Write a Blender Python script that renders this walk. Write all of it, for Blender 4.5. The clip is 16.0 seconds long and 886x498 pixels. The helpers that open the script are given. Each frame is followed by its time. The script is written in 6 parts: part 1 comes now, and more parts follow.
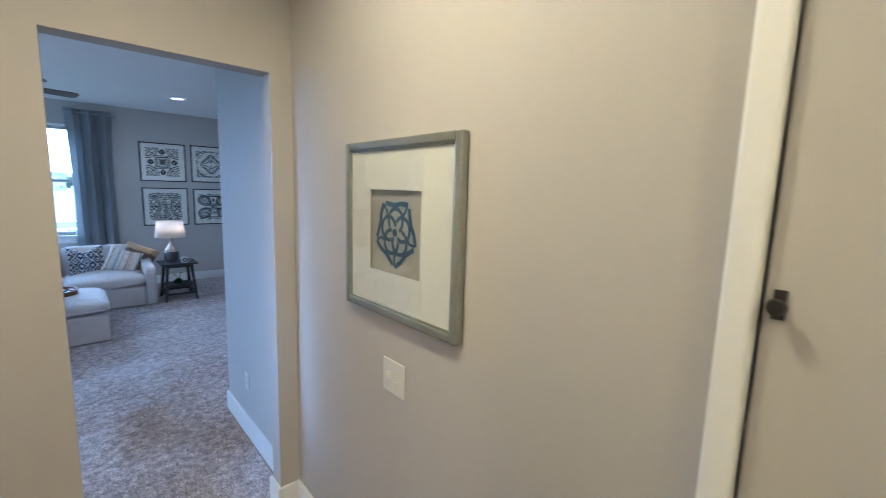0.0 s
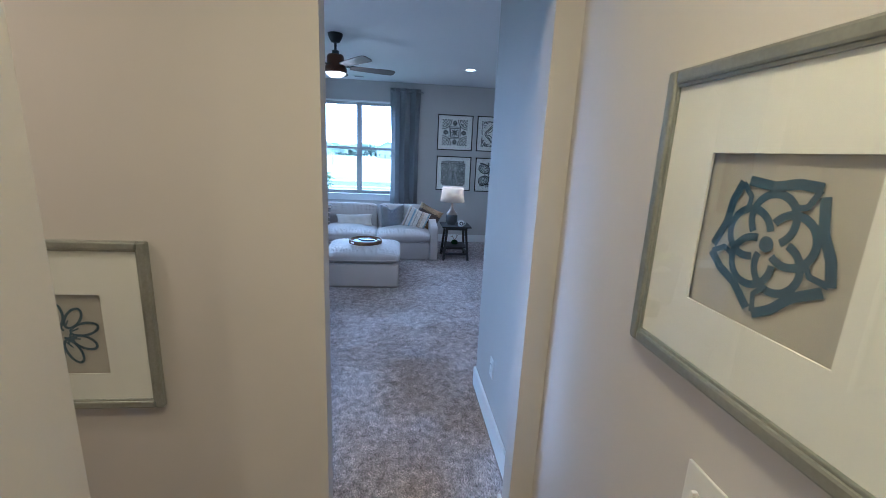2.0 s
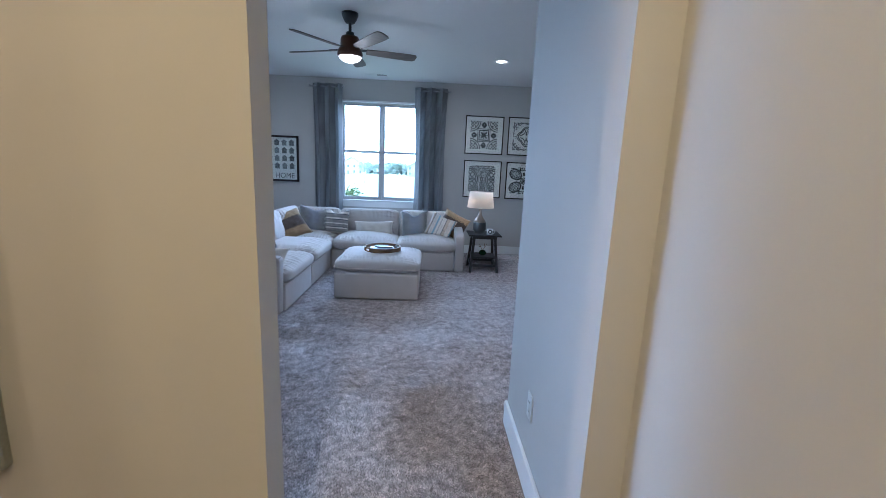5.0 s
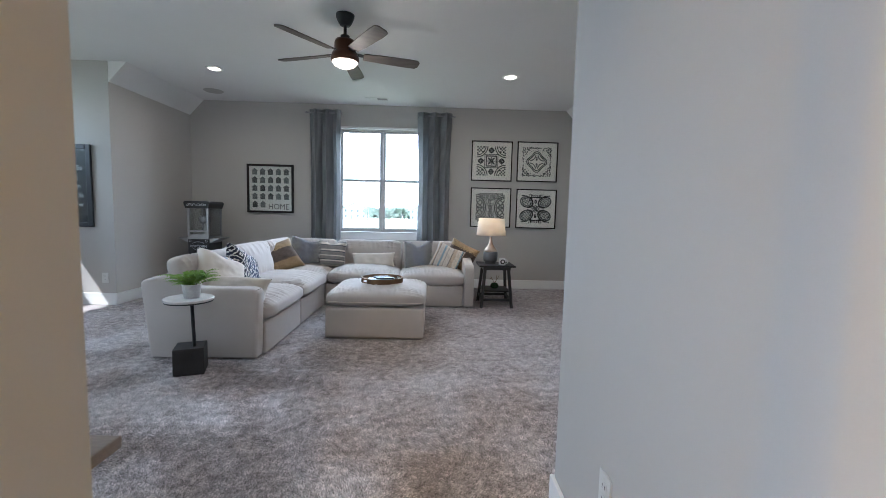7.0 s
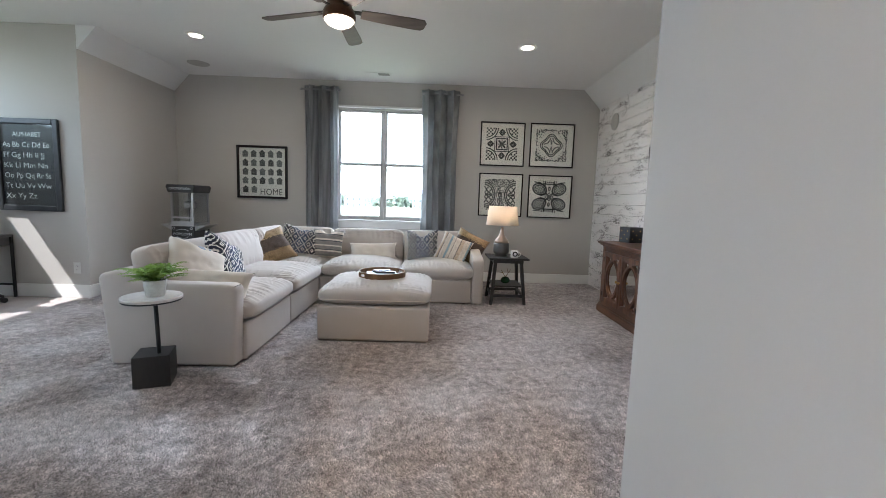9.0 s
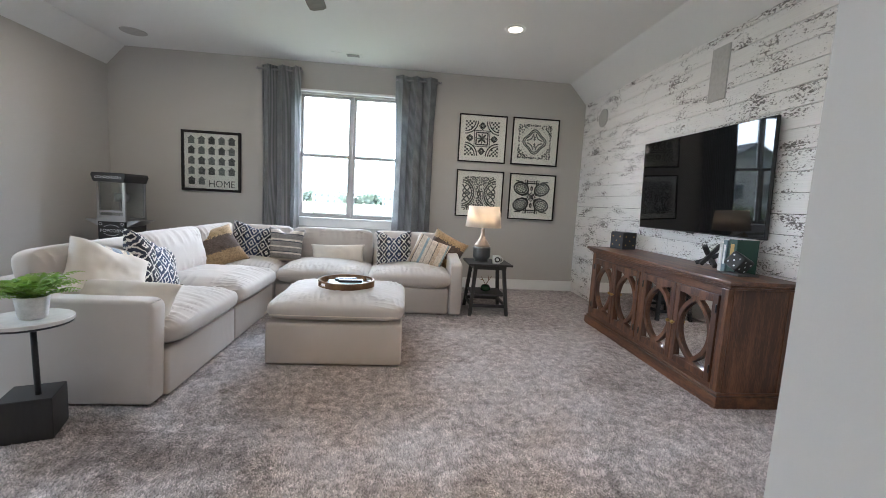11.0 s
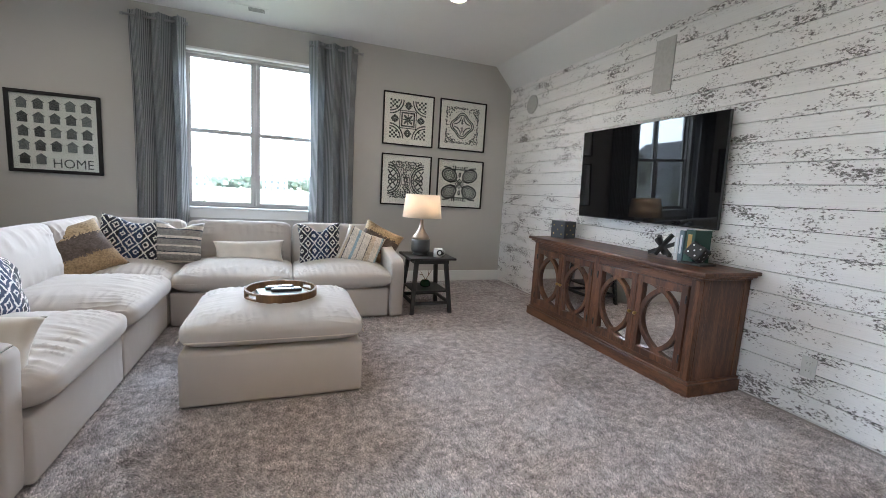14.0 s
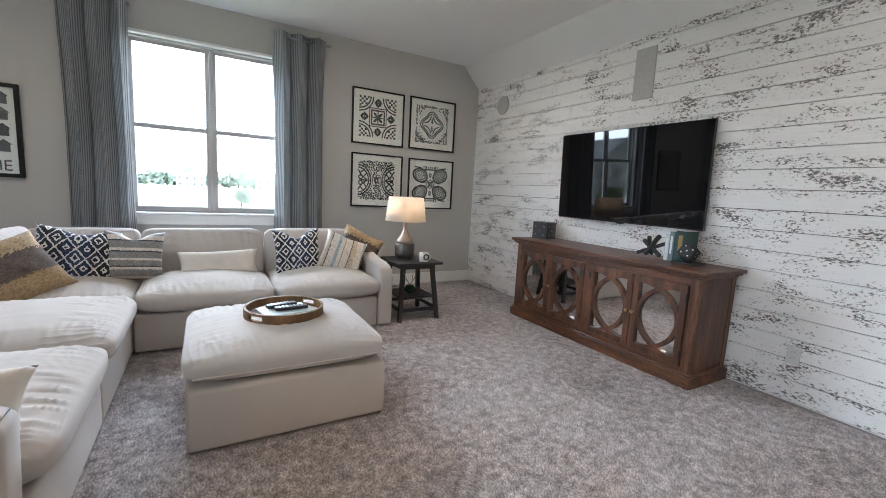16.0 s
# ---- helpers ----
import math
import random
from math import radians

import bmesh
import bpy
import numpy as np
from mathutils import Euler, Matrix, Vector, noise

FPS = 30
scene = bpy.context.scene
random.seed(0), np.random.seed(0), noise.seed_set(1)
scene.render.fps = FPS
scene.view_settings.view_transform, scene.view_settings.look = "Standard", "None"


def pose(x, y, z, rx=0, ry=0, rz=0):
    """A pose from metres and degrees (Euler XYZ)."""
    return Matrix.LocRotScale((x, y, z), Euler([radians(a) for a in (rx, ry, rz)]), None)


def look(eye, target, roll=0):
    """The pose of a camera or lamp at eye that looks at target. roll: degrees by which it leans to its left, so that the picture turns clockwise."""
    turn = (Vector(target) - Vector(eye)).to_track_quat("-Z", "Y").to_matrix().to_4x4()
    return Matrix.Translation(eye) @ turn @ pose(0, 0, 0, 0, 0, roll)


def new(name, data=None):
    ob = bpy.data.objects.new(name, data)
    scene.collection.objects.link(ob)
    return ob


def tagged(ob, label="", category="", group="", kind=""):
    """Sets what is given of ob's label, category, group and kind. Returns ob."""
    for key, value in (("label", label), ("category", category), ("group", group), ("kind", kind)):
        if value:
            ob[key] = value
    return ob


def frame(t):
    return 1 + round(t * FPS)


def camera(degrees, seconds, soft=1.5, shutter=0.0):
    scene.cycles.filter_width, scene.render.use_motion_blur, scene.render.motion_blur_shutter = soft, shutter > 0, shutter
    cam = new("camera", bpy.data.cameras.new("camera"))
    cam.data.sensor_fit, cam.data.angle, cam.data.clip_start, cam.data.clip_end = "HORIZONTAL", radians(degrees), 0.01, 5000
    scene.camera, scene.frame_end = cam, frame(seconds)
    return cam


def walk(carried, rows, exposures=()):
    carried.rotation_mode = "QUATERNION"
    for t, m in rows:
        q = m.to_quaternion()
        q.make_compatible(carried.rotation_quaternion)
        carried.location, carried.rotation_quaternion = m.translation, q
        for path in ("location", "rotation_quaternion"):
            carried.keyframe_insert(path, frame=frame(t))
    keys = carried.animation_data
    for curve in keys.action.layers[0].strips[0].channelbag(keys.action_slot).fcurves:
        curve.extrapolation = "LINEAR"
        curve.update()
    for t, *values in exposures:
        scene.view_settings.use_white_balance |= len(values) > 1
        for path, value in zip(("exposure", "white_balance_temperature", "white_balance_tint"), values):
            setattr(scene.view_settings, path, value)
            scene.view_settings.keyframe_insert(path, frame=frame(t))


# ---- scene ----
cam = camera(93.7, 16.0, soft=0.8, shutter=0.25)
PATH = [
    (0, (0.419, -1.581, 1.616), (1.746, -0.11, 1.339), 1.7),
    (0.5, (0.537, -1.453, 1.615), (1.505, 0.269, 1.306), 2.3),
    (1, (0.578, -1.354, 1.598), (1.21, 0.508, 1.236), 2.6),
    (1.5, (0.607, -1.191, 1.58), (0.984, 0.729, 1.165), 2.7),
    (2, (0.631, -1.061, 1.594), (0.846, 0.875, 1.141), 2.6),
    (2.5, (0.688, -0.953, 1.599), (0.806, 0.988, 1.133), 2.4),
    (3, (0.727, -0.864, 1.587), (0.792, 1.08, 1.121), 2.3),
    (5.3, (0.727, -0.412, 1.29), (0.803, 1.558, 0.957), 2.3),
    (5.5, (0.705, -0.342, 1.238), (0.786, 1.633, 0.937), 2.1),
    (6, (0.665, -0.228, 1.151), (0.747, 1.758, 0.923), 1.8),
    (6.5, (0.68, -0.122, 1.132), (0.75, 1.869, 0.945), 1.5),
    (7, (0.702, 0.045, 1.13), (0.756, 2.037, 0.96), 1.4),
    (7.5, (0.714, 0.142, 1.132), (0.75, 2.133, 0.948), 1.4),
    (8, (0.72, 0.21, 1.115), (0.745, 2.2, 0.915), 1.4),
    (8.5, (0.7, 0.342, 1.094), (0.73, 2.33, 0.881), 1.6),
    (9, (0.662, 0.505, 1.104), (0.709, 2.492, 0.882), 1.9),
    (9.2, (0.687, 0.556, 1.119), (0.729, 2.543, 0.895), 2.1),
    (11.3, (0.622, 1.035, 1.098), (0.845, 3.01, 0.875), 3.1),
    (11.5, (0.623, 1.044, 1.107), (0.866, 3.017, 0.879), 3.0),
    (12, (0.582, 1.134, 1.105), (0.913, 3.093, 0.875), 3.3),
    (12.5, (0.488, 1.244, 1.11), (0.921, 3.183, 0.881), 3.5),
    (13, (0.387, 1.323, 1.113), (0.924, 3.235, 0.877), 3.5),
    (13.5, (0.336, 1.379, 1.107), (0.964, 3.262, 0.859), 3.5),
    (14, (0.257, 1.49, 1.111), (0.959, 3.344, 0.844), 3.4),
    (14.5, (0.176, 1.6, 1.122), (0.937, 3.429, 0.845), 3.3),
    (15, (0.11, 1.658, 1.127), (0.936, 3.458, 0.848), 3.3),
    (15.5, (-0.001, 1.731, 1.132), (0.903, 3.494, 0.856), 3.3),
    (16, (-0.134, 1.783, 1.146), (0.855, 3.5, 0.876), 3.1),
]
EXPOSURES = [(0.0, 1.3, 4120, 10), (1.0, 1.10, 4090, 10), (3.0, 1.22, 4220, 10), (5.5, 1.28, 4620, 10), (7.0, 1.38, 5450, 11), (9.0, 1.54, 5900, 12), (11.5, 1.73, 5900, 12), (16.0, 1.67, 5900, 12)]
walk(cam, [(t, look(eye, target, roll)) for t, eye, target, roll in PATH], EXPOSURES)

# ---- daylight ----
SUN_DIR = Vector((1.0, 0.6, -1.6)).normalized()
world = bpy.data.worlds.new("sky")
scene.world = world
world.use_nodes = True
wt = world.node_tree
sky = wt.nodes.new("ShaderNodeTexSky")
sky.sky_type = "NISHITA"
sky.sun_disc = False
sky.sun_elevation = math.asin(-SUN_DIR.z)
sky.sun_rotation = math.atan2(-SUN_DIR.x, -SUN_DIR.y)
wt.nodes["Background"].inputs["Strength"].default_value = 0.15
wt.links.new(sky.outputs["Color"], wt.nodes["Background"].inputs["Color"])


LEVEL = 0.354


def lamp(name, kind, energy, colour, m, **more):
    data = bpy.data.lights.new(name, kind)
    data.energy, data.color = energy * (1.0 if kind == "SUN" else LEVEL), colour
    for key, value in more.items():
        if key == "size":
            data.size = value
        elif key == "size_y":
            data.shape = "RECTANGLE"
            data.size_y = value
        elif key == "disk":
            data.shape = "DISK"
            data.size = value
        elif key == "angle":
            data.angle = value
        elif key == "radius":
            data.shadow_soft_size = value
        elif key == "spread":
            data.spread = value
    ob = new(name, data)
    ob.matrix_world = m
    return ob


lamp("sun", "SUN", 3.6, (1.0, 0.95, 0.87), look((0, 0, 0), SUN_DIR), angle=radians(0.5))
# sky stand-ins, hung outside above the far window and beyond the unseen side window
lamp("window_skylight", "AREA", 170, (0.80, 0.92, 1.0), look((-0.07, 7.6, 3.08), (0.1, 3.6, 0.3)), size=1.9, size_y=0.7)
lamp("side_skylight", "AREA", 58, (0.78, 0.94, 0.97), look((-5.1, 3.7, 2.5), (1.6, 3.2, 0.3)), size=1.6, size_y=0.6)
# added fill from the west, aimed at the dormer floor; no known window
lamp("west_fill_light", "AREA", 16, (0.80, 0.94, 1.0), look((-4.40, 2.3, 1.6), (-2.9, 2.9, 0.0)), size=1.05, size_y=1.45, spread=radians(95))

# ---- materials ----


def material(name, base, rough=0.6, metal=0.0, second=None, scale=6.0, fine=60.0, amount=0.35, bump=0.15, bump_dist=0.002,
             spec=0.5, sheen=0.0, stretch=(1, 1, 1), coat=0.0, emit=None, strength=0.0, per_piece=0.0, transmission=0.0, detail=4.0):
    """Principled surface with variation at two scales: broad tone drift and fine grain with relief."""
    m = bpy.data.materials.new(name)
    m.use_nodes = True
    nt = m.node_tree
    b = nt.nodes["Principled BSDF"]
    b.inputs["Roughness"].default_value = rough
    b.inputs["Metallic"].default_value = metal
    b.inputs["Specular IOR Level"].default_value = spec
    b.inputs["Coat Weight"].default_value = coat
    b.inputs["Sheen Weight"].default_value = sheen
    b.inputs["Transmission Weight"].default_value = transmission
    tc = nt.nodes.new("ShaderNodeTexCoord")
    mp = nt.nodes.new("ShaderNodeMapping")
    mp.inputs["Scale"].default_value = stretch
    nt.links.new(tc.outputs["Object"], mp.inputs["Vector"])
    big = nt.nodes.new("ShaderNodeTexNoise")
    big.inputs["Scale"].default_value = scale
    big.inputs["Detail"].default_value = detail
    small = nt.nodes.new("ShaderNodeTexNoise")
    small.inputs["Scale"].default_value = fine
    small.inputs["Detail"].default_value = 3
    for n in (big, small):
        nt.links.new(mp.outputs["Vector"], n.inputs["Vector"])
    second = second or tuple(c * 0.8 for c in base)
    blend = nt.nodes.new("ShaderNodeMix")
    blend.data_type = "RGBA"
    blend.inputs["A"].default_value = (*base, 1)
    blend.inputs["B"].default_value = (*second, 1)
    add = nt.nodes.new("ShaderNodeMath")
    add.operation = "MULTIPLY_ADD"
    nt.links.new(small.outputs["Fac"], add.inputs[0])
    add.inputs[1].default_value = 0.5
    nt.links.new(big.outputs["Fac"], add.inputs[2])
    ramp = nt.nodes.new("ShaderNodeMapRange")
    nt.links.new(add.outputs[0], ramp.inputs["Value"])
    ramp.inputs["From Min"].default_value, ramp.inputs["From Max"].default_value = 0.5, 1.0
    ramp.inputs["To Max"].default_value = amount * 2
    nt.links.new(ramp.outputs["Result"], blend.inputs["Factor"])
    colour = blend.outputs["Result"]
    if per_piece:
        info = nt.nodes.new("ShaderNodeObjectInfo")
        hsv = nt.nodes.new("ShaderNodeHueSaturation")
        r = nt.nodes.new("ShaderNodeMapRange")
        nt.links.new(info.outputs["Random"], r.inputs["Value"])
        r.inputs["To Min"].default_value, r.inputs["To Max"].default_value = 1 - per_piece, 1 + per_piece
        nt.links.new(r.outputs["Result"], hsv.inputs["Value"])
        nt.links.new(colour, hsv.inputs["Color"])
        colour = hsv.outputs["Color"]
    nt.links.new(colour, b.inputs["Base Color"])
    if bump:
        bp = nt.nodes.new("ShaderNodeBump")
        bp.inputs["Strength"].default_value = bump
        bp.inputs["Distance"].default_value = bump_dist
        nt.links.new(add.outputs[0], bp.inputs["Height"])
        nt.links.new(bp.outputs["Normal"], b.inputs["Normal"])
    if emit:
        b.inputs["Emission Color"].default_value = (*emit, 1)
        b.inputs["Emission Strength"].default_value = strength
    return m


WALL = material("greige_wall_paint", (0.50, 0.482, 0.452), 0.75, second=(0.475, 0.457, 0.428), scale=1.2, fine=320, amount=0.3, bump=0.12, bump_dist=0.001, spec=0.3)
CEIL = material("white_ceiling_paint", (0.80, 0.80, 0.79), 0.85, second=(0.76, 0.76, 0.75), scale=1.0, fine=260, amount=0.3, bump=0.15, bump_dist=0.001, spec=0.2)
TRIM = material("white_trim_enamel", (0.82, 0.82, 0.80), 0.35, second=(0.78, 0.78, 0.76), scale=3, fine=80, amount=0.3, bump=0.04)
CARPET = material("taupe_carpet", (0.42, 0.375, 0.36), 0.95, second=(0.27, 0.235, 0.225), scale=4, fine=140, amount=0.5, bump=0.6, bump_dist=0.006, spec=0.1, sheen=0.3)
LINEN = material("ivory_linen", (0.53, 0.48, 0.44), 0.9, second=(0.475, 0.43, 0.39), scale=4, fine=420, amount=0.4, bump=0.25, bump_dist=0.0012, spec=0.2, sheen=0.3)


def add_creases(m, scale, depth, strength):
    """Long shallow creases of slack cloth, over the weave's own relief."""
    nt = m.node_tree
    b = nt.nodes["Principled BSDF"]
    tc = nt.nodes.new("ShaderNodeTexCoord")
    low = nt.nodes.new("ShaderNodeTexNoise")
    low.inputs["Scale"].default_value = 2.2
    nt.links.new(tc.outputs["Object"], low.inputs["Vector"])
    warp = nt.nodes.new("ShaderNodeMix")
    warp.data_type = "RGBA"
    warp.blend_type = "ADD"
    warp.inputs["Factor"].default_value = 0.35
    nt.links.new(tc.outputs["Object"], warp.inputs["A"])
    nt.links.new(low.outputs["Color"], warp.inputs["B"])
    height = None
    for k, st in enumerate(((1.0, 0.22, 0.5), (0.3, 1.0, 0.5))):
        mp = nt.nodes.new("ShaderNodeMapping")
        mp.inputs["Scale"].default_value = st
        nt.links.new(warp.outputs["Result"], mp.inputs["Vector"])
        n = nt.nodes.new("ShaderNodeTexNoise")
        n.noise_type = "RIDGED_MULTIFRACTAL"
        n.inputs["Scale"].default_value = scale * (1 + 0.3 * k)
        n.inputs["Detail"].default_value = 2
        nt.links.new(mp.outputs["Vector"], n.inputs["Vector"])
        if height is None:
            height = n.outputs["Fac"]
        else:
            a = nt.nodes.new("ShaderNodeMath")
            nt.links.new(height, a.inputs[0])
            nt.links.new(n.outputs["Fac"], a.inputs[1])
            height = a.outputs[0]
    bp = nt.nodes.new("ShaderNodeBump")
    bp.inputs["Strength"].default_value = strength
    bp.inputs["Distance"].default_value = depth
    nt.links.new(height, bp.inputs["Height"])
    old = b.inputs["Normal"].links[0].from_socket
    nt.links.new(old, bp.inputs["Normal"])
    nt.links.new(bp.outputs["Normal"], b.inputs["Normal"])


add_creases(LINEN, 8.0, 0.007, 0.4)
BLACKWOOD = material("black_painted_wood", (0.018, 0.017, 0.018), 0.5, second=(0.035, 0.032, 0.03), scale=8, fine=90, amount=0.4, bump=0.15, stretch=(1, 1, 0.2))
BLACKMETAL = material("black_powder_coat", (0.015, 0.015, 0.016), 0.45, second=(0.028, 0.028, 0.03), scale=9, fine=200, amount=0.4, bump=0.08)
WALNUT = material("reddish_brown_wood", (0.21, 0.085, 0.036), 0.42, second=(0.058, 0.022, 0.011), scale=2.6, fine=34, amount=0.7, bump=0.2, bump_dist=0.0015, stretch=(6, 0.7, 6), detail=6, coat=0.15)
WALNUT_UP = material("reddish_brown_wood_upright", (0.21, 0.085, 0.036), 0.42, second=(0.058, 0.022, 0.011), scale=2.6, fine=34, amount=0.7, bump=0.2, bump_dist=0.0015, stretch=(6, 6, 0.7), detail=6, coat=0.15)
MIRROR = material("aged_mirror", (0.86, 0.86, 0.85), 0.03, metal=1.0, second=(0.75, 0.75, 0.74), scale=5, fine=40, amount=0.25, bump=0)
BRASS = material("aged_brass", (0.45, 0.30, 0.12), 0.35, metal=1.0, scale=10, fine=90, bump=0.05)
PLATE = material("white_switch_plastic", (0.66, 0.66, 0.63), 0.35, second=(0.63, 0.63, 0.60), scale=4, fine=100, amount=0.2, bump=0.02)


def glass_material(name, tint=(1, 1, 1), sheen=0.06):
    m = bpy.data.materials.new(name)
    m.use_nodes = True
    nt = m.node_tree
    nt.nodes.remove(nt.nodes["Principled BSDF"])
    mix = nt.nodes.new("ShaderNodeMixShader")
    clear = nt.nodes.new("ShaderNodeBsdfTransparent")
    clear.inputs["Color"].default_value = (*tint, 1)
    gloss = nt.nodes.new("ShaderNodeBsdfGlossy")
    gloss.inputs["Roughness"].default_value = 0.01
    fr = nt.nodes.new("ShaderNodeLayerWeight")
    fr.inputs["Blend"].default_value = 0.5
    up = nt.nodes.new("ShaderNodeMath")
    up.operation = "POWER"
    up.inputs[1].default_value = 4.0
    nt.links.new(fr.outputs["Facing"], up.inputs[0])
    sc = nt.nodes.new("ShaderNodeMath")
    sc.operation = "MULTIPLY_ADD"
    sc.inputs[1].default_value, sc.inputs[2].default_value = sheen * 8, sheen
    nt.links.new(up.outputs[0], sc.inputs[0])
    nt.links.new(sc.outputs[0], mix.inputs[0])
    nt.links.new(clear.outputs[0], mix.inputs[1])
    nt.links.new(gloss.outputs[0], mix.inputs[2])
    nt.links.new(mix.outputs[0], nt.nodes["Material Output"].inputs["Surface"])
    return m


GLASS = glass_material("clear_glass", (0.97, 0.99, 0.98))
# copy of the glass, greyed and less reflective to keep the case dark
CASEGLASS = glass_material("low_sheen_case_glass", (0.90, 0.91, 0.91), 0.015)

# ---- mesh helpers ----


def box(bm, x0, x1, y0, y1, z0, z1, bevel=0.0, segments=2, m=None):
    """Adds a box between the given limits, with rounded edges if bevel is given."""
    geo = bmesh.ops.create_cube(bm, size=1)
    vs = geo["verts"]
    bmesh.ops.transform(bm, matrix=Matrix.LocRotScale(((x0 + x1) / 2, (y0 + y1) / 2, (z0 + z1) / 2), None, (x1 - x0, y1 - y0, z1 - z0)), verts=vs)
    if bevel:
        es = list({e for v in vs for e in v.link_edges})
        r = bmesh.ops.bevel(bm, geom=es, offset=bevel, segments=segments, affect="EDGES", profile=0.5)
        vs = list({v for f in r["faces"] for v in f.verts} | {v for v in vs if v.is_valid})
    if m is not None:
        bmesh.ops.transform(bm, matrix=m, verts=[v for v in vs if v.is_valid])
    return bm


def tube(bm, p0, p1, r0, r1=None, n=20, caps=True):
    """Adds a round bar from p0 to p1."""
    p0, p1 = Vector(p0), Vector(p1)
    d = p1 - p0
    m = Matrix.Translation((p0 + p1) / 2) @ d.to_track_quat("Z", "Y").to_matrix().to_4x4()
    bmesh.ops.create_cone(bm, cap_ends=caps, segments=n, radius1=r0, radius2=r0 if r1 is None else r1, depth=d.length, matrix=m)
    return bm


def lathe(bm, profile, n=32, at=(0, 0, 0), closed=True):
    """Adds a turned shape; profile is (radius, height) from the bottom to the top."""
    rings = []
    for r, z in profile:
        rings.append([bm.verts.new((at[0] + r * math.cos(2 * math.pi * i / n), at[1] + r * math.sin(2 * math.pi * i / n), at[2] + z)) for i in range(n)])
    for a, b in zip(rings, rings[1:]):
        for i in range(n):
            bm.faces.new((a[i], a[(i + 1) % n], b[(i + 1) % n], b[i]))
    if closed:
        bm.faces.new(rings[0][::-1])
        bm.faces.new(rings[-1])
    return bm


def prism(bm, outline, axis, a, b):
    """Adds a polygon given in two axes, drawn out along the third ('x', 'y' or 'z') from a to b."""
    def place(p, q):
        return {"x": (q, p[0], p[1]), "y": (p[0], q, p[1]), "z": (p[0], p[1], q)}[axis]
    lo = [bm.verts.new(place(p, a)) for p in outline]
    hi = [bm.verts.new(place(p, b)) for p in outline]
    n = len(outline)
    fs = [bm.faces.new(lo), bm.faces.new(hi)]
    for i in range(n):
        fs.append(bm.faces.new((lo[i], lo[(i + 1) % n], hi[(i + 1) % n], hi[i])))
    bmesh.ops.recalc_face_normals(bm, faces=fs)
    return bm


def mesh_of(name, bm, mat, smooth=False):
    me = bpy.data.meshes.new(name)
    bmesh.ops.recalc_face_normals(bm, faces=bm.faces)
    bm.to_mesh(me)
    bm.free()
    me.materials.append(mat)
    if smooth:
        me.shade_smooth()
    return me


def part(name, bm, mat, parent=None, label="", smooth=False):
    """Links a bmesh as one mesh object under a thing or a part."""
    ob = new(name, mesh_of(name, bm, mat, smooth))
    ob.parent = parent
    if label:
        tagged(ob, label)
    return ob


def thing(name, at, label, category, group="", turn=0.0, kind=""):
    ob = new(name)
    ob.empty_display_size = 0.1
    ob.matrix_world = pose(*at, 0, 0, turn)
    return tagged(ob, label, category, group, kind)


def structure(name, bm, mat, label, smooth=False):
    return tagged(part(name, bm, mat, None, "", smooth), label, name.split("_")[0], kind="structure")


def B():
    return bmesh.new()


def soft_box(bm, sx, sy, sz, power=6.0, n=14, sag=0.0, wrinkle=0.0, seed=0.0, puff=0.0, m=None, freq=9.0):
    """A stuffed block: a cube swept to a superellipsoid, plumper in the middle of its top, with shallow creases."""
    geo = bmesh.ops.create_cube(bm, size=2)
    before = set(bm.verts) - set(geo["verts"])
    es = list({e for v in geo["verts"] for e in v.link_edges})
    bmesh.ops.subdivide_edges(bm, edges=es, cuts=n, use_grid_fill=True)
    vs = [v for v in bm.verts if v not in before]
    for v in vs:
        c = v.co
        k = ((abs(c.x) ** 9 + abs(c.y) ** 9) ** (power / 9) + abs(c.z) ** power) ** (1 / power)
        c = c / k
        u = max(0.0, (1 - c.x ** 2)) * max(0.0, (1 - c.y ** 2))
        z = c.z * (1 + puff * u)
        p = Vector((c.x * sx / 2, c.y * sy / 2, z * sz / 2))
        if wrinkle and c.z > -0.55:
            # gathers that run in from the seams and die out, over broad soft dips
            near_y, near_x = max(0.0, abs(c.y) - 0.25) / 0.75, max(0.0, abs(c.x) - 0.4) / 0.6
            near_y, near_x = 2.3 * near_y * (1 - near_y ** 3), 2.3 * near_x * (1 - near_x ** 3)
            reach = 0.6 + 0.5 * noise.noise(Vector((p.x * 5 + seed, p.y * 5, 3.0)))
            g1 = (1 - abs(noise.noise(Vector((p.x * freq * 3.4 + seed * 3 + 0.5 * c.y, p.y * freq * 0.5, seed))))) ** 6
            g2 = (1 - abs(noise.noise(Vector((p.y * freq * 2.6 + seed, p.x * freq * 0.5 + 0.3 * c.y, seed + 5))))) ** 6
            slack = noise.noise(Vector((p.x * 3.1 + seed, p.y * 3.4, seed * 0.7)))
            p += Vector((0, 0, 1)) * wrinkle * (0.8 * (g1 - 0.4) * near_y * reach + 0.5 * (g2 - 0.4) * near_x * reach + 0.45 * slack * (1 if c.z > 0 else 0.2))
        p.z -= sag * u
        v.co = p
    if m is not None:
        bmesh.ops.transform(bm, matrix=m, verts=vs)
    return bm


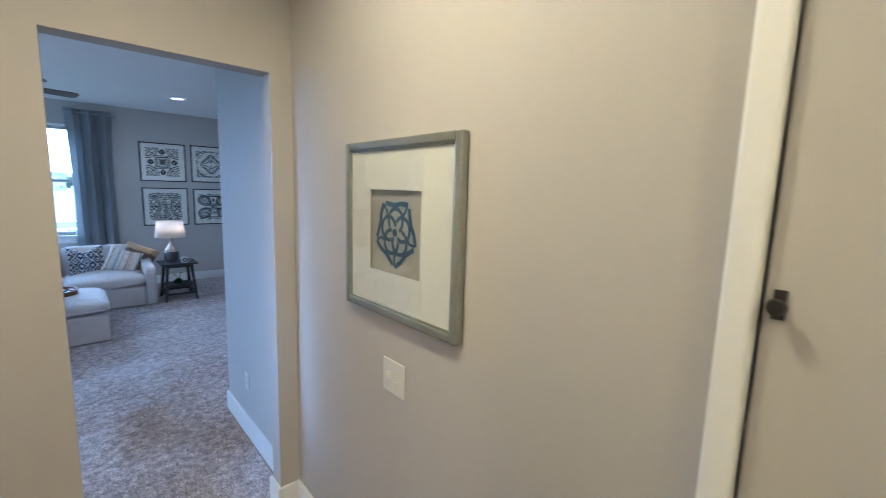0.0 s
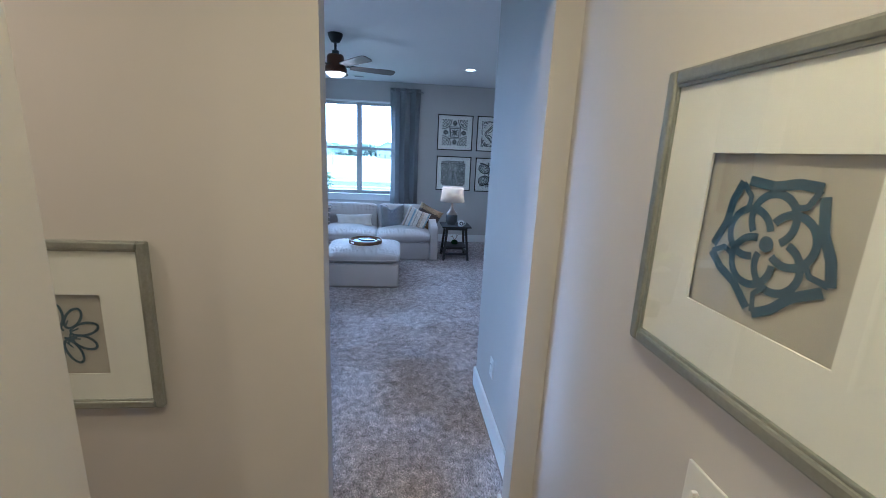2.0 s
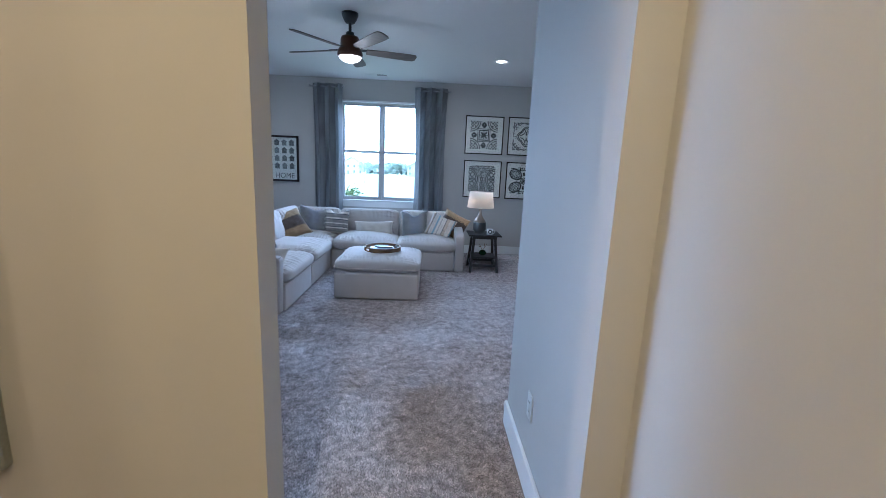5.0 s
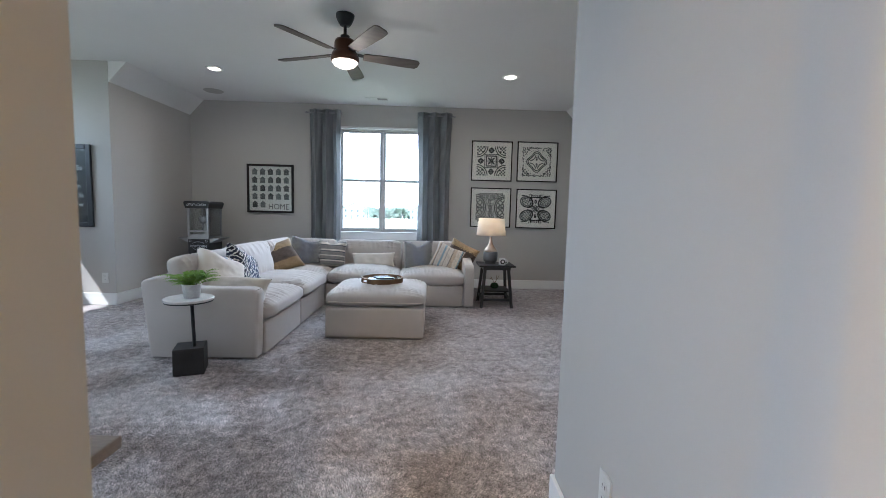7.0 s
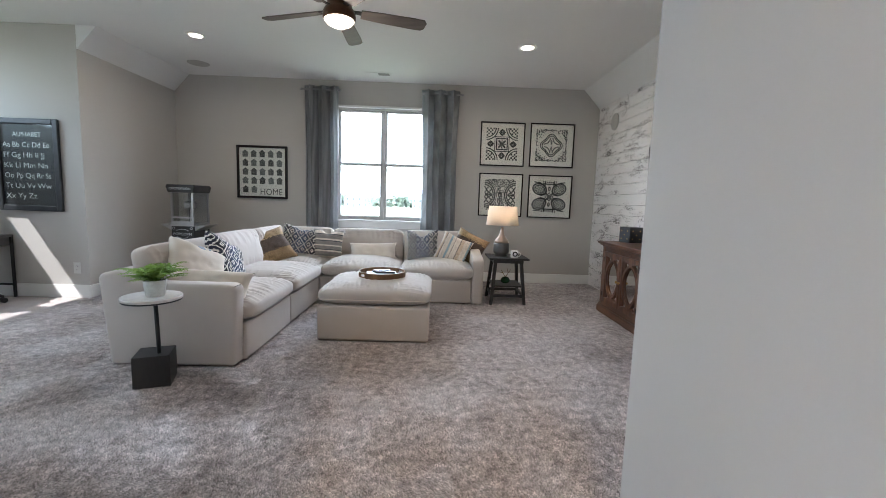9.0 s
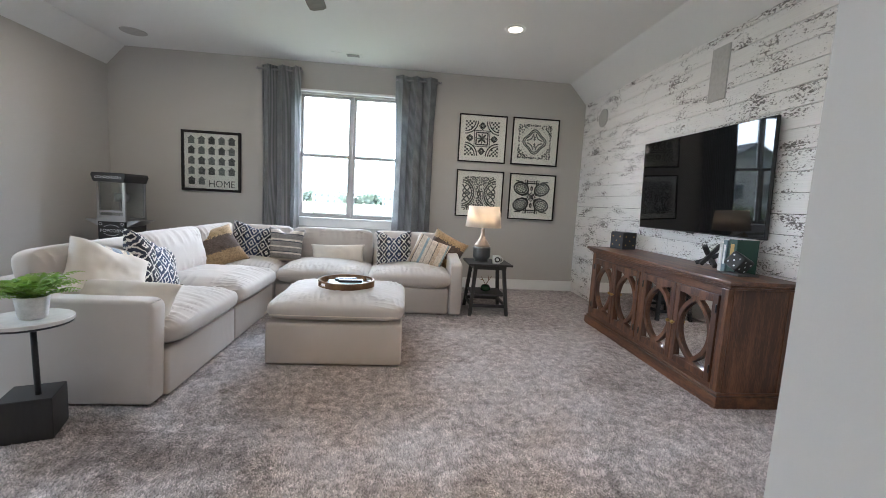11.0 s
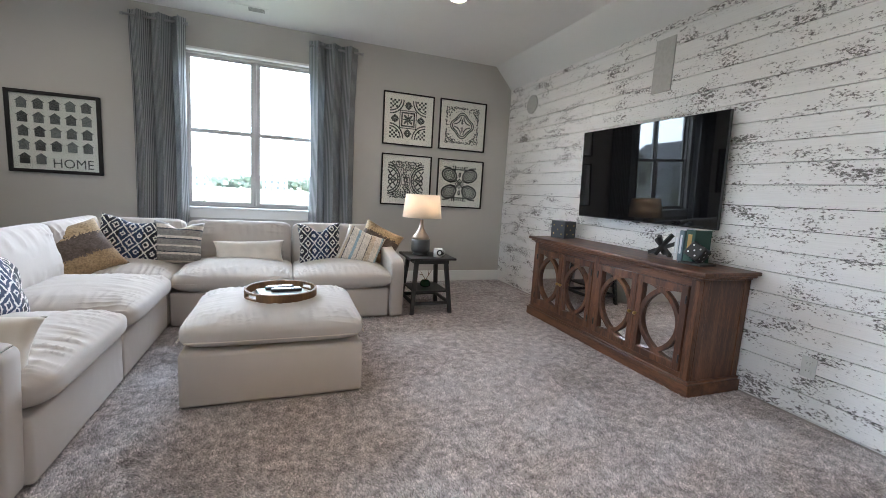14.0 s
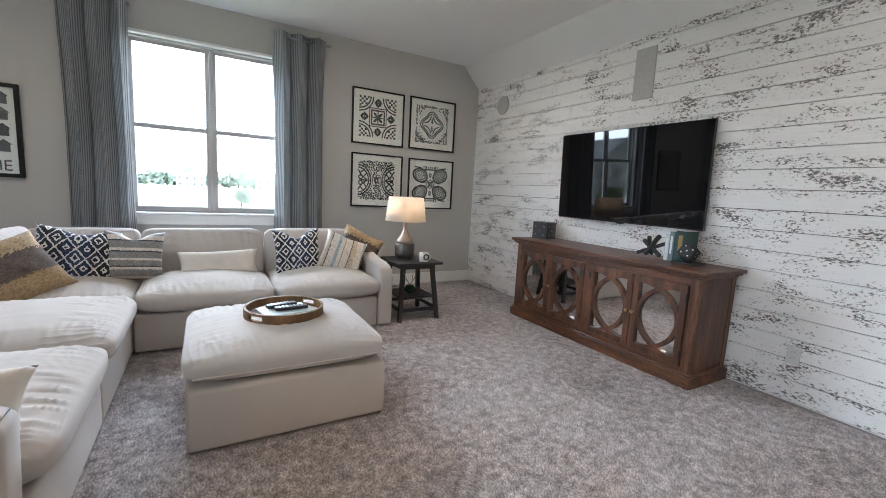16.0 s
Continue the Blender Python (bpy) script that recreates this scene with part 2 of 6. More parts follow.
# ---- structure ----
ZC = 2.70
bm = B(); box(bm, -4.6, 3.2, -3.2, 6.52, -0.15, 0.0)
floor = structure("floor", bm, CARPET, "taupe cut-pile carpet over the whole floor")
bm = B(); box(bm, -4.6, 3.2, -3.2, 6.52, ZC, ZC + 0.12)
structure("ceiling", bm, CEIL, "flat white painted drywall ceiling")
bm = B(); prism(bm, [(2.93, 2.42), (2.90, 2.45), (2.65, ZC + 0.02), (2.93, ZC + 0.02)], "y", 1.54, 6.38)
structure("ceiling_slope_east", bm, CEIL, "white sloped ceiling strip above the plank wall")
bm = B(); prism(bm, [(-2.91, 2.45), (-2.88, 2.48), (-2.66, ZC + 0.02), (-2.91, ZC + 0.02)], "y", 4.825, 6.38)
structure("ceiling_slope_west", bm, CEIL, "white sloped ceiling strip beside the dormer")

WX0, WX1, WZ0, WZ1 = -0.72, 0.58, 0.83, 2.36
bm = B()
box(bm, -3.05, WX0, 6.366, 6.52, 0, ZC)
box(bm, WX1, 3.05, 6.366, 6.52, 0, ZC)
box(bm, WX0, WX1, 6.366, 6.52, 0, WZ0)
box(bm, WX0, WX1, 6.366, 6.52, WZ1, ZC)
structure("wall_window", bm, WALL, "greige painted wall with the double window")
bm = B(); box(bm, 2.925, 3.05, 1.43, 6.366, 0, ZC)
wall_tv = structure("wall_planks", bm, TRIM, "wall clad in whitewashed weathered boards")
bm = B(); box(bm, 1.194, 1.31, 0.43, 1.55, 0, ZC)
structure("wall_passage", bm, WALL, "greige painted wall beside the entrance")
bm = B(); box(bm, 1.31, 2.925, 1.43, 1.55, 0, ZC)
structure("wall_return", bm, WALL, "greige painted return wall")
OX0, OX1, OZ = 0.382, 1.105, 2.10
bm = B()
box(bm, -4.45, OX0, 0.33, 0.43, 0, ZC)
box(bm, OX1, 1.31, 0.33, 0.43, 0, ZC)
box(bm, OX0, OX1, 0.33, 0.43, OZ, ZC)
structure("wall_opening", bm, WALL, "painted wall with a plain cased-free doorway")
bm = B(); box(bm, 1.2, 1.31, -1.40, 0.33, 0, ZC); box(bm, 1.2, 1.31, -3.1, -2.35, 0, ZC); box(bm, 1.2, 1.31, -2.35, -1.40, 2.12, ZC)
structure("wall_hall_east", bm, WALL, "cream lit hall wall with a framed picture")
bm = B(); box(bm, 0.19, 0.29, -3.1, -0.63, 0, ZC)
structure("wall_hall_west", bm, WALL, "hall wall ending at a corner")
bm = B(); box(bm, -2.6, 0.19, -0.73, -0.63, 0, ZC)
structure("wall_corridor", bm, WALL, "plain corridor wall")
bm = B(); box(bm, -2.7, -2.6, -0.73, 0.33, 0, ZC)
structure("wall_corridor_end", bm, WALL, "plain corridor end wall")
bm = B(); box(bm, 0.19, 1.31, -3.2, -3.1, 0, ZC)
structure("wall_hall_end", bm, WALL, "plain hall end wall")
bm = B(); box(bm, -4.35, -2.88, 4.82, 4.92, 0, ZC)
structure("wall_dormer", bm, WALL, "greige dormer wall with a letter chart, part sunlit")
bm = B(); box(bm, -2.98, -2.88, 4.92, 6.366, 0, ZC)
structure("wall_west", bm, WALL, "greige painted side wall")
# high opening, out of view, sized and placed to throw the dormer sun band
SY0, SY1, SZ0, SZ1 = 2.95, 4.6, 1.9, 2.38
bm = B()
# lower opening between y 1.75 and 2.85 is added for the west fill lamp
box(bm, -4.45, -4.35, 0.43, 1.75, 0, ZC)
box(bm, -4.45, -4.35, 2.85, SY0, 0, ZC)
box(bm, -4.45, -4.35, 1.75, 2.85, 0, 0.84)
box(bm, -4.45, -4.35, 1.75, 2.85, 2.36, ZC)
box(bm, -4.45, -4.35, SY1, 4.92, 0, ZC)
box(bm, -4.45, -4.35, SY0, SY1, 0, SZ0)
box(bm, -4.45, -4.35, SY0, SY1, SZ1, ZC)
structure("wall_far_west", bm, WALL, "unseen painted wall with a high side window and an added fill opening")


# added out of view so that no sky shows through the hall door gap
bm = B(); box(bm, 1.34, 1.40, -2.6, -1.2, 0, ZC)
structure("wall_closet", bm, WALL, "unseen added wall that blocks the sky behind the hall door")


def baseboard(name, x0, x1, y0, y1):
    bm = B()
    box(bm, x0, x1, y0, y1, 0, 0.135, 0.004, 2)
    structure(name, bm, TRIM, "white painted baseboard")


baseboard("baseboard_window", -2.88, 2.922, 6.350, 6.366)
baseboard("baseboard_passage", 1.178, 1.194, 0.43, 1.566)
baseboard("baseboard_return", 1.194, 2.922, 1.55, 1.566)
baseboard("baseboard_west", -2.88, -2.864, 4.804, 6.350)
baseboard("baseboard_dormer", -4.35, -2.88, 4.804, 4.82)
baseboard("baseboard_opening_room", -4.35, OX0, 0.43, 0.446)
baseboard("baseboard_opening_hall", -2.6, OX0, 0.314, 0.33)
baseboard("baseboard_stub", OX1, 1.184, 0.314, 0.33)
baseboard("baseboard_jamb", OX1 - 0.016, OX1, 0.314, 0.446)
baseboard("baseboard_hall_east", 1.184, 1.2, -1.33, 0.33)
baseboard("baseboard_hall_west", 0.29, 0.306, -3.1, -0.614)
baseboard("baseboard_corridor", -2.6, 0.29, -0.63, -0.614)



def wpart(name, bm, mat, parent, label="", smooth=False):
    """A part modelled in the room's own coordinates."""
    ob = part(name, bm, mat, parent, label, smooth)
    if parent.parent is None:
        ob.matrix_parent_inverse = parent.matrix_basis.inverted()
    return ob


# ---- far window ----
VINYL = material("greige_window_vinyl", (0.50, 0.49, 0.475), 0.45, second=(0.45, 0.44, 0.425), scale=5, fine=80, amount=0.3, bump=0.05)
window = thing("window_1", (-0.07, 6.45, WZ0), "grey vinyl double window with two single-hung sashes", "window", kind="structure")
MULL = -0.07
for x0, x1 in ((WX0, MULL + 0.008), (MULL - 0.008, WX1)):
    bm = B()
    for z0, z1, y in ((WZ0 + 0.01, 1.62, 6.44), (1.58, WZ1 - 0.01, 6.465)):
        box(bm, x0 + 0.02, x0 + 0.055, y, y + 0.025, z0, z1)
        box(bm, x1 - 0.055, x1 - 0.02, y, y + 0.025, z0, z1)
        box(bm, x0 + 0.055, x1 - 0.055, y, y + 0.025, z0, z0 + 0.04)
        box(bm, x0 + 0.055, x1 - 0.055, y, y + 0.025, z1 - 0.04, z1)
    wpart("sash", bm, VINYL, window)
    bm = B(); box(bm, (x0 + x1) / 2 - 0.03, (x0 + x1) / 2 + 0.03, 6.425, 6.44, 1.60, 1.62, 0.003)
    wpart("sash_lock", bm, VINYL, window)
    for z0, z1, y in ((WZ0 + 0.05, 1.58, 6.45), (1.62, WZ1 - 0.05, 6.475)):
        bm = B(); box(bm, x0 + 0.055, x1 - 0.055, y, y + 0.005, z0, z1)
        p = wpart("pane", bm, GLASS, window)
        p.visible_shadow = False
bm = B()
box(bm, WX0, WX0 + 0.02, 6.42, 6.50, WZ0, WZ1)
box(bm, WX1 - 0.02, WX1, 6.42, 6.50, WZ0, WZ1)
box(bm, WX0 + 0.02, WX1 - 0.02, 6.42, 6.50, WZ1 - 0.02, WZ1)
box(bm, WX0 + 0.02, WX1 - 0.02, 6.42, 6.50, WZ0, WZ0 + 0.015)
box(bm, MULL - 0.0125, MULL + 0.0125, 6.432, 6.50, WZ0 + 0.015, WZ1 - 0.02, 0.004)
wpart("window_frame", bm, VINYL, window)
bm = B(); box(bm, WX0 - 0.05, WX1 + 0.05, 6.315, 6.42, WZ0 - 0.022, WZ0, 0.006)
wpart("window_sill", bm, TRIM, window)
bm = B(); box(bm, WX0 - 0.03, WX1 + 0.03, 6.348, 6.3665, WZ0 - 0.115, WZ0 - 0.022, 0.004)
wpart("apron", bm, TRIM, window)
bm = B(); box(bm, WX0, WX1, 6.352, 6.42, WZ1 - 0.004, WZ1 + 0.02, 0.003)
wpart("head_trim", bm, TRIM, window)

# ---- curtains ----


def curtain_material():
    m = material("slate_striped_linen", (0.115, 0.12, 0.122), 0.9, second=(0.075, 0.08, 0.082), scale=3, fine=300, amount=0.4, bump=0.3, bump_dist=0.001, spec=0.15, sheen=0.2)
    nt = m.node_tree
    b = nt.nodes["Principled BSDF"]
    tc = nt.nodes.new("ShaderNodeAttribute")
    tc.attribute_name = "cloth"
    w = nt.nodes.new("ShaderNodeTexWave")
    w.wave_type = "BANDS"
    w.bands_direction = "X"
    w.inputs["Scale"].default_value = 24.0
    w.inputs["Distortion"].default_value = 0.6
    w.inputs["Detail"].default_value = 2
    nt.links.new(tc.outputs["Vector"], w.inputs["Vector"])
    mix = nt.nodes.new("ShaderNodeMix")
    mix.data_type = "RGBA"
    old = b.inputs["Base Color"].links[0].from_socket
    nt.links.new(old, mix.inputs["A"])
    mix.inputs["B"].default_value = (0.52, 0.53, 0.53, 1)
    sc = nt.nodes.new("ShaderNodeMath")
    sc.operation = "MULTIPLY"
    sc.inputs[1].default_value = 0.95
    nt.links.new(w.outputs["Fac"], sc.inputs[0])
    nt.links.new(sc.outputs[0], mix.inputs["Factor"])
    nt.links.new(mix.outputs["Result"], b.inputs["Base Color"])
    tr = nt.nodes.new("ShaderNodeBsdfTranslucent")
    tr.inputs["Color"].default_value = (0.36, 0.39, 0.40, 1)
    ms = nt.nodes.new("ShaderNodeMixShader")
    ms.inputs[0].default_value = 0.25
    nt.links.new(b.outputs[0], ms.inputs[1])
    nt.links.new(tr.outputs[0], ms.inputs[2])
    nt.links.new(ms.outputs[0], nt.nodes["Material Output"].inputs["Surface"])
    return m


CURTAIN = curtain_material()


def curtain(x0, x1, seed, label):
    """One grommet panel hanging in deep folds from the rod to the floor."""
    t = thing("curtain", ((x0 + x1) / 2, 6.26, 0.0), label, "curtain", "curtains at the window")
    cols, rows, folds = 140, 40, 3.0
    verts, cloth = [], []
    for j in range(rows + 1):
        v = j / rows
        z = 0.02 + v * 2.575
        for i in range(cols + 1):
            u = i / cols
            drift = 0.02 * noise.noise(Vector((u * 3, v * 2.2, seed)))
            ph = u * folds * 2 * math.pi + seed + 0.5 * noise.noise(Vector((u * 2, v * 1.4, seed + 4)))
            amp = 0.082 * (0.8 + 0.3 * noise.noise(Vector((u * 4, v, seed + 9))))
            squeeze = 1.0 - 0.05 * math.sin(v * math.pi)
            x = (x0 + x1) / 2 + (u - 0.5) * (x1 - x0) * squeeze + 0.018 * math.sin(2 * ph) + drift
            y = 6.262 + amp * math.sin(ph)
            verts.append((x, y, z + (0.004 * math.sin(ph * 1.0) if j == rows else 0)))
            cloth.append(u * 1.1)
    faces = [(j * (cols + 1) + i, j * (cols + 1) + i + 1, (j + 1) * (cols + 1) + i + 1, (j + 1) * (cols + 1) + i) for j in range(rows) for i in range(cols)]
    me = bpy.data.meshes.new("fabric_panel")
    me.from_pydata(verts, [], faces)
    a = me.attributes.new("cloth", "FLOAT_VECTOR", "POINT")
    a.data.foreach_set("vector", np.array([(c, 0, 0) for c in cloth], dtype=np.float32).ravel())
    me.materials.append(CURTAIN)
    me.shade_smooth()
    ob = new("fabric_panel", me)
    ob.parent = t
    ob.matrix_parent_inverse = t.matrix_basis.inverted()
    s = ob.modifiers.new("thickness", "SOLIDIFY")
    s.thickness = 0.003
    return t


STEEL = material("brushed_steel", (0.45, 0.45, 0.46), 0.3, metal=1.0, second=(0.36, 0.36, 0.37), scale=12, fine=120, bump=0.05)
curtain(-1.13, -0.655, 0.4, "slate grey striped curtain panel with grommets")
curtain(0.475, 0.97, 2.3, "slate grey striped curtain panel with grommets")
for xa, xb in ((-1.15, -0.66), (0.48, 0.99)):
    rod = thing("curtain_rod", ((xa + xb) / 2, 6.262, 2.545), "short brushed steel curtain rod on a bracket", "curtain rod", "curtain rods")
    bm = B(); tube(bm, (xa, 6.262, 2.545), (xb, 6.262, 2.545), 0.011)
    wpart("rod", bm, STEEL, rod, smooth=True)
    bm = B(); box(bm, (xa + xb) / 2 - 0.009, (xa + xb) / 2 + 0.009, 6.262, 6.366, 2.537, 2.549, 0.003); box(bm, (xa + xb) / 2 - 0.02, (xa + xb) / 2 + 0.02, 6.360, 6.3665, 2.50, 2.58, 0.003)
    wpart("bracket", bm, STEEL, rod)
    for x, s in ((xa, -1), (xb, 1)):
        bm = B(); tube(bm, (x, 6.262, 2.545), (x + s * 0.022, 6.262, 2.545), 0.016, 0.014)
        wpart("finial", bm, STEEL, rod, smooth=True)

# ---- sectional sofa ----
SOFA = "modules of the ivory sectional sofa"
PIPING = material("ivory_piping", (0.70, 0.63, 0.55), 0.9, second=(0.66, 0.59, 0.51), scale=20, fine=300, bump=0.2)


def feet(t, spots):
    for x, y in spots:
        bm = B(); lathe(bm, [(0.02, 0.0), (0.024, 0.03), (0.026, 0.035)], 14, (x, y, 0))
        wpart("foot", bm, BLACKWOOD, t)


def seat_block(t, x0, x1, y0, y1):
    bm = B(); box(bm, x0 + 0.004, x1 - 0.004, y0 + 0.004, y1 - 0.004, 0.016, 0.27, 0.018, 3)
    wpart("base", bm, LINEN, t, smooth=True)
    feet(t, ((x0 + 0.07, y0 + 0.07), (x1 - 0.07, y0 + 0.07), (x0 + 0.07, y1 - 0.07), (x1 - 0.07, y1 - 0.07)))


def seat_cushion(t, x0, x1, y0, y1, seed, z=0.345, turned=False):
    w, d = x1 - x0, y1 - y0
    bm = B()
    m = Matrix.Translation(((x0 + x1) / 2, (y0 + y1) / 2, z))
    if turned:
        soft_box(bm, d, w, 0.18, 3.2, 62, 0.0, 0.019, seed, 0.38, m @ pose(0, 0, 0, 0, 0, 90), 7.0)
    else:
        soft_box(bm, w, d, 0.18, 3.2, 62, 0.0, 0.019, seed, 0.38, m, 7.0)
    return wpart("seat_cushion", bm, LINEN, t, smooth=True)


def back_cushion(t, x, y, w, turn, seed, tilt=12, h=0.42, z=0.545):
    bm = B()
    m = Matrix.Translation((x, y, z)) @ pose(0, 0, 0, 0, 0, turn) @ pose(0, 0, 0, 90 - tilt, 0, 0)
    soft_box(bm, w, h, 0.20, 3.4, 44, 0.0, 0.022, seed, 0.20, m, 6.0)
    return wpart("back_cushion", bm, LINEN, t, smooth=True)


def rail(t, name, x0, x1, y0, y1, z1):
    bm = B(); box(bm, x0, x1, y0, y1, 0.03, z1, 0.035, 4)
    return wpart(name, bm, LINEN, t, smooth=True)


XB, XF = -1.44, -0.555          # back and front of the run along the side
YF, YB = 4.94, 5.86             # front and back of the run along the window

# end module with the arm towards the doorway
t = thing("sofa_module", (-1.0, 3.55, 0), "ivory linen end module with a slim sloped arm", "sofa", SOFA)
seat_block(t, XB + 0.14, XF, 3.20, 4.06)
seat_cushion(t, XB + 0.16, XF + 0.045, 3.20, 4.07, 1.3, turned=True)
rail(t, "back_frame", XB, XB + 0.15, 3.22, 4.06, 0.60)
bm = B()
prism(bm, [(XB + 0.075, 0.014), (XF - 0.03, 0.014), (XF - 0.012, 0.52), (XF - 0.045, 0.545), (-1.05, 0.545), (-1.18, 0.575), (-1.30, 0.615), (XB + 0.045, 0.60), (XB + 0.018, 0.57)], "y", 3.09, 3.215)
bmesh.ops.bevel(bm, geom=[e for e in bm.edges], offset=0.022, segments=4, affect="EDGES", profile=0.5)
wpart("arm", bm, LINEN, t, smooth=True)
back_cushion(t, -1.235, 3.66, 0.86, 90, 3.1)
t = thing("sofa_module", (-1.0, 4.5, 0), "ivory linen armless module with a wrinkled seat cushion", "sofa", SOFA)
seat_block(t, XB + 0.14, XF, 4.06, YF)
seat_cushion(t, XB + 0.16, XF + 0.045, 4.055, YF + 0.015, 5.9, turned=True)
rail(t, "back_frame", XB, XB + 0.15, 4.062, YF - 0.002, 0.60)
back_cushion(t, -1.235, 4.52, 0.90, 90, 7.7, z=0.56)
t = thing("sofa_module", (-1.0, 5.4, 0), "ivory linen corner module of the sectional", "sofa", SOFA)
seat_block(t, XB + 0.14, XF, YF, YB - 0.14)
seat_cushion(t, XB + 0.16, XF, YF, YB - 0.14, 8.4)
rail(t, "back_frame", XB, XB + 0.15, YF + 0.002, YB, 0.60)
rail(t, "side_frame", XB + 0.152, XF, YB - 0.15, YB, 0.60)
back_cushion(t, -1.235, 5.34, 0.78, 90, 2.2, z=0.555)
back_cushion(t, -0.90, 5.64, 0.66, 0, 4.4)
t = thing("sofa_module", (-0.13, 5.4, 0), "ivory linen armless middle module of the sectional", "sofa", SOFA)
seat_block(t, XF, 0.29, YF, YB - 0.14)
seat_cushion(t, XF + 0.005, 0.30, YF - 0.045, YB - 0.16, 11.0)
rail(t, "back_frame", XF + 0.002, 0.288, YB - 0.15, YB, 0.60)
back_cushion(t, -0.14, 5.64, 0.86, 0, 12.2)
t = thing("sofa_module", (0.75, 5.4, 0), "ivory linen end module with an arm beside the lamp table", "sofa", SOFA)
seat_block(t, 0.29, 1.09, YF, YB - 0.14)
seat_cushion(t, 0.30, 1.12, YF - 0.045, YB - 0.16, 15.0)
rail(t, "back_frame", 0.292, 1.09, YB - 0.15, YB, 0.60)
back_cushion(t, 0.70, 5.64, 0.80, 0, 17.2)
bm = B()
prism(bm, [(YF - 0.01, 0.014), (YB, 0.014), (YB, 0.60), (5.55, 0.60), (5.25, 0.545), (YF + 0.06, 0.52), (YF + 0.005, 0.49), (YF - 0.015, 0.43)], "x", 1.095, 1.215)
bmesh.ops.bevel(bm, geom=[e for e in bm.edges], offset=0.022, segments=4, affect="EDGES", profile=0.5)
wpart("arm", bm, LINEN, t, smooth=True)

# ---- ottoman ----
t = thing("ottoman", (0.21, 4.08, 0), "square ivory linen ottoman with a plump cushion top", "ottoman")
bm = B(); box(bm, -0.225, 0.645, 3.65, 4.50, 0.012, 0.285, 0.02, 3)
wpart("base", bm, LINEN, t, smooth=True)
bm = B()
soft_box(bm, 0.90, 0.865, 0.15, 3.4, 66, 0.0, 0.015, 21.0, 0.42, Matrix.Translation((0.21, 4.083, 0.355)), 7.5)
wpart("cushion", bm, LINEN, t, smooth=True)
bm = B()
c = [(-0.232, 3.655), (0.652, 3.655), (0.652, 4.51), (-0.232, 4.51)]
for (xa, ya), (xb, yb) in zip(c, c[1:] + c[:1]):
    tube(bm, (xa + (xb - xa) * 0.04, ya + (yb - ya) * 0.04, 0.335), (xb - (xb - xa) * 0.04, yb - (yb - ya) * 0.04, 0.335), 0.0045, n=8)
wpart("seam", bm, PIPING, t)
feet(t, ((-0.15, 3.74), (0.57, 3.74), (-0.15, 4.43), (0.57, 4.43)))

# ---- lamp table ----
t = thing("side_table", (1.5, 5.2, 0), "black wooden side table with splayed legs and low shelf", "side table")
bm = B(); box(bm, 1.28, 1.72, 4.98, 5.41, 0.50, 0.52, 0.004)
wpart("tabletop", bm, BLACKWOOD, t)
bm = B()
box(bm, 1.335, 1.665, 5.03, 5.05, 0.46, 0.50); box(bm, 1.335, 1.665, 5.34, 5.36, 0.46, 0.50)
box(bm, 1.335, 1.355, 5.05, 5.34, 0.46, 0.50); box(bm, 1.645, 1.665, 5.05, 5.34, 0.46, 0.50)
wpart("apron", bm, BLACKWOOD, t)
for sx in (-1, 1):
    for sy in (-1, 1):
        bm = B()
        a = Vector((1.5 + sx * 0.185, 5.195 + sy * 0.205, 0.0))
        b = Vector((1.5 + sx * 0.14, 5.195 + sy * 0.14, 0.50))
        lo = [bm.verts.new((a.x + dx, a.y + dy, 0)) for dx, dy in ((-.016, -.016), (.016, -.016), (.016, .016), (-.016, .016))]
        hi = [bm.verts.new((b.x + dx, b.y + dy, 0.5)) for dx, dy in ((-.018, -.018), (.018, -.018), (.018, .018), (-.018, .018))]
        for i in range(4):
            bm.faces.new((lo[i], lo[(i + 1) % 4], hi[(i + 1) % 4], hi[i]))
        bm.faces.new(lo[::-1]); bm.faces.new(hi)
        wpart("leg", bm, BLACKWOOD, t)
bm = B(); box(bm, 1.335, 1.665, 5.02, 5.37, 0.195, 0.212, 0.003)
wpart("shelf", bm, BLACKWOOD, t)
for y in (5.0, 5.39):
    bm = B(); box(bm, 1.33, 1.67, y - 0.008, y + 0.008, 0.085, 0.115)
    wpart("stretcher", bm, BLACKWOOD, t)
for x in (1.325, 1.675):
    bm = B(); box(bm, x - 0.008, x + 0.008, 5.01, 5.38, 0.085, 0.115)
    wpart("stretcher", bm, BLACKWOOD, t)

# ---- table lamp ----
SHADE = material("white_linen_shade", (0.80, 0.76, 0.70), 0.9, second=(0.76, 0.72, 0.66), scale=8, fine=500, amount=0.3, bump=0.2, bump_dist=0.0006)
nt = SHADE.node_tree
tr = nt.nodes.new("ShaderNodeBsdfTranslucent")
tr.inputs["Color"].default_value = (0.85, 0.75, 0.62, 1)
ms = nt.nodes.new("ShaderNodeMixShader")
ms.inputs[0].default_value = 0.5
nt.links.new(nt.nodes["Principled BSDF"].outputs[0], ms.inputs[1])
nt.links.new(tr.outputs[0], ms.inputs[2])
nt.links.new(ms.outputs[0], nt.nodes["Material Output"].inputs["Surface"])
PEWTER = material("dark_pewter_glaze", (0.16, 0.155, 0.15), 0.35, metal=0.8, second=(0.10, 0.10, 0.10), scale=9, fine=90, bump=0.1)
COPPER = material("brushed_copper_neck", (0.42, 0.34, 0.28), 0.35, metal=0.8, second=(0.34, 0.27, 0.22), scale=9, fine=90, bump=0.1)
LX, LY = 1.44, 5.22
t = thing("table_lamp", (LX, LY, 0.52), "lit table lamp with white drum shade and pewter base", "lamp")
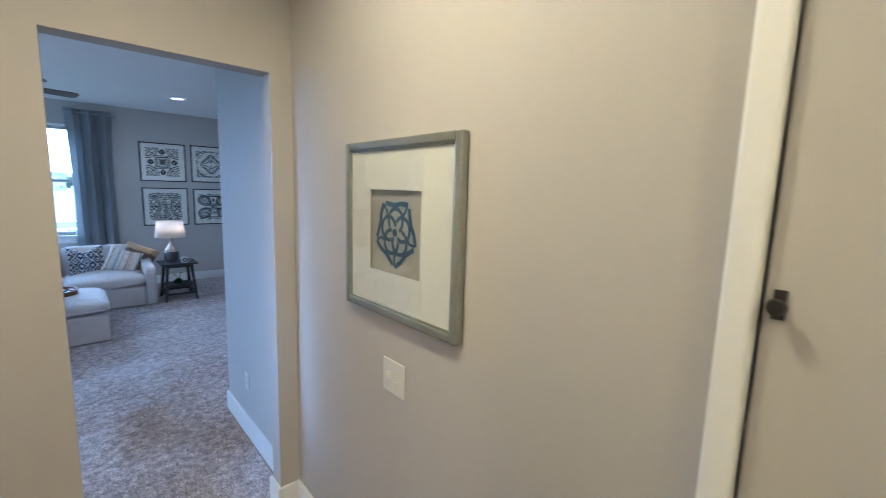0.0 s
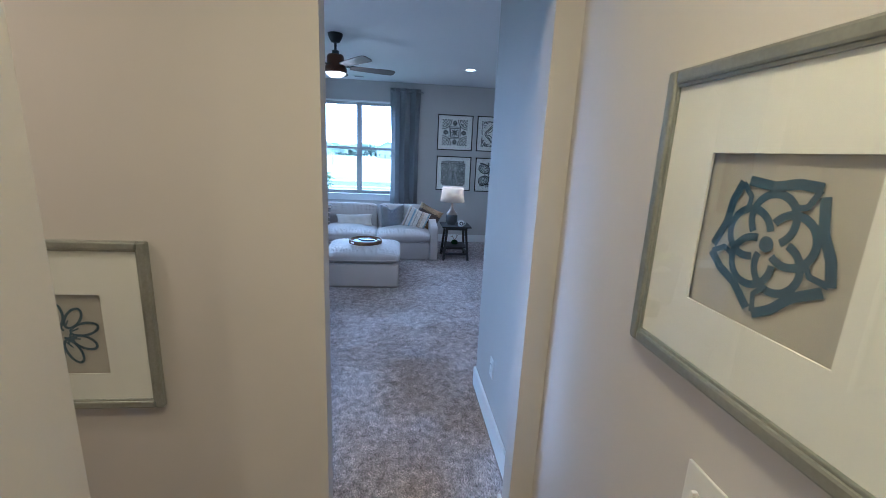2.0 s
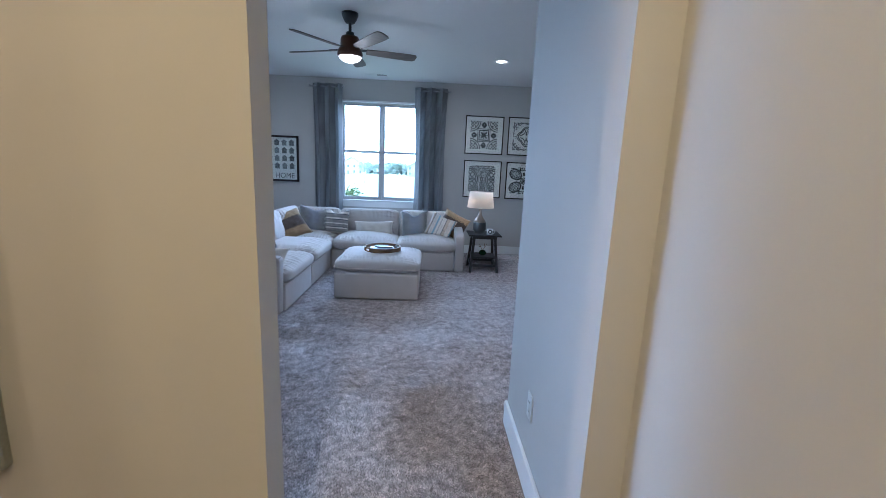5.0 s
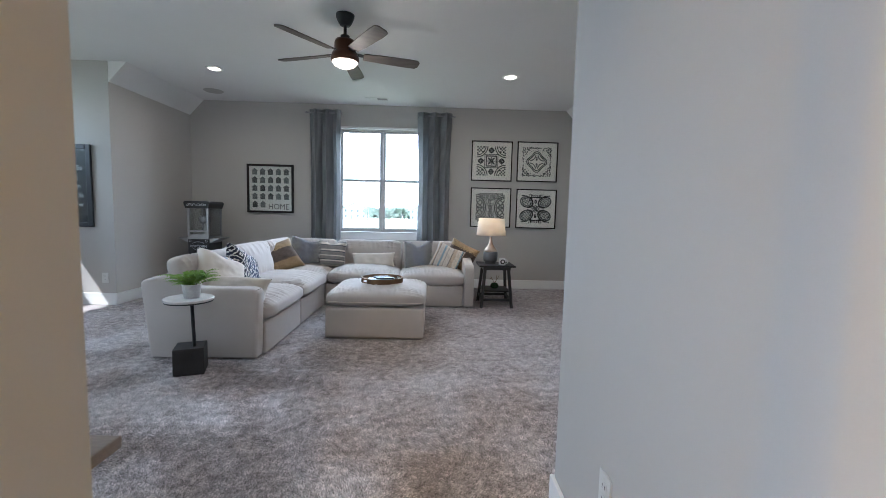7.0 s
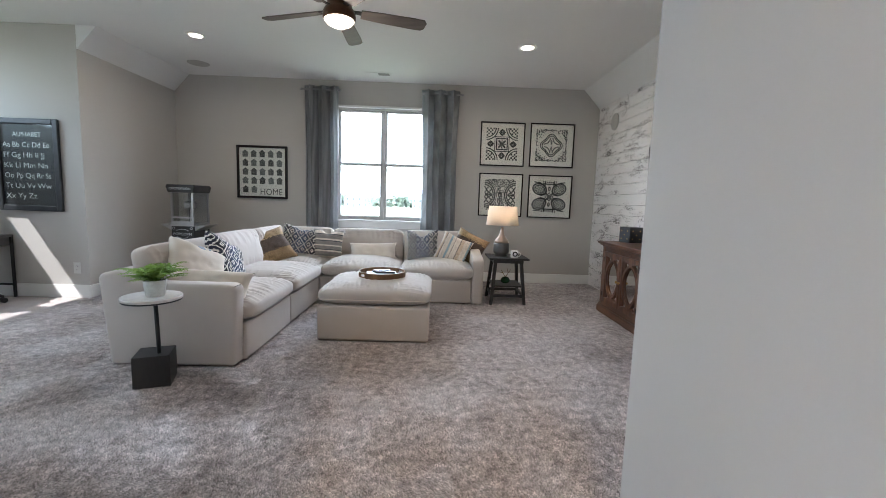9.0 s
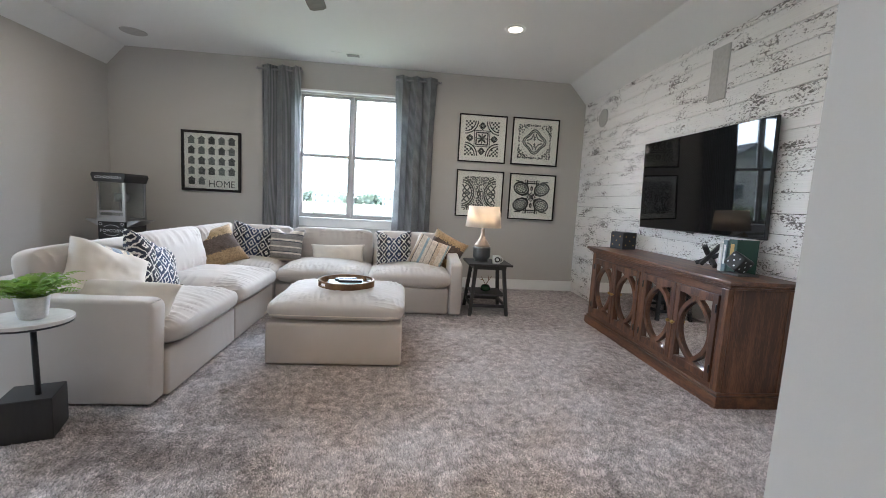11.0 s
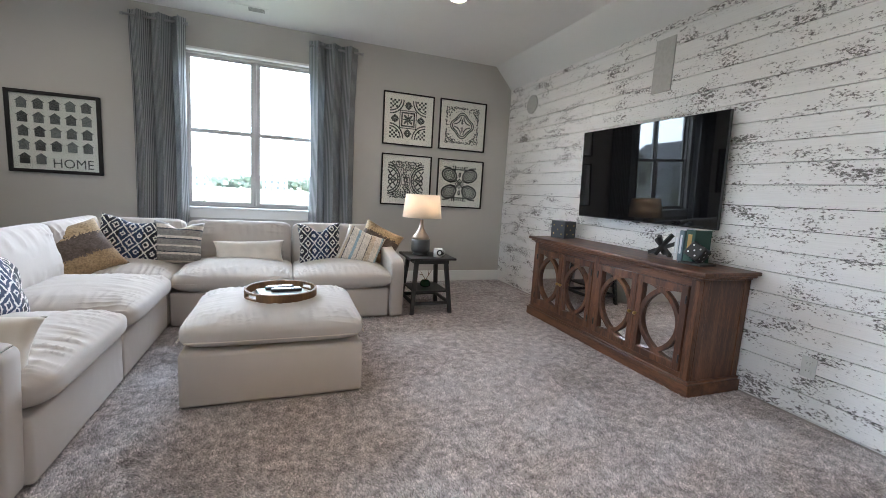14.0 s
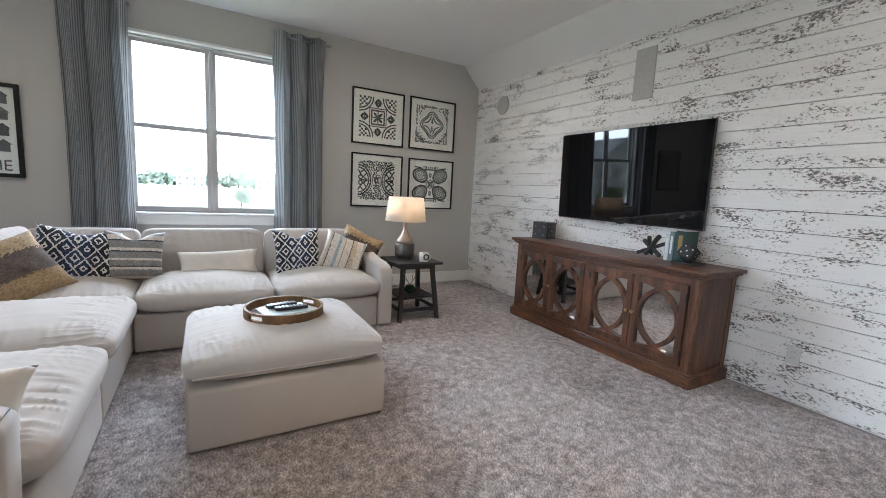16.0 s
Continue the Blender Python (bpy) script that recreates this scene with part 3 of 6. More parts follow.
bm = B(); lathe(bm, [(0.072, 0.52), (0.074, 0.526), (0.066, 0.54), (0.086, 0.555), (0.09, 0.575), (0.09, 0.655), (0.086, 0.672)], 40, (LX, LY, 0))
wpart("base", bm, PEWTER, t, smooth=True)
bm = B(); lathe(bm, [(0.086, 0.672), (0.072, 0.70), (0.045, 0.735), (0.026, 0.77), (0.018, 0.81), (0.016, 0.845), (0.02, 0.85)], 40, (LX, LY, 0))
wpart("neck", bm, COPPER, t, smooth=True)
bm = B(); tube(bm, (LX, LY, 0.85), (LX, LY, 0.90), 0.012); tube(bm, (LX, LY, 0.90), (LX, LY, 0.905), 0.02)
wpart("socket", bm, STEEL, t)
bm = B(); lathe(bm, [(0.184, 0.872), (0.158, 1.085)], 48, (LX, LY, 0), closed=False)
sh = wpart("shade", bm, SHADE, t, "white fabric drum shade", smooth=True)
sh.modifiers.new("thickness", "SOLIDIFY").thickness = 0.002
BULB = material("lit_bulb", (1, 0.9, 0.75), 0.5, bump=0, emit=(1.0, 0.70, 0.42), strength=5)
bm = B(); bmesh.ops.create_uvsphere(bm, u_segments=20, v_segments=12, radius=0.03, matrix=Matrix.Translation((LX, LY, 0.95)))
wpart("bulb", bm, BULB, t, smooth=True)
lamp("table_lamp_light", "POINT", 3.2, (1.0, 0.80, 0.60), Matrix.Translation((LX, LY, 1.0)), radius=0.035)

# ---- media console ----
CX0, CX1, CY0, CY1, CZ = 2.45, 2.895, 3.125, 4.885, 0.755
t = thing("media_console", (2.68, 4.0, 0), "reddish brown wooden console with mirrored circle fretwork doors", "console")
for y0, y1 in ((CY0 + 0.03, CY0 + 0.055), (CY1 - 0.055, CY1 - 0.03)):
    bm = B(); box(bm, CX0 + 0.05, CX1, y0, y1, 0.09, 0.70)
    side = wpart("side_panel", bm, WALNUT_UP, t)
    yo = y0 - 0.005 if y0 < 4 else y1 - 0.002
    for x0, x1 in ((CX0 + 0.05, CX0 + 0.10), (CX1 - 0.05, CX1)):
        bm = B(); box(bm, x0, x1, yo, yo + 0.007, 0.09, 0.70, 0.002)
        part("side_stile", bm, WALNUT_UP, side)
bm = B(); box(bm, CX1 - 0.02, CX1, CY0 + 0.055, CY1 - 0.055, 0.09, 0.70)
wpart("back_panel", bm, WALNUT_UP, t)
for z0, z1, nm in ((0.09, 0.11, "bottom_panel"), (0.68, 0.70, "inner_top")):
    bm = B(); box(bm, CX0 + 0.052, CX1 - 0.02, CY0 + 0.055, CY1 - 0.055, z0, z1)
    wpart(nm, bm, WALNUT, t)
for y in (CY0 + 0.027, CY1 - 0.082, 3.977):
    bm = B(); box(bm, CX0 + 0.018, CX0 + 0.05, y, y + 0.055, 0.092, 0.70, 0.004)
    wpart("stile", bm, WALNUT_UP, t)
for z0, z1 in ((0.655, 0.70), (0.092, 0.125)):
    for y0, y1 in ((CY0 + 0.082, 3.977), (4.032, CY1 - 0.082)):
        bm = B(); box(bm, CX0 + 0.02, CX0 + 0.05, y0, y1, z0, z1)
        wpart("rail", bm, WALNUT, t)
bm = B()
box(bm, CX0, CX1 + 0.002, CY0, CY1, 0.0, 0.075, 0.004)
box(bm, CX0 + 0.01, CX1 + 0.001, CY0 + 0.01, CY1 - 0.01, 0.075, 0.092, 0.006)
wpart("plinth", bm, WALNUT, t)
bm = B()
box(bm, CX0 + 0.012, CX1, CY0 + 0.015, CY1 - 0.015, 0.70, 0.715, 0.005)
box(bm, CX0 - 0.008, CX1 + 0.002, CY0 - 0.01, CY1 + 0.01, 0.715, 0.732, 0.007)
wpart("cornice", bm, WALNUT, t)
bm = B(); box(bm, CX0 - 0.025, CX1 + 0.003, CY0 - 0.03, CY1 + 0.03, 0.732, CZ, 0.006)
wpart("top", bm, WALNUT, t)


def strap(bm, pts, w, x0, x1):
    """A flat bent strip along (y, z) points."""
    n = len(pts)
    rows = []
    for i, (y, z) in enumerate(pts):
        a = Vector(pts[max(i - 1, 0)]); b = Vector(pts[min(i + 1, n - 1)])
        d = (b - a).normalized()
        q = Vector((-d.y, d.x)) * w / 2
        rows.append([bm.verts.new((x, y + s * q.x, z + s * q.y)) for x, s in ((x0, -1), (x0, 1), (x1, 1), (x1, -1))])
    for a, b in zip(rows, rows[1:]):
        for i in range(4):
            bm.faces.new((a[i], a[(i + 1) % 4], b[(i + 1) % 4], b[i]))
    bm.faces.new(rows[0]); bm.faces.new(rows[-1])


dw = (3.977 - (CY0 + 0.085)) / 2
for k, y0 in enumerate((CY0 + 0.085, CY0 + 0.085 + dw, 4.032, 4.032 + (CY1 - 0.085 - 4.032) / 2)):
    w = dw if k < 2 else (CY1 - 0.085 - 4.032) / 2
    y1, z0, z1 = y0 + w - 0.003, 0.128, 0.652
    y0 = y0 + 0.003
    bm = B()
    xf = CX0 + 0.012
    fr = 0.045
    box(bm, xf, xf + 0.024, y0, y0 + fr, z0, z1, 0.003)
    box(bm, xf, xf + 0.024, y1 - fr, y1, z0, z1, 0.003)
    box(bm, xf, xf + 0.024, y0 + fr, y1 - fr, z0, z0 + fr, 0.003)
    box(bm, xf, xf + 0.024, y0 + fr, y1 - fr, z1 - fr, z1, 0.003)
    door = wpart("door", bm, WALNUT_UP, t)
    yc, zc = (y0 + y1) / 2, (z0 + z1) / 2
    hh, ww = (z1 - z0) / 2 - fr + 0.012, (y1 - y0) - 2 * fr - 0.004
    bm = B()
    for s in (-1, 1):
        ye = yc - s * ww / 2
        strap(bm, [(ye + s * ww * math.sin(a), zc + hh * math.cos(a)) for a in [i * math.pi / 40 for i in range(41)]], 0.027, xf + (0.003 if s > 0 else 0.0045), xf + 0.02)
    part("fretwork", bm, WALNUT_UP, door)
    bm = B(); box(bm, xf + 0.022, xf + 0.027, y0 + fr - 0.006, y1 - fr + 0.006, z0 + fr - 0.006, z1 - fr + 0.006)
    part("mirror", bm, MIRROR, door, "mirror glass behind the fretwork")
    yk = y1 - 0.02 if k % 2 == 0 else y0 + 0.02
    bm = B(); bmesh.ops.create_uvsphere(bm, u_segments=14, v_segments=10, radius=0.013, matrix=Matrix.Translation((xf - 0.018, yk, zc)))
    tube(bm, (xf + 0.002, yk, zc), (xf - 0.016, yk, zc), 0.006, n=10)
    part("knob", bm, BRASS, door, "small aged brass knob", smooth=True)
    yh = y0 + 0.006 if k % 2 == 0 else y1 - 0.006
    for zh in (z0 + 0.08, z1 - 0.08):
        bm = B(); tube(bm, (xf - 0.004, yh, zh - 0.025), (xf - 0.004, yh, zh + 0.025), 0.005, n=8)
        part("hinge", bm, BLACKMETAL, door)

# ---- television ----
SCREEN = material("black_glossy_screen", (0.004, 0.004, 0.005), 0.025, second=(0.006, 0.006, 0.007), scale=3, fine=30, bump=0, spec=0.42)
t = thing("television", (2.84, 4.06, 1.36), "flat black television mounted on the board wall, off", "television")
TILT_TV = Matrix.Translation((2.85, 4.06, 1.355)) @ pose(0, 0, 0, 0, -2.1, 1.0) @ Matrix.Translation((-2.85, -4.06, -1.355))
bm = B(); box(bm, 2.833, 2.858, 3.385, 4.735, 0.975, 1.735, 0.003); bm.transform(TILT_TV)
wpart("casing", bm, BLACKMETAL, t)
bm = B(); box(bm, 2.830, 2.8335, 3.389, 4.731, 0.984, 1.731); bm.transform(TILT_TV)
wpart("screen", bm, SCREEN, t, "black glossy glass screen")
bm = B(); box(bm, 2.856, 2.90, 3.75, 4.37, 1.15, 1.55)
wpart("wall_mount", bm, BLACKMETAL, t)
bm = B(); box(bm, 2.832, 2.855, 4.03, 4.09, 0.967, 0.976); bm.transform(TILT_TV)
wpart("sensor_bar", bm, BLACKMETAL, t)

# ---- ceiling fan ----
FANBODY = material("oiled_bronze_brown", (0.11, 0.05, 0.025), 0.35, metal=0.6, second=(0.06, 0.03, 0.016), scale=6, fine=60, bump=0.05)
BLADE = material("weathered_grey_brown_blade", (0.14, 0.115, 0.10), 0.55, second=(0.08, 0.066, 0.058), scale=3, fine=50, amount=0.5, stretch=(1, 8, 8), bump=0.15)
FX, FY = -0.035, 3.55
DROP = 0.03
t = thing("ceiling_fan", (FX, FY, ZC), "bronze ceiling fan with five brown blades and lit lamp", "ceiling fan")
bm = B(); lathe(bm, [(0.02, -0.085), (0.04, -0.082), (0.06, -0.05), (0.072, -0.02), (0.074, 0.0)], 36, (FX, FY, ZC))
wpart("canopy", bm, BLACKMETAL, t, "black ceiling canopy", smooth=True)
bm = B(); tube(bm, (FX, FY, ZC - 0.18), (FX, FY, ZC - 0.08), 0.013)
wpart("downrod", bm, BLACKMETAL, t, smooth=True)
bm = B(); lathe(bm, [(0.03, -0.225), (0.036, -0.22), (0.036, -0.19), (0.02, -0.185)], 28, (FX, FY, ZC + DROP))
wpart("collar", bm, BLACKMETAL, t, smooth=True)
bm = B(); lathe(bm, [(0.10, -0.40), (0.112, -0.385), (0.112, -0.36), (0.10, -0.33), (0.086, -0.315), (0.084, -0.25), (0.075, -0.228), (0.03, -0.222)], 40, (FX, FY, ZC + DROP))
wpart("motor_housing", bm, FANBODY, t, "bronze brown motor housing", smooth=True)
LENS = material("lit_fan_lens", (0.9, 0.88, 0.82), 0.5, bump=0, emit=(1.0, 0.82, 0.62), strength=1.6)
bm = B(); lathe(bm, [(0.001, -0.445), (0.05, -0.438), (0.085, -0.42), (0.102, -0.398), (0.10, -0.39)], 40, (FX, FY, ZC + DROP), closed=False)
wpart("light_lens", bm, LENS, t, "lit frosted glass lens", smooth=True)
lamp("fan_light", "POINT", 6.0, (1.0, 0.84, 0.66), Matrix.Translation((FX, FY, ZC - 0.50)), radius=0.09)
for k in range(5):
    a = radians(18 + 72 * k)
    m = Matrix.Translation((FX, FY, ZC - 0.335 + DROP)) @ pose(0, 0, 0, 0, 0, math.degrees(a)) @ pose(0, 0, 0, -13, 0, 0)
    bm = B()
    out = [(0.15, -0.042), (0.30, -0.053), (0.53, -0.060), (0.60, -0.056), (0.62, -0.03), (0.615, 0.035), (0.595, 0.056), (0.53, 0.060), (0.30, 0.053), (0.15, 0.042)]
    prism(bm, out, "z", -0.004, 0.004)
    bm.transform(m)
    bl = wpart("blade", bm, BLADE, t)
    bm = B(); box(bm, 0.085, 0.21, -0.018, 0.018, 0.004, 0.010, 0.002); bm.transform(m)
    part("blade_iron", bm, BLACKMETAL, bl)

# ---- recessed lights, vent, ceiling speaker ----
GLOW = material("lit_downlight_lens", (0.95, 0.93, 0.88), 0.5, bump=0, emit=(1.0, 0.85, 0.68), strength=4)


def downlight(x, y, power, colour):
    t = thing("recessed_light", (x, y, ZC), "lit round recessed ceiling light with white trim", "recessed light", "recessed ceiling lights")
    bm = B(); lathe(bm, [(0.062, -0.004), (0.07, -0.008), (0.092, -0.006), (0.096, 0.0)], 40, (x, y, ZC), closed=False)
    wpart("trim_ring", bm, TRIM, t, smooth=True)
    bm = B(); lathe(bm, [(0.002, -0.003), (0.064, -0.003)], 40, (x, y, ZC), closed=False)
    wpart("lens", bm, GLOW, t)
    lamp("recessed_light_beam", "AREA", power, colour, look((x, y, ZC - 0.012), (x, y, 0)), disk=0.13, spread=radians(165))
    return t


DOWN = (1.0, 0.86, 0.70)
# the pair at y 1.95 is unseen, added to mirror the far pair
for x, y, power in ((1.56, 4.92, 8.5), (-1.8, 4.96, 7), (1.56, 1.95, 10), (-1.8, 1.95, 3)):
    downlight(x, y, power, DOWN)
# unseen hall lights, number and spots chosen to give its warm light
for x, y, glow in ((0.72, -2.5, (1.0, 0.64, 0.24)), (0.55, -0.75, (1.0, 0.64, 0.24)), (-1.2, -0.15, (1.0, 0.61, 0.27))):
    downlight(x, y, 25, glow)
t = thing("ceiling_vent", (-0.1, 6.0, ZC), "white slotted ceiling air vent", "vent")
bm = B(); box(bm, -0.27, 0.07, 5.945, 6.06, ZC - 0.006, ZC, 0.002)
wpart("frame", bm, CEIL, t)
# grey of the solid strips that paint in the shade of the vent openings
SLOT = material("shaded_vent_slot", (0.36, 0.36, 0.35), 0.8, bump=0)
DARK = material("dark_void", (0.05, 0.05, 0.05), 0.9, bump=0)
for k in range(6):
    bm = B(); box(bm, -0.10, 0.04, 5.957 + k * 0.016, 5.966 + k * 0.016, ZC - 0.008, ZC - 0.004)
    wpart("slot", bm, SLOT, t)
t = thing("ceiling_speaker", (-2.28, 5.87, ZC), "round white in-ceiling speaker grille", "speaker")
bm = B(); lathe(bm, [(0.002, -0.006), (0.115, -0.006), (0.122, -0.003), (0.124, 0.0)], 48, (-2.28, 5.87, ZC), closed=False)
GRILLE = material("painted_metal_grille", (0.52, 0.51, 0.49), 0.6, second=(0.42, 0.41, 0.39), scale=40, fine=700, amount=0.5, bump=0.4, bump_dist=0.001)
wpart("grille", bm, GRILLE, t)

# ---- flat drawing on walls ----


class Sheet:
    """A flat picture plane: origin at its lower left, u to the right, v up, both in metres."""

    def __init__(self, origin, right, up=(0, 0, 1), out=(0, -1, 0)):
        self.o, self.r, self.u, self.n = Vector(origin), Vector(right), Vector(up), Vector(out)

    def at(self, u, v, d=0.0):
        return self.o + self.r * u + self.u * v + self.n * d

    def slab(self, bm, u0, u1, v0, v1, d0, d1, bevel=0.0):
        vs = [bm.verts.new(self.at(u, v, d)) for d in (d0, d1) for u, v in ((u0, v0), (u1, v0), (u1, v1), (u0, v1))]
        for f in ((0, 1, 2, 3), (4, 5, 6, 7), (0, 1, 5, 4), (1, 2, 6, 5), (2, 3, 7, 6), (3, 0, 4, 7)):
            bm.faces.new([vs[i] for i in f])
        if bevel:
            bmesh.ops.bevel(bm, geom=list({e for v in vs for e in v.link_edges}), offset=bevel, segments=2, affect="EDGES", profile=0.5)

    def poly(self, bm, pts, d):
        bm.faces.new([bm.verts.new(self.at(u, v, d)) for u, v in pts])

    def stroke(self, bm, pts, w, d, closed=False):
        n = len(pts)
        rows = []
        for i in range(n):
            a = Vector(pts[(i - 1) % n if closed else max(i - 1, 0)])
            b = Vector(pts[(i + 1) % n if closed else min(i + 1, n - 1)])
            t = (b - a)
            t = t.normalized() if t.length > 1e-9 else Vector((1, 0))
            q = Vector((-t.y, t.x)) * w / 2
            p = Vector(pts[i])
            rows.append((bm.verts.new(self.at(*(p - q), d)), bm.verts.new(self.at(*(p + q), d))))
        for i in range(n if closed else n - 1):
            a, b = rows[i], rows[(i + 1) % n]
            bm.faces.new((a[0], a[1], b[1], b[0]))

    def ring(self, bm, cu, cv, ru, rv, w, d, a0=0.0, a1=360.0, n=32, turn=0.0):
        pts = []
        for i in range(n + 1):
            a = radians(a0 + (a1 - a0) * i / n)
            x, y = ru * math.cos(a), rv * math.sin(a)
            c, s = math.cos(radians(turn)), math.sin(radians(turn))
            pts.append((cu + x * c - y * s, cv + x * s + y * c))
        full = abs(a1 - a0) >= 360
        self.stroke(bm, pts[:-1] if full else pts, w, d, full)

    def disc(self, bm, cu, cv, ru, rv, d, n=20, turn=0.0):
        c, s = math.cos(radians(turn)), math.sin(radians(turn))
        self.poly(bm, [(cu + ru * math.cos(a) * c - rv * math.sin(a) * s, cv + ru * math.cos(a) * s + rv * math.sin(a) * c) for a in [2 * math.pi * i / n for i in range(n)]], d)


def frame_bars(sh, w, h, fw, depth, bevel=0.003):
    bm = B()
    sh.slab(bm, 0, fw, 0, h, 0, depth, bevel)
    sh.slab(bm, w - fw, w, 0, h, 0, depth, bevel)
    sh.slab(bm, fw, w - fw, 0, fw, 0, depth, bevel)
    sh.slab(bm, fw, w - fw, h - fw, h, 0, depth, bevel)
    return bm


def lettering(body, sh, u, v, size, mat, parent, align="LEFT", name="lettering", d=0.006, stretch=1.0, bold=0.0):
    """Flat letters in the built-in font, set on a picture plane."""
    cu = bpy.data.curves.new("letters", "FONT")
    cu.body, cu.size, cu.align_x = body, size, align
    cu.resolution_u = 3
    cu.offset = bold
    tmp = bpy.data.objects.new("letters", cu)
    scene.collection.objects.link(tmp)
    bpy.context.view_layer.update()
    me = bpy.data.meshes.new_from_object(tmp.evaluated_get(bpy.context.evaluated_depsgraph_get()))
    bpy.data.objects.remove(tmp)
    me.name = name
    for vert in me.vertices:
        vert.co = sh.at(u + vert.co.x * stretch, v + vert.co.y, d)
    me.materials.clear()
    me.materials.append(mat)
    ob = new(name, me)
    ob.parent = parent
    if parent.parent is None:
        ob.matrix_parent_inverse = parent.matrix_basis.inverted()
    return ob


INK = material("black_ink", (0.02, 0.02, 0.022), 0.7, second=(0.05, 0.05, 0.05), scale=20, fine=200, amount=0.5, bump=0)
PAPER = material("cream_paper", (0.84, 0.79, 0.74), 0.8, second=(0.80, 0.75, 0.70), scale=4, fine=200, amount=0.4, bump=0.05)
WHITEPAPER = material("white_mat_board", (0.72, 0.695, 0.66), 0.8, second=(0.69, 0.665, 0.63), scale=4, fine=300, amount=0.3, bump=0.05)
BLACKFRAME = material("black_lacquer_frame", (0.012, 0.011, 0.0105), 0.5, second=(0.022, 0.019, 0.018), scale=10, fine=80, bump=0.06, spec=0.25)


def quilt_design(sh, bm, kind, c, s, d):
    """Four block-print patterns, drawn about (c, c) within half-size s."""
    L = 0.0165

    def scrolls(inside, n, seed):
        """Close-set curls, leaves and dots filling a part of the block."""
        r = random.Random(seed)
        step = 2 / n
        for i in range(n):
            for j in range(n):
                x, y = -1 + (i + 0.5) * step + r.uniform(-0.1, 0.1) * step, -1 + (j + 0.5) * step
                if not inside(x, y):
                    continue
                u, v, q = c + x * s, c + y * s, (i + j) % 3
                if q == 0:
                    sh.ring(bm, u, v, s * step * 0.42, s * step * 0.42, L * 0.75, d, 40 * r.randrange(9), 40 * r.randrange(9) + 260, 12)
                elif q == 1:
                    sh.disc(bm, u, v, s * step * 0.58, s * step * 0.30, d, 9, 45 if x * y > 0 else -45)
                else:
                    sh.disc(bm, u, v, s * step * 0.36, s * step * 0.40, d, 8)

    def petal(a, q, wide, n=40):
        """Four-lobed outline with its lobes on the axes."""
        return [(a + s * q * (1 + wide * math.cos(4 * w)) * math.cos(w), c + s * q * (1 + wide * math.cos(4 * w)) * math.sin(w)) for w in [2 * math.pi * i / n for i in range(n)]]

    if kind == 0:
        for qu in (-1, 1):
            for qv in (-1, 1):
                cu, cv = c + qu * s, c + qv * s
                a0 = {(-1, -1): 0, (1, -1): 90, (1, 1): 180, (-1, 1): 270}[(qu, qv)]
                sh.ring(bm, cu, cv, s * 0.60, s * 0.60, L * 0.9, d, a0, a0 + 90, 16)
                sh.ring(bm, cu, cv, s * 0.74, s * 0.74, L * 0.9, d, a0, a0 + 90, 16)
                k = s * 0.105
                for i in range(6):
                    for j in range(6):
                        if (i + j) % 2 == 0 and math.hypot(i + 0.5, j + 0.5) * k < s * 0.54:
                            u, v = cu - qu * (i + 0.5) * k, cv - qv * (j + 0.5) * k
                            sh.poly(bm, [(u - k * 0.5, v - k * 0.5), (u + k * 0.5, v - k * 0.5), (u + k * 0.5, v + k * 0.5), (u - k * 0.5, v + k * 0.5)], d)
        for a in (0, 90, 180, 270):
            u, v = c + 0.72 * s * math.cos(radians(a)), c + 0.72 * s * math.sin(radians(a))
            sh.ring(bm, u, v, s * 0.13, s * 0.11, L * 1.7, d, turn=a, n=16)
            sh.disc(bm, u, v, s * 0.05, s * 0.035, d, 10)
            for e in (0, 90, 180, 270):
                sh.disc(bm, u + s * 0.16 * math.cos(radians(e)), v + s * 0.16 * math.sin(radians(e)), s * 0.06, s * 0.05, d, 8, e)
        for q, w in ((0.45, 0.9), (0.34, 1.5)):
            k = s * q
            sh.stroke(bm, [(c - k, c - k), (c + k, c - k), (c + k, c + k), (c - k, c + k)], L * w, d, True)
        for qu in (-1, 1):
            for qv in (-1, 1):
                sh.disc(bm, c + qu * s * 0.13, c + qv * s * 0.13, s * 0.15, s * 0.065, d, 10, 45 * qu * qv)
        sh.stroke(bm, [(c, c - s * 0.28), (c, c + s * 0.28)], L * 0.8, d)
        sh.stroke(bm, [(c - s * 0.28, c), (c + s * 0.28, c)], L * 0.8, d)
    elif kind == 1:
        scrolls(lambda x, y: math.hypot(x, y) > 0.90, 15, 5)
        for i in range(30):
            a = 2 * math.pi * i / 30
            sh.disc(bm, c + s * 0.80 * math.cos(a), c + s * 0.80 * math.sin(a), s * 0.03, s * 0.02, d, 7, math.degrees(a))
        sh.stroke(bm, petal(c, 0.62, 0.13), L * 0.9, d, True)
        sh.stroke(bm, petal(c, 0.52, 0.13), L * 0.9, d, True)
        for qu, qv in ((1, 1), (-1, 1), (-1, -1), (1, -1)):
            a0 = {(-1, -1): 0, (1, -1): 90, (1, 1): 180, (-1, 1): 270}[(qu, qv)]
            sh.ring(bm, c + qu * s * 0.48, c + qv * s * 0.48, s * 0.40, s * 0.40, L * 0.9, d, a0, a0 + 90, 14)
        for e in (-1, 1):
            sh.stroke(bm, [(c, c + e * s * 0.06), (c, c + e * s * 0.36)], L * 0.8, d)
            for h in (0.16, 0.27):
                sh.disc(bm, c, c + e * s * h, s * 0.085, s * 0.035, d, 10)
    elif kind == 2:
        scrolls(lambda x, y: abs(y) > 0.36 + 0.72 * abs(x) ** 1.5 or (abs(x) < 0.14 and abs(y) > 0.12), 15, 9)
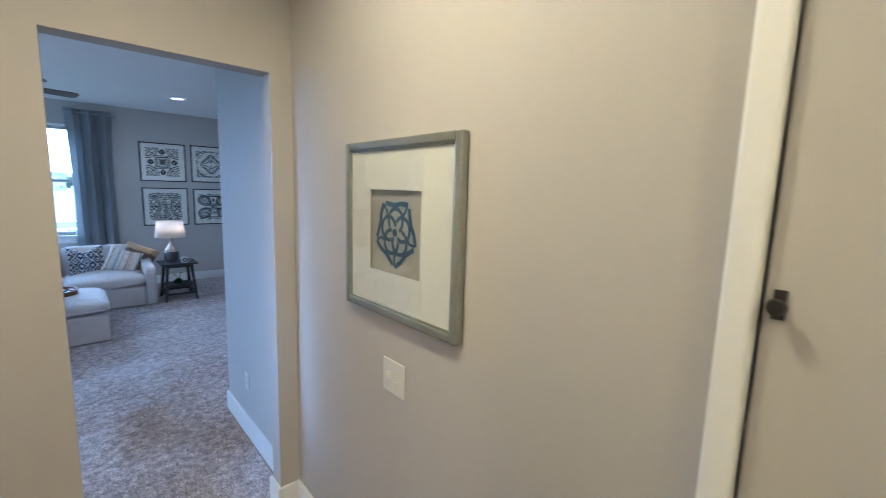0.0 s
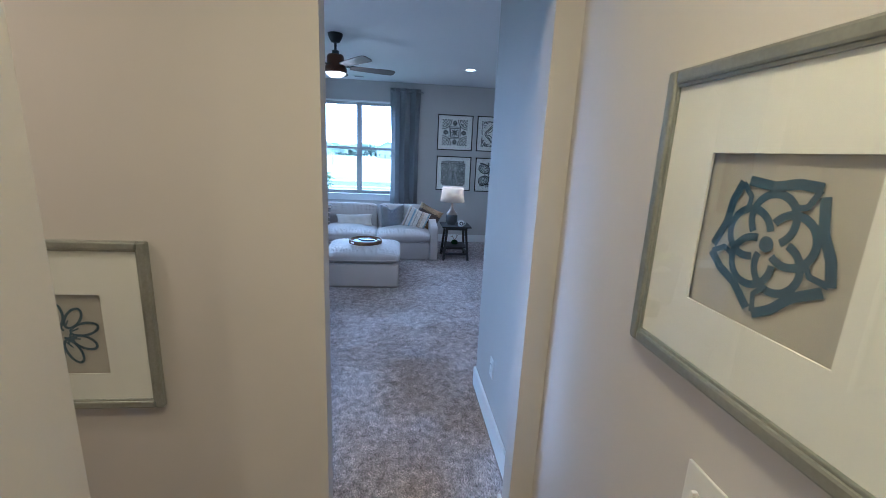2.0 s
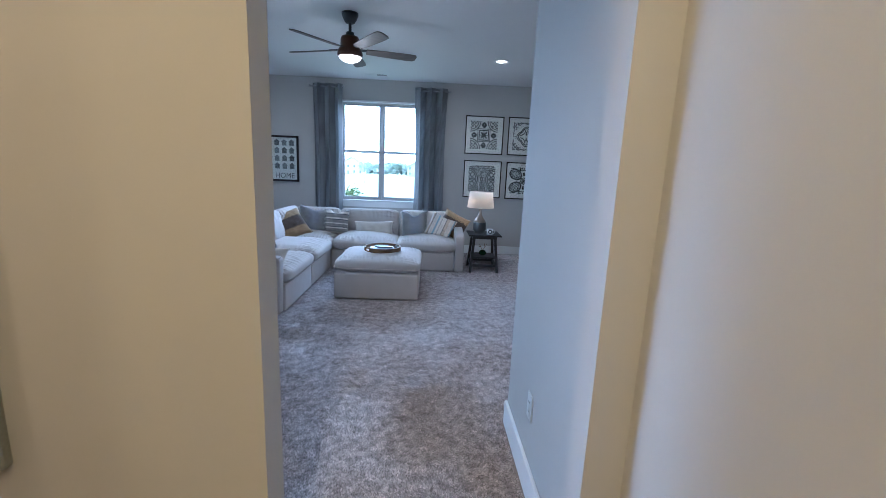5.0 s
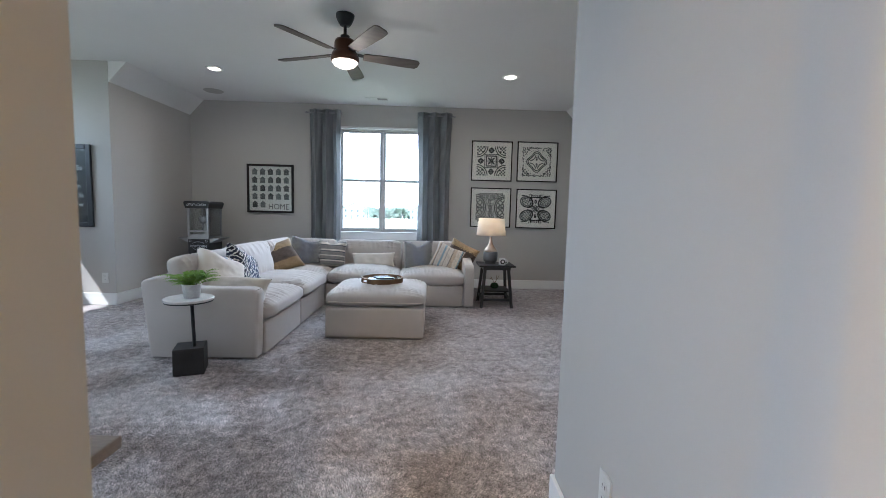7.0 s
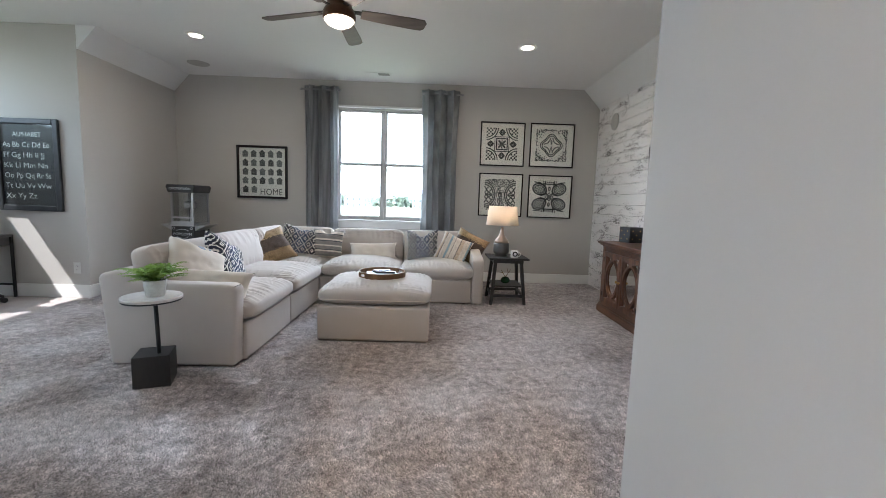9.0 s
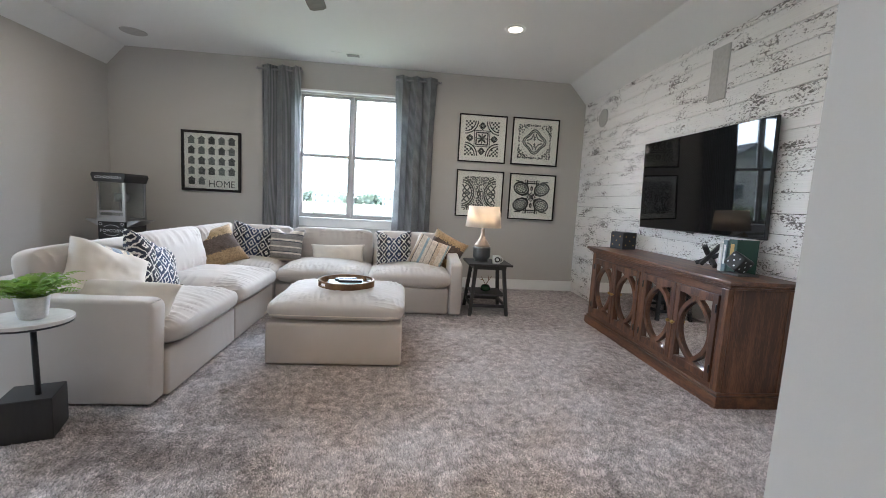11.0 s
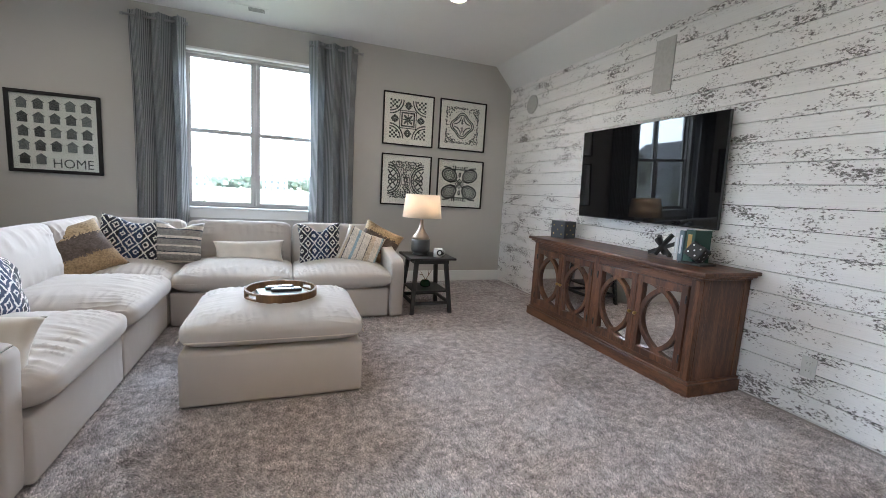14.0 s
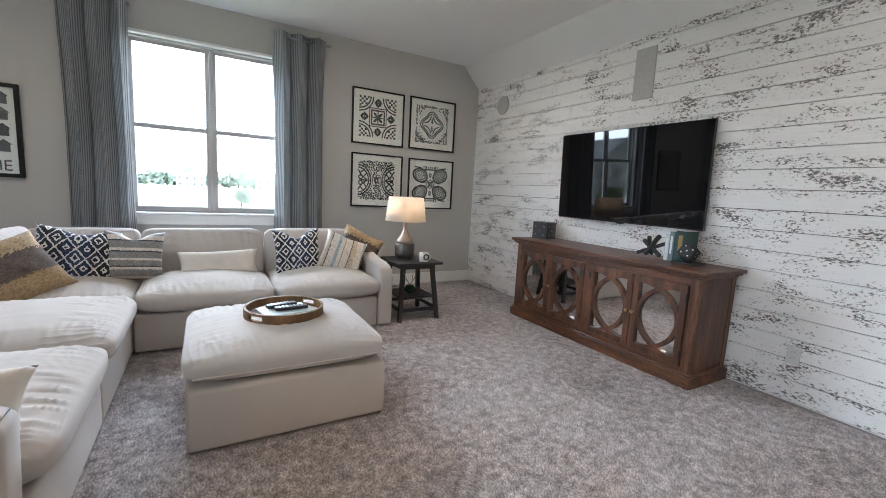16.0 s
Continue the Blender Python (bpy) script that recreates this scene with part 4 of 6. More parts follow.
        for e in (-1, 1):
            a0 = -90 if e < 0 else 90
            for q, w in ((0.92, 0.5), (0.80, 1.1), (0.66, 0.9)):
                sh.ring(bm, c + e * s, c, q * s * 0.86, q * s * 0.95, L * w, d, a0, a0 + 180, 28)
            for qv in (-1, 1):
                sh.stroke(bm, [(c + e * s, c + qv * s * 0.52), (c + e * s * 0.80, c + qv * s * 0.22), (c + e * s * 0.50, c)], L, d)
                sh.ring(bm, c + e * s * 0.86, c + qv * s * 0.14, s * 0.10, s * 0.10, L * 0.9, d, n=14)
                sh.disc(bm, c + e * s * 0.62, c + qv * s * 0.26, s * 0.14, s * 0.04, d, 10, -e * qv * 50)
                sh.disc(bm, c + e * s * 0.78, c + qv * s * 0.44, s * 0.11, s * 0.04, d, 10, -e * qv * 40)
            sh.disc(bm, c + e * s * 0.70, c, s * 0.09, s * 0.05, d, 10)
            sh.stroke(bm, [(c + e * s * 0.95, c), (c + e * s * 0.52, c)], L * 0.7, d)
            for i in range(13):
                a = radians(-84 + 14 * i + (0 if e < 0 else 180))
                sh.disc(bm, c + e * s + 0.73 * s * 0.86 * math.cos(a), c + 0.73 * s * 0.95 * math.sin(a), s * 0.035, s * 0.022, d, 7, math.degrees(a))
        sh.ring(bm, c, c, s * 0.08, s * 0.12, L * 1.2, d, n=14)
    else:
        for qu in (-1, 1):
            for qv in (-1, 1):
                u, v, tn = c + qu * s * 0.63, c + qv * s * 0.47, qu * qv * 20
                sh.ring(bm, u, v, s * 0.44, s * 0.34, L * 1.3, d, turn=tn)
                sh.ring(bm, u, v, s * 0.33, s * 0.24, L * 0.8, d, turn=tn)
                k = s * 0.072
                for i in range(-4, 5):
                    for j in range(-3, 4):
                        x, y = i * k, j * k
                        if (x / (s * 0.31)) ** 2 + (y / (s * 0.22)) ** 2 < 1 and (i + j) % 2 == 0:
                            q = radians(tn)
                            sh.disc(bm, u + x * math.cos(q) - y * math.sin(q), v + x * math.sin(q) + y * math.cos(q), k * 0.62, k * 0.62, d, 6)
                sh.stroke(bm, [(c + qu * s * 0.30, c + qv * s), (c + qu * s * 0.28, c + qv * s * 0.62), (c + qu * s * 0.16, c + qv * s * 0.36), (c + qu * s * 0.26, c + qv * s * 0.12), (c + qu * s * 0.60, c + qv * s * 0.06)], L * 0.9, d)
                sh.stroke(bm, [(c + qu * s, c + qv * s * 0.92), (c + qu * s * 0.62, c + qv * s * 0.88), (c + qu * s * 0.34, c + qv * s * 0.70)], L * 0.9, d)
        for x0, x1 in ((-1, 1), (1, -1)):
            sh.stroke(bm, [(c + x0 * s * 0.22, c - s * 0.24), (c + x1 * s * 0.22, c + s * 0.24)], L * 0.8, d)
        for k in (0.13, 0.26):
            sh.stroke(bm, [(c - s * k, c), (c, c - s * k), (c + s * k, c), (c, c + s * k)], L * 0.9, d, True)
        for e in (-1, 1):
            sh.stroke(bm, [(c - s * 0.42, c + e * s), (c - s * 0.42, c + e * s * 0.80), (c + s * 0.42, c + e * s * 0.80), (c + s * 0.42, c + e * s)], L, d)
            for i in range(5):
                sh.disc(bm, c + (i - 2) * s * 0.13, c + e * s * 0.91, s * 0.045, s * 0.055, d, 8)
            sh.ring(bm, c, c + e * s * 0.50, s * 0.05, s * 0.11, L * 0.9, d, n=14)


ART = "four block-print pictures"
for kind, x0, z0 in ((0, 1.268, 1.635), (1, 1.955, 1.640), (2, 1.272, 0.940), (3, 1.965, 0.936)):
    w = 0.612
    t = thing("framed_print", (x0 + w / 2, 6.366, z0), "thin black framed black and cream block print", "picture", ART)
    sh = Sheet((x0, 6.364, z0), (1, 0, 0))
    wpart("frame", frame_bars(sh, w, w * 0.97, 0.015, 0.028), BLACKFRAME, t)
    bm = B(); sh.slab(bm, 0.013, w - 0.013, 0.013, w * 0.97 - 0.013, 0.004, 0.010)
    wpart("paper", bm, PAPER, t)
    bm = B(); quilt_design(sh, bm, kind, w / 2 - 0.008, 0.218, 0.0115)
    wpart("print", bm, INK, t, "black block-print pattern")
    bm = B(); sh.slab(bm, 0.014, w - 0.014, 0.014, w * 0.97 - 0.014, 0.016, 0.018)
    wpart("glazing", bm, GLASS, t).visible_shadow = False

# ---- house poster ----
t = thing("framed_poster", (-1.72, 6.366, 1.08), "black framed poster of small grey houses", "poster")
PW, PH = 0.685, 0.715
sh = Sheet((-2.062, 6.364, 1.08), (1, 0, 0))
wpart("frame", frame_bars(sh, PW, PH, 0.030, 0.03), BLACKFRAME, t)
bm = B(); sh.slab(bm, 0.02, PW - 0.02, 0.02, PH - 0.02, 0.004, 0.010)
wpart("paper", bm, WHITEPAPER, t)
GREYS = [material("grey_print_%s" % k, (g, g * 1.02, g * 1.05), 0.8, second=(g * 0.6, g * 0.62, g * 0.64), scale=26, fine=140, amount=0.5, bump=0) for k, g in (("light", 0.17), ("middle", 0.11), ("dark", 0.065))]
for r in range(5):
    for c in range(5 if r < 4 else 2):
        u, v = 0.075 + c * 0.116, PH - 0.155 - r * 0.121
        bm = B(); sh.poly(bm, [(u, v), (u + 0.072, v), (u + 0.072, v + 0.058), (u + 0.085, v + 0.058), (u + 0.036, v + 0.098), (u - 0.013, v + 0.058), (u, v + 0.058)], 0.0115)
        wpart("house_print", bm, GREYS[(r * 2 + c) % 3], t)
lettering("HOME", sh, 0.305, 0.052, 0.118, GREYS[2], t, d=0.0115, stretch=0.93)
bm = B(); sh.slab(bm, 0.022, PW - 0.022, 0.022, PH - 0.022, 0.016, 0.018)
wpart("glazing", bm, GLASS, t).visible_shadow = False

# ---- letter chart ----
t = thing("letter_chart", (-3.42, 4.82, 0.885), "black framed alphabet chart with white letters", "chart")
CW, CH = 0.635, 0.91
sh = Sheet((-3.722, 4.818, 0.885), (1, 0, 0))
CHARFRAME = material("charred_black_wood", (0.016, 0.018, 0.022), 0.38, second=(0.04, 0.044, 0.05), scale=5, fine=60, amount=0.6, bump=0.3, stretch=(3, 3, 3))
SLATE = material("black_chart_ground", (0.012, 0.014, 0.018), 0.5, second=(0.03, 0.034, 0.04), scale=3, fine=40, amount=0.5, bump=0.1, stretch=(0.5, 1, 8))
CHALK = material("white_letter_paint", (0.75, 0.77, 0.78), 0.7, second=(0.68, 0.7, 0.71), scale=30, fine=200, bump=0)
wpart("frame", frame_bars(sh, CW, CH, 0.055, 0.03, 0.008), CHARFRAME, t)
bm = B(); sh.slab(bm, 0.05, CW - 0.05, 0.05, CH - 0.05, 0.004, 0.010)
wpart("ground", bm, SLATE, t)
lettering("ALPHABET", sh, CW / 2, 0.735, 0.062, CHALK, t, "CENTER", d=0.0115, stretch=0.95)
for k, line in enumerate(("Aa Bb Cc Dd Ee", "Ff Gg Hh Ii Jj", "Kk Ll Mm Nn", "Oo Pp Qq Rr Ss", "Tt Uu Vv Ww", "Xx Yy Zz")):
    lettering(line, sh, 0.075, 0.630 - k * 0.101, 0.074, CHALK, t, d=0.0115, stretch=0.93 if k in (0, 3) else 1.06)
bm = B(); sh.slab(bm, 0.053, CW - 0.053, 0.053, CH - 0.053, 0.014, 0.016)
wpart("glazing", bm, GLASS, t).visible_shadow = False

# ---- hall pictures ----
HALLFRAME = material("silver_sage_wood", (0.36, 0.37, 0.32), 0.30, second=(0.27, 0.28, 0.24), scale=4, fine=60, amount=0.5, bump=0.15, stretch=(2, 2, 2), metal=0.6)
BLUEINK = material("slate_blue_paint", (0.022, 0.055, 0.10), 0.7, second=(0.04, 0.085, 0.135), scale=14, fine=120, amount=0.6, bump=0.05)
LINENART = material("beige_art_ground", (0.42, 0.39, 0.34), 0.85, second=(0.37, 0.34, 0.30), scale=6, fine=200, amount=0.4, bump=0.1)


def hall_picture(sh, w, h, win, motif, label):
    t = thing("framed_picture", tuple(sh.at(w / 2, 0)), label, "picture", "hall pictures")
    bm = frame_bars(sh, w, h, 0.028, 0.027, 0.006)
    wpart("frame", bm, HALLFRAME, t)
    bm = frame_bars(Sheet(sh.at(0.026, 0.026), sh.r, sh.u, sh.n), w - 0.052, h - 0.052, 0.008, 0.022, 0.002)
    wpart("inner_bead", bm, HALLFRAME, t)
    u0, u1, v0, v1 = win
    bm = B()
    sh.slab(bm, 0.031, u0, 0.031, h - 0.031, 0.012, 0.016)
    sh.slab(bm, u1, w - 0.031, 0.031, h - 0.031, 0.012, 0.016)
    sh.slab(bm, u0, u1, 0.031, v0, 0.012, 0.016)
    sh.slab(bm, u0, u1, v1, h - 0.031, 0.012, 0.016)
    wpart("mat_board", bm, WHITEPAPER, t, "white mat board")
    bm = B(); sh.slab(bm, u0 - 0.01, u1 + 0.01, v0 - 0.01, v1 + 0.01, 0.003, 0.006)
    wpart("art_ground", bm, LINENART, t)
    bm = B()
    cu, cv, d = (u0 + u1) / 2, (v0 + v1) / 2, 0.0075
    if motif == "knot":
        def polar(rad, deg):
            return (cu + 0.88 * rad * math.cos(radians(deg)), cv + 0.88 * rad * math.sin(radians(deg)))
        for k in range(5):
            a = 72 * k + 90
            o = polar(0.044, a)
            sh.ring(bm, o[0], o[1], 0.038, 0.038, 0.0125, d + 0.0002 * k, a - 150, a + 128, n=36)
            c0, c1 = polar(0.127, a - 36), polar(0.122, a + 30)
            sh.stroke(bm, [c0, polar(0.112, a - 18), polar(0.099, a + 4), c1], 0.0155, d + 0.0014 + 0.0001 * k)
            sh.stroke(bm, [polar(0.124, a + 36), polar(0.092, a + 33), polar(0.074, a + 46)], 0.010, d + 0.0020)
        sh.disc(bm, cu, cv, 0.0125, 0.0125, d + 0.0024)
    else:
        # nine open petals round three dark stamens
        for k in range(9):
            a = radians(95 + 40 * k)
            long = 0.044 if k % 2 else 0.039
            sh.ring(bm, cu + 0.077 * math.cos(a), cv + 0.068 * math.sin(a), long, 0.021, 0.0085, d + 0.0002 * k, turn=95 + 40 * k, n=24)
            sh.stroke(bm, [(cu + 0.03 * math.cos(a), cv + 0.03 * math.sin(a)), (cu + 0.062 * math.cos(a + 0.12), cv + 0.056 * math.sin(a + 0.12))], 0.005, d + 0.0022)
        for gx, gy in ((-0.026, -0.016), (0.03, -0.018), (0.0, 0.03)):
            sh.disc(bm, cu + gx, cv + gy, 0.011, 0.011, d + 0.0025)
            for k in range(5):
                a = radians(72 * k + 18)
                sh.disc(bm, cu + gx + 0.014 * math.cos(a), cv + gy + 0.014 * math.sin(a), 0.008, 0.004, d + 0.0028, 8, 72 * k + 18)
    wpart("motif", bm, BLUEINK, t, "slate blue painted floral motif")
    bm = B(); sh.slab(bm, 0.027, w - 0.027, 0.027, h - 0.027, 0.0185, 0.0205)
    wpart("glazing", bm, GLASS, t).visible_shadow = False
    return t


hall_picture(Sheet((1.199, -0.205, 1.196), (0, -1, 0), out=(-1, 0, 0)), 0.602, 0.577, (0.152, 0.428, 0.148, 0.418), "knot", "sage silver framed picture of a blue knot flower")
hall_picture(Sheet((-0.802, 0.332, 0.686), (1, 0, 0)), 0.636, 0.590, (0.195, 0.475, 0.130, 0.410), "blossoms", "sage silver framed picture of blue blossoms")

# ---- switch and outlets ----
t = thing("light_switch", (1.2, -0.49, 0.985), "white double toggle light switch plate", "switch")
sh = Sheet((1.1995, -0.43, 0.928), (0, -1, 0), out=(-1, 0, 0))
bm = B(); sh.slab(bm, 0, 0.118, 0, 0.116, 0, 0.006, 0.002)
wpart("plate", bm, PLATE, t)
for u, up in ((0.036, 1), (0.082, -1)):
    bm = B(); sh.slab(bm, u - 0.006, u + 0.006, 0.046, 0.07, 0.006, 0.008); sh.slab(bm, u - 0.004, u + 0.004, 0.058 + up * 0.001 - 0.005, 0.058 + up * 0.012 + 0.005, 0.008, 0.019, 0.0015)
    wpart("toggle", bm, PLATE, t)


def outlet(sh):
    t = thing("wall_outlet", tuple(sh.at(0.035, 0.057)), "white duplex wall outlet", "outlet", "wall outlets")
    bm = B(); sh.slab(bm, 0, 0.07, 0, 0.115, 0, 0.006, 0.002)
    wpart("plate", bm, PLATE, t)
    for v in (0.022, 0.06):
        bm = B(); sh.slab(bm, 0.018, 0.052, v, v + 0.033, 0.006, 0.008, 0.0015)
        wpart("socket_face", bm, PLATE, t)
        # raised dark slips in place of the shaded holes
        bm = B(); sh.slab(bm, 0.027, 0.029, v + 0.013, v + 0.024, 0.008, 0.0086); sh.slab(bm, 0.041, 0.043, v + 0.013, v + 0.024, 0.008, 0.0086)
        wpart("slot", bm, DARK, t)


outlet(Sheet((1.1935, 1.145, 0.318), (0, -1, 0), out=(-1, 0, 0)))
outlet(Sheet((-3.037, 4.8195, 0.252), (1, 0, 0)))
outlet(Sheet((2.9015, 2.828, 0.237), (0, -1, 0), out=(-1, 0, 0)))

# ---- hall cupboard door ----
t = thing("door_1", (1.22, -1.9, 0), "closed white door with white casing and black catch", "door", kind="structure")
bm = B(); box(bm, 1.176, 1.2, -1.445, -1.398, 0, 2.17, 0.008, 3); box(bm, 1.176, 1.2, -2.36, -2.303, 0, 2.17, 0.008, 3); box(bm, 1.176, 1.2, -2.303, -1.445, 2.10, 2.17, 0.008, 3)
wpart("casing", bm, TRIM, t)
bm = B(); box(bm, 1.2, 1.31, -1.445, -1.40, 0, 2.12)
wpart("jamb", bm, TRIM, t)
bm = B(); box(bm, 1.20, 1.235, -2.34, -1.451, 0.012, 2.10, 0.003)
wpart("door_leaf", bm, WALL, t)
bm = B(); box(bm, 1.194, 1.2, -1.478, -1.462, 1.44, 1.485, 0.001); tube(bm, (1.2, -1.47, 1.4625), (1.176, -1.47, 1.4625), 0.006); tube(bm, (1.176, -1.47, 1.4625), (1.166, -1.47, 1.4625), 0.013, 0.011)
wpart("catch", bm, BLACKMETAL, t)

# ---- cushions ----


def pattern_nodes(name):
    m = material(name, (0.8, 0.8, 0.8), 0.9, scale=8, fine=350, bump=0.25, bump_dist=0.001, spec=0.15, sheen=0.2)
    nt = m.node_tree
    tc = nt.nodes.new("ShaderNodeTexCoord")
    sp = nt.nodes.new("ShaderNodeSeparateXYZ")
    nt.links.new(tc.outputs["Object"], sp.inputs[0])
    return m, nt, sp


def math_node(nt, op, a, b=None):
    n = nt.nodes.new("ShaderNodeMath")
    n.operation = op
    for i, v in enumerate((a, b)):
        if v is None:
            continue
        if isinstance(v, (int, float)):
            n.inputs[i].default_value = v
        else:
            nt.links.new(v, n.inputs[i])
    return n.outputs[0]


def ikat_material():
    m, nt, sp = pattern_nodes("black_white_ikat")
    nz = nt.nodes.new("ShaderNodeTexNoise")
    nz.inputs["Scale"].default_value = 70
    tc = nt.nodes.new("ShaderNodeTexCoord")
    nt.links.new(tc.outputs["Object"], nz.inputs["Vector"])
    j = math_node(nt, "MULTIPLY", math_node(nt, "SUBTRACT", nz.outputs["Fac"], 0.5), 0.26)
    cells = 9.5
    def tri(s, k):
        f = math_node(nt, "FRACT", math_node(nt, "ADD", math_node(nt, "MULTIPLY", s, k), 0.5))
        return math_node(nt, "ABSOLUTE", math_node(nt, "SUBTRACT", f, 0.5))
    d = math_node(nt, "ADD", math_node(nt, "ADD", tri(sp.outputs["X"], cells), tri(sp.outputs["Z"], cells * 0.8)), j)
    e = tri(math_node(nt, "MULTIPLY", d, 1.45), 1.0)
    ramp = nt.nodes.new("ShaderNodeValToRGB")
    ramp.color_ramp.interpolation = "CONSTANT"
    els = ramp.color_ramp.elements
    els[0].position, els[0].color = 0.0, (0.02, 0.022, 0.03, 1)
    els[1].position, els[1].color = 0.19, (0.66, 0.63, 0.58, 1)
    for p, c in ((0.345, (0.03, 0.035, 0.055, 1)),):
        x = els.new(p); x.color = c
    nt.links.new(e, ramp.inputs["Fac"])
    mid = tri(sp.outputs["X"], 1.0)
    blue = nt.nodes.new("ShaderNodeMix")
    blue.data_type = "RGBA"
    blue.blend_type = "ADD"
    blue.inputs["B"].default_value = (0.008, 0.022, 0.06, 1)
    nt.links.new(math_node(nt, "LESS_THAN", mid, 0.075), blue.inputs["Factor"])
    nt.links.new(ramp.outputs["Color"], blue.inputs["A"])
    nt.links.new(blue.outputs["Result"], nt.nodes["Principled BSDF"].inputs["Base Color"])
    return m


def stripe_material(name, axis, stops, repeat, ragged=0.012):
    m, nt, sp = pattern_nodes(name)
    ramp = nt.nodes.new("ShaderNodeValToRGB")
    ramp.color_ramp.interpolation = "CONSTANT"
    els = ramp.color_ramp.elements
    els[0].position, els[0].color = stops[0][0], (*stops[0][1], 1)
    els[1].position, els[1].color = stops[1][0], (*stops[1][1], 1)
    for p, c in stops[2:]:
        els.new(p).color = (*c, 1)
    tc = nt.nodes.new("ShaderNodeTexCoord")
    slub = nt.nodes.new("ShaderNodeTexNoise")
    slub.inputs["Scale"].default_value = 85
    slub.inputs["Detail"].default_value = 4
    nt.links.new(tc.outputs["Object"], slub.inputs["Vector"])
    wob = math_node(nt, "MULTIPLY", math_node(nt, "SUBTRACT", slub.outputs["Fac"], 0.5), ragged * 4)
    f = math_node(nt, "FRACT", math_node(nt, "ADD", math_node(nt, "ADD", math_node(nt, "MULTIPLY", sp.outputs[axis], repeat), wob), 0.5))
    nt.links.new(f, ramp.inputs["Fac"])
    hs = nt.nodes.new("ShaderNodeHueSaturation")
    nt.links.new(ramp.outputs["Color"], hs.inputs["Color"])
    nt.links.new(math_node(nt, "ADD", math_node(nt, "MULTIPLY", slub.outputs["Fac"], 1.1 + ragged * 14), 0.45 - ragged * 7), hs.inputs["Value"])
    nt.links.new(hs.outputs["Color"], nt.nodes["Principled BSDF"].inputs["Base Color"])
    return m


IKAT = ikat_material()
CREAM, GR, DK, TAN, SKY = (0.62, 0.56, 0.49), (0.24, 0.225, 0.21), (0.05, 0.055, 0.07), (0.36, 0.24, 0.13), (0.30, 0.40, 0.46)
GREYSTRIPE = stripe_material("grey_ticking_stripe", "Z", [(0, GR), (0.16, CREAM), (0.22, DK), (0.25, GR), (0.38, CREAM), (0.43, GR), (0.58, DK), (0.61, CREAM), (0.68, GR), (0.85, DK), (0.88, CREAM)], 3.4)
PALESTRIPE = stripe_material("pale_awning_stripe", "X", [(0, CREAM), (0.10, (0.50, 0.40, 0.30)), (0.15, DK), (0.165, CREAM), (0.30, SKY), (0.36, CREAM), (0.44, GR), (0.455, CREAM), (0.60, DK), (0.615, (0.52, 0.42, 0.32)), (0.72, CREAM), (0.86, SKY), (0.90, DK), (0.915, CREAM)], 2.5)
BLUESTRIPE = stripe_material("blue_stripe_linen", "X", [(0, CREAM), (0.3, (0.22, 0.27, 0.34)), (0.38, CREAM), (0.46, (0.30, 0.36, 0.44)), (0.58, CREAM), (0.66, (0.22, 0.27, 0.34)), (0.7, CREAM)], 2.6)
BROWNBLOCK = stripe_material("tan_and_umber_block", "Z", [(0, (0.33, 0.23, 0.13)), (0.34, (0.105, 0.08, 0.066)), (0.66, (0.36, 0.26, 0.15))], 2.0, 0.045)
OATMEAL = material("oatmeal_linen", (0.70, 0.64, 0.565), 0.9, second=(0.64, 0.58, 0.51), scale=5, fine=380, amount=0.4, bump=0.3, bump_dist=0.0012, spec=0.15, sheen=0.3)


def cushion(label, mat, m, w=0.45, h=0.45, d=0.15, chop=0.03, seed=0.0):
    """A filled scatter cushion with pinched corners, a karate-chop dent and creases."""
    n = 28
    bm = bmesh.new()
    grid = {}
    for s in (-1, 1):
        for j in range(n + 1):
            for i in range(n + 1):
                edge = i in (0, n) or j in (0, n)
                if s == 1 and edge:
                    grid[s, i, j] = grid[-1, i, j]
                    continue
                u, v = 2 * i / n - 1, 2 * j / n - 1
                pinch = 1 - 0.085 * (1 - u * u) * abs(v) ** 3
                pinch2 = 1 - 0.085 * (1 - v * v) * abs(u) ** 3
                x, z = u * w / 2 * pinch2, v * h / 2 * pinch
                th = d / 2 * (max(0.0, 1 - u ** 4) ** 0.55) * (max(0.0, 1 - v ** 4) ** 0.55)
                q = Vector((x * 9 + seed, z * 9, s * 2.0 + seed))
                th *= 1 + 0.18 * noise.noise(q) + 0.10 * noise.noise(q * 2.7)
                z -= chop * max(0.0, v) ** 2 * math.exp(-(u / 0.38) ** 2)
                grid[s, i, j] = bm.verts.new((x, s * th, z))
        for j in range(n):
            for i in range(n):
                bm.faces.new((grid[s, i, j], grid[s, i + 1, j], grid[s, i + 1, j + 1], grid[s, i, j + 1]))
    ob = new("scatter_cushion", mesh_of("scatter_cushion", bm, mat, True))
    ob.matrix_world = m
    return tagged(ob, label, "cushion", "scatter cushions on the sofa")


cushion("black and navy ikat patterned cushion with pinched corners", IKAT, pose(-0.90, 5.38, 0.565, -18, 9, 6), 0.45, 0.44, seed=1)
cushion("grey and cream ticking striped cushion on the corner", GREYSTRIPE, pose(-0.585, 5.42, 0.575, -14, 3, 2), 0.36, 0.36, seed=2, chop=0.05)
cushion("small plain ivory lumbar cushion against the sofa back", OATMEAL, pose(-0.05, 5.42, 0.50, -14, -2, 0), 0.56, 0.21, 0.12, 0.0, 3)
cushion("black and white ikat cushion with navy middle", IKAT, pose(0.535, 5.40, 0.585, -14, -3, 0), 0.38, 0.38, seed=4, chop=0.07)
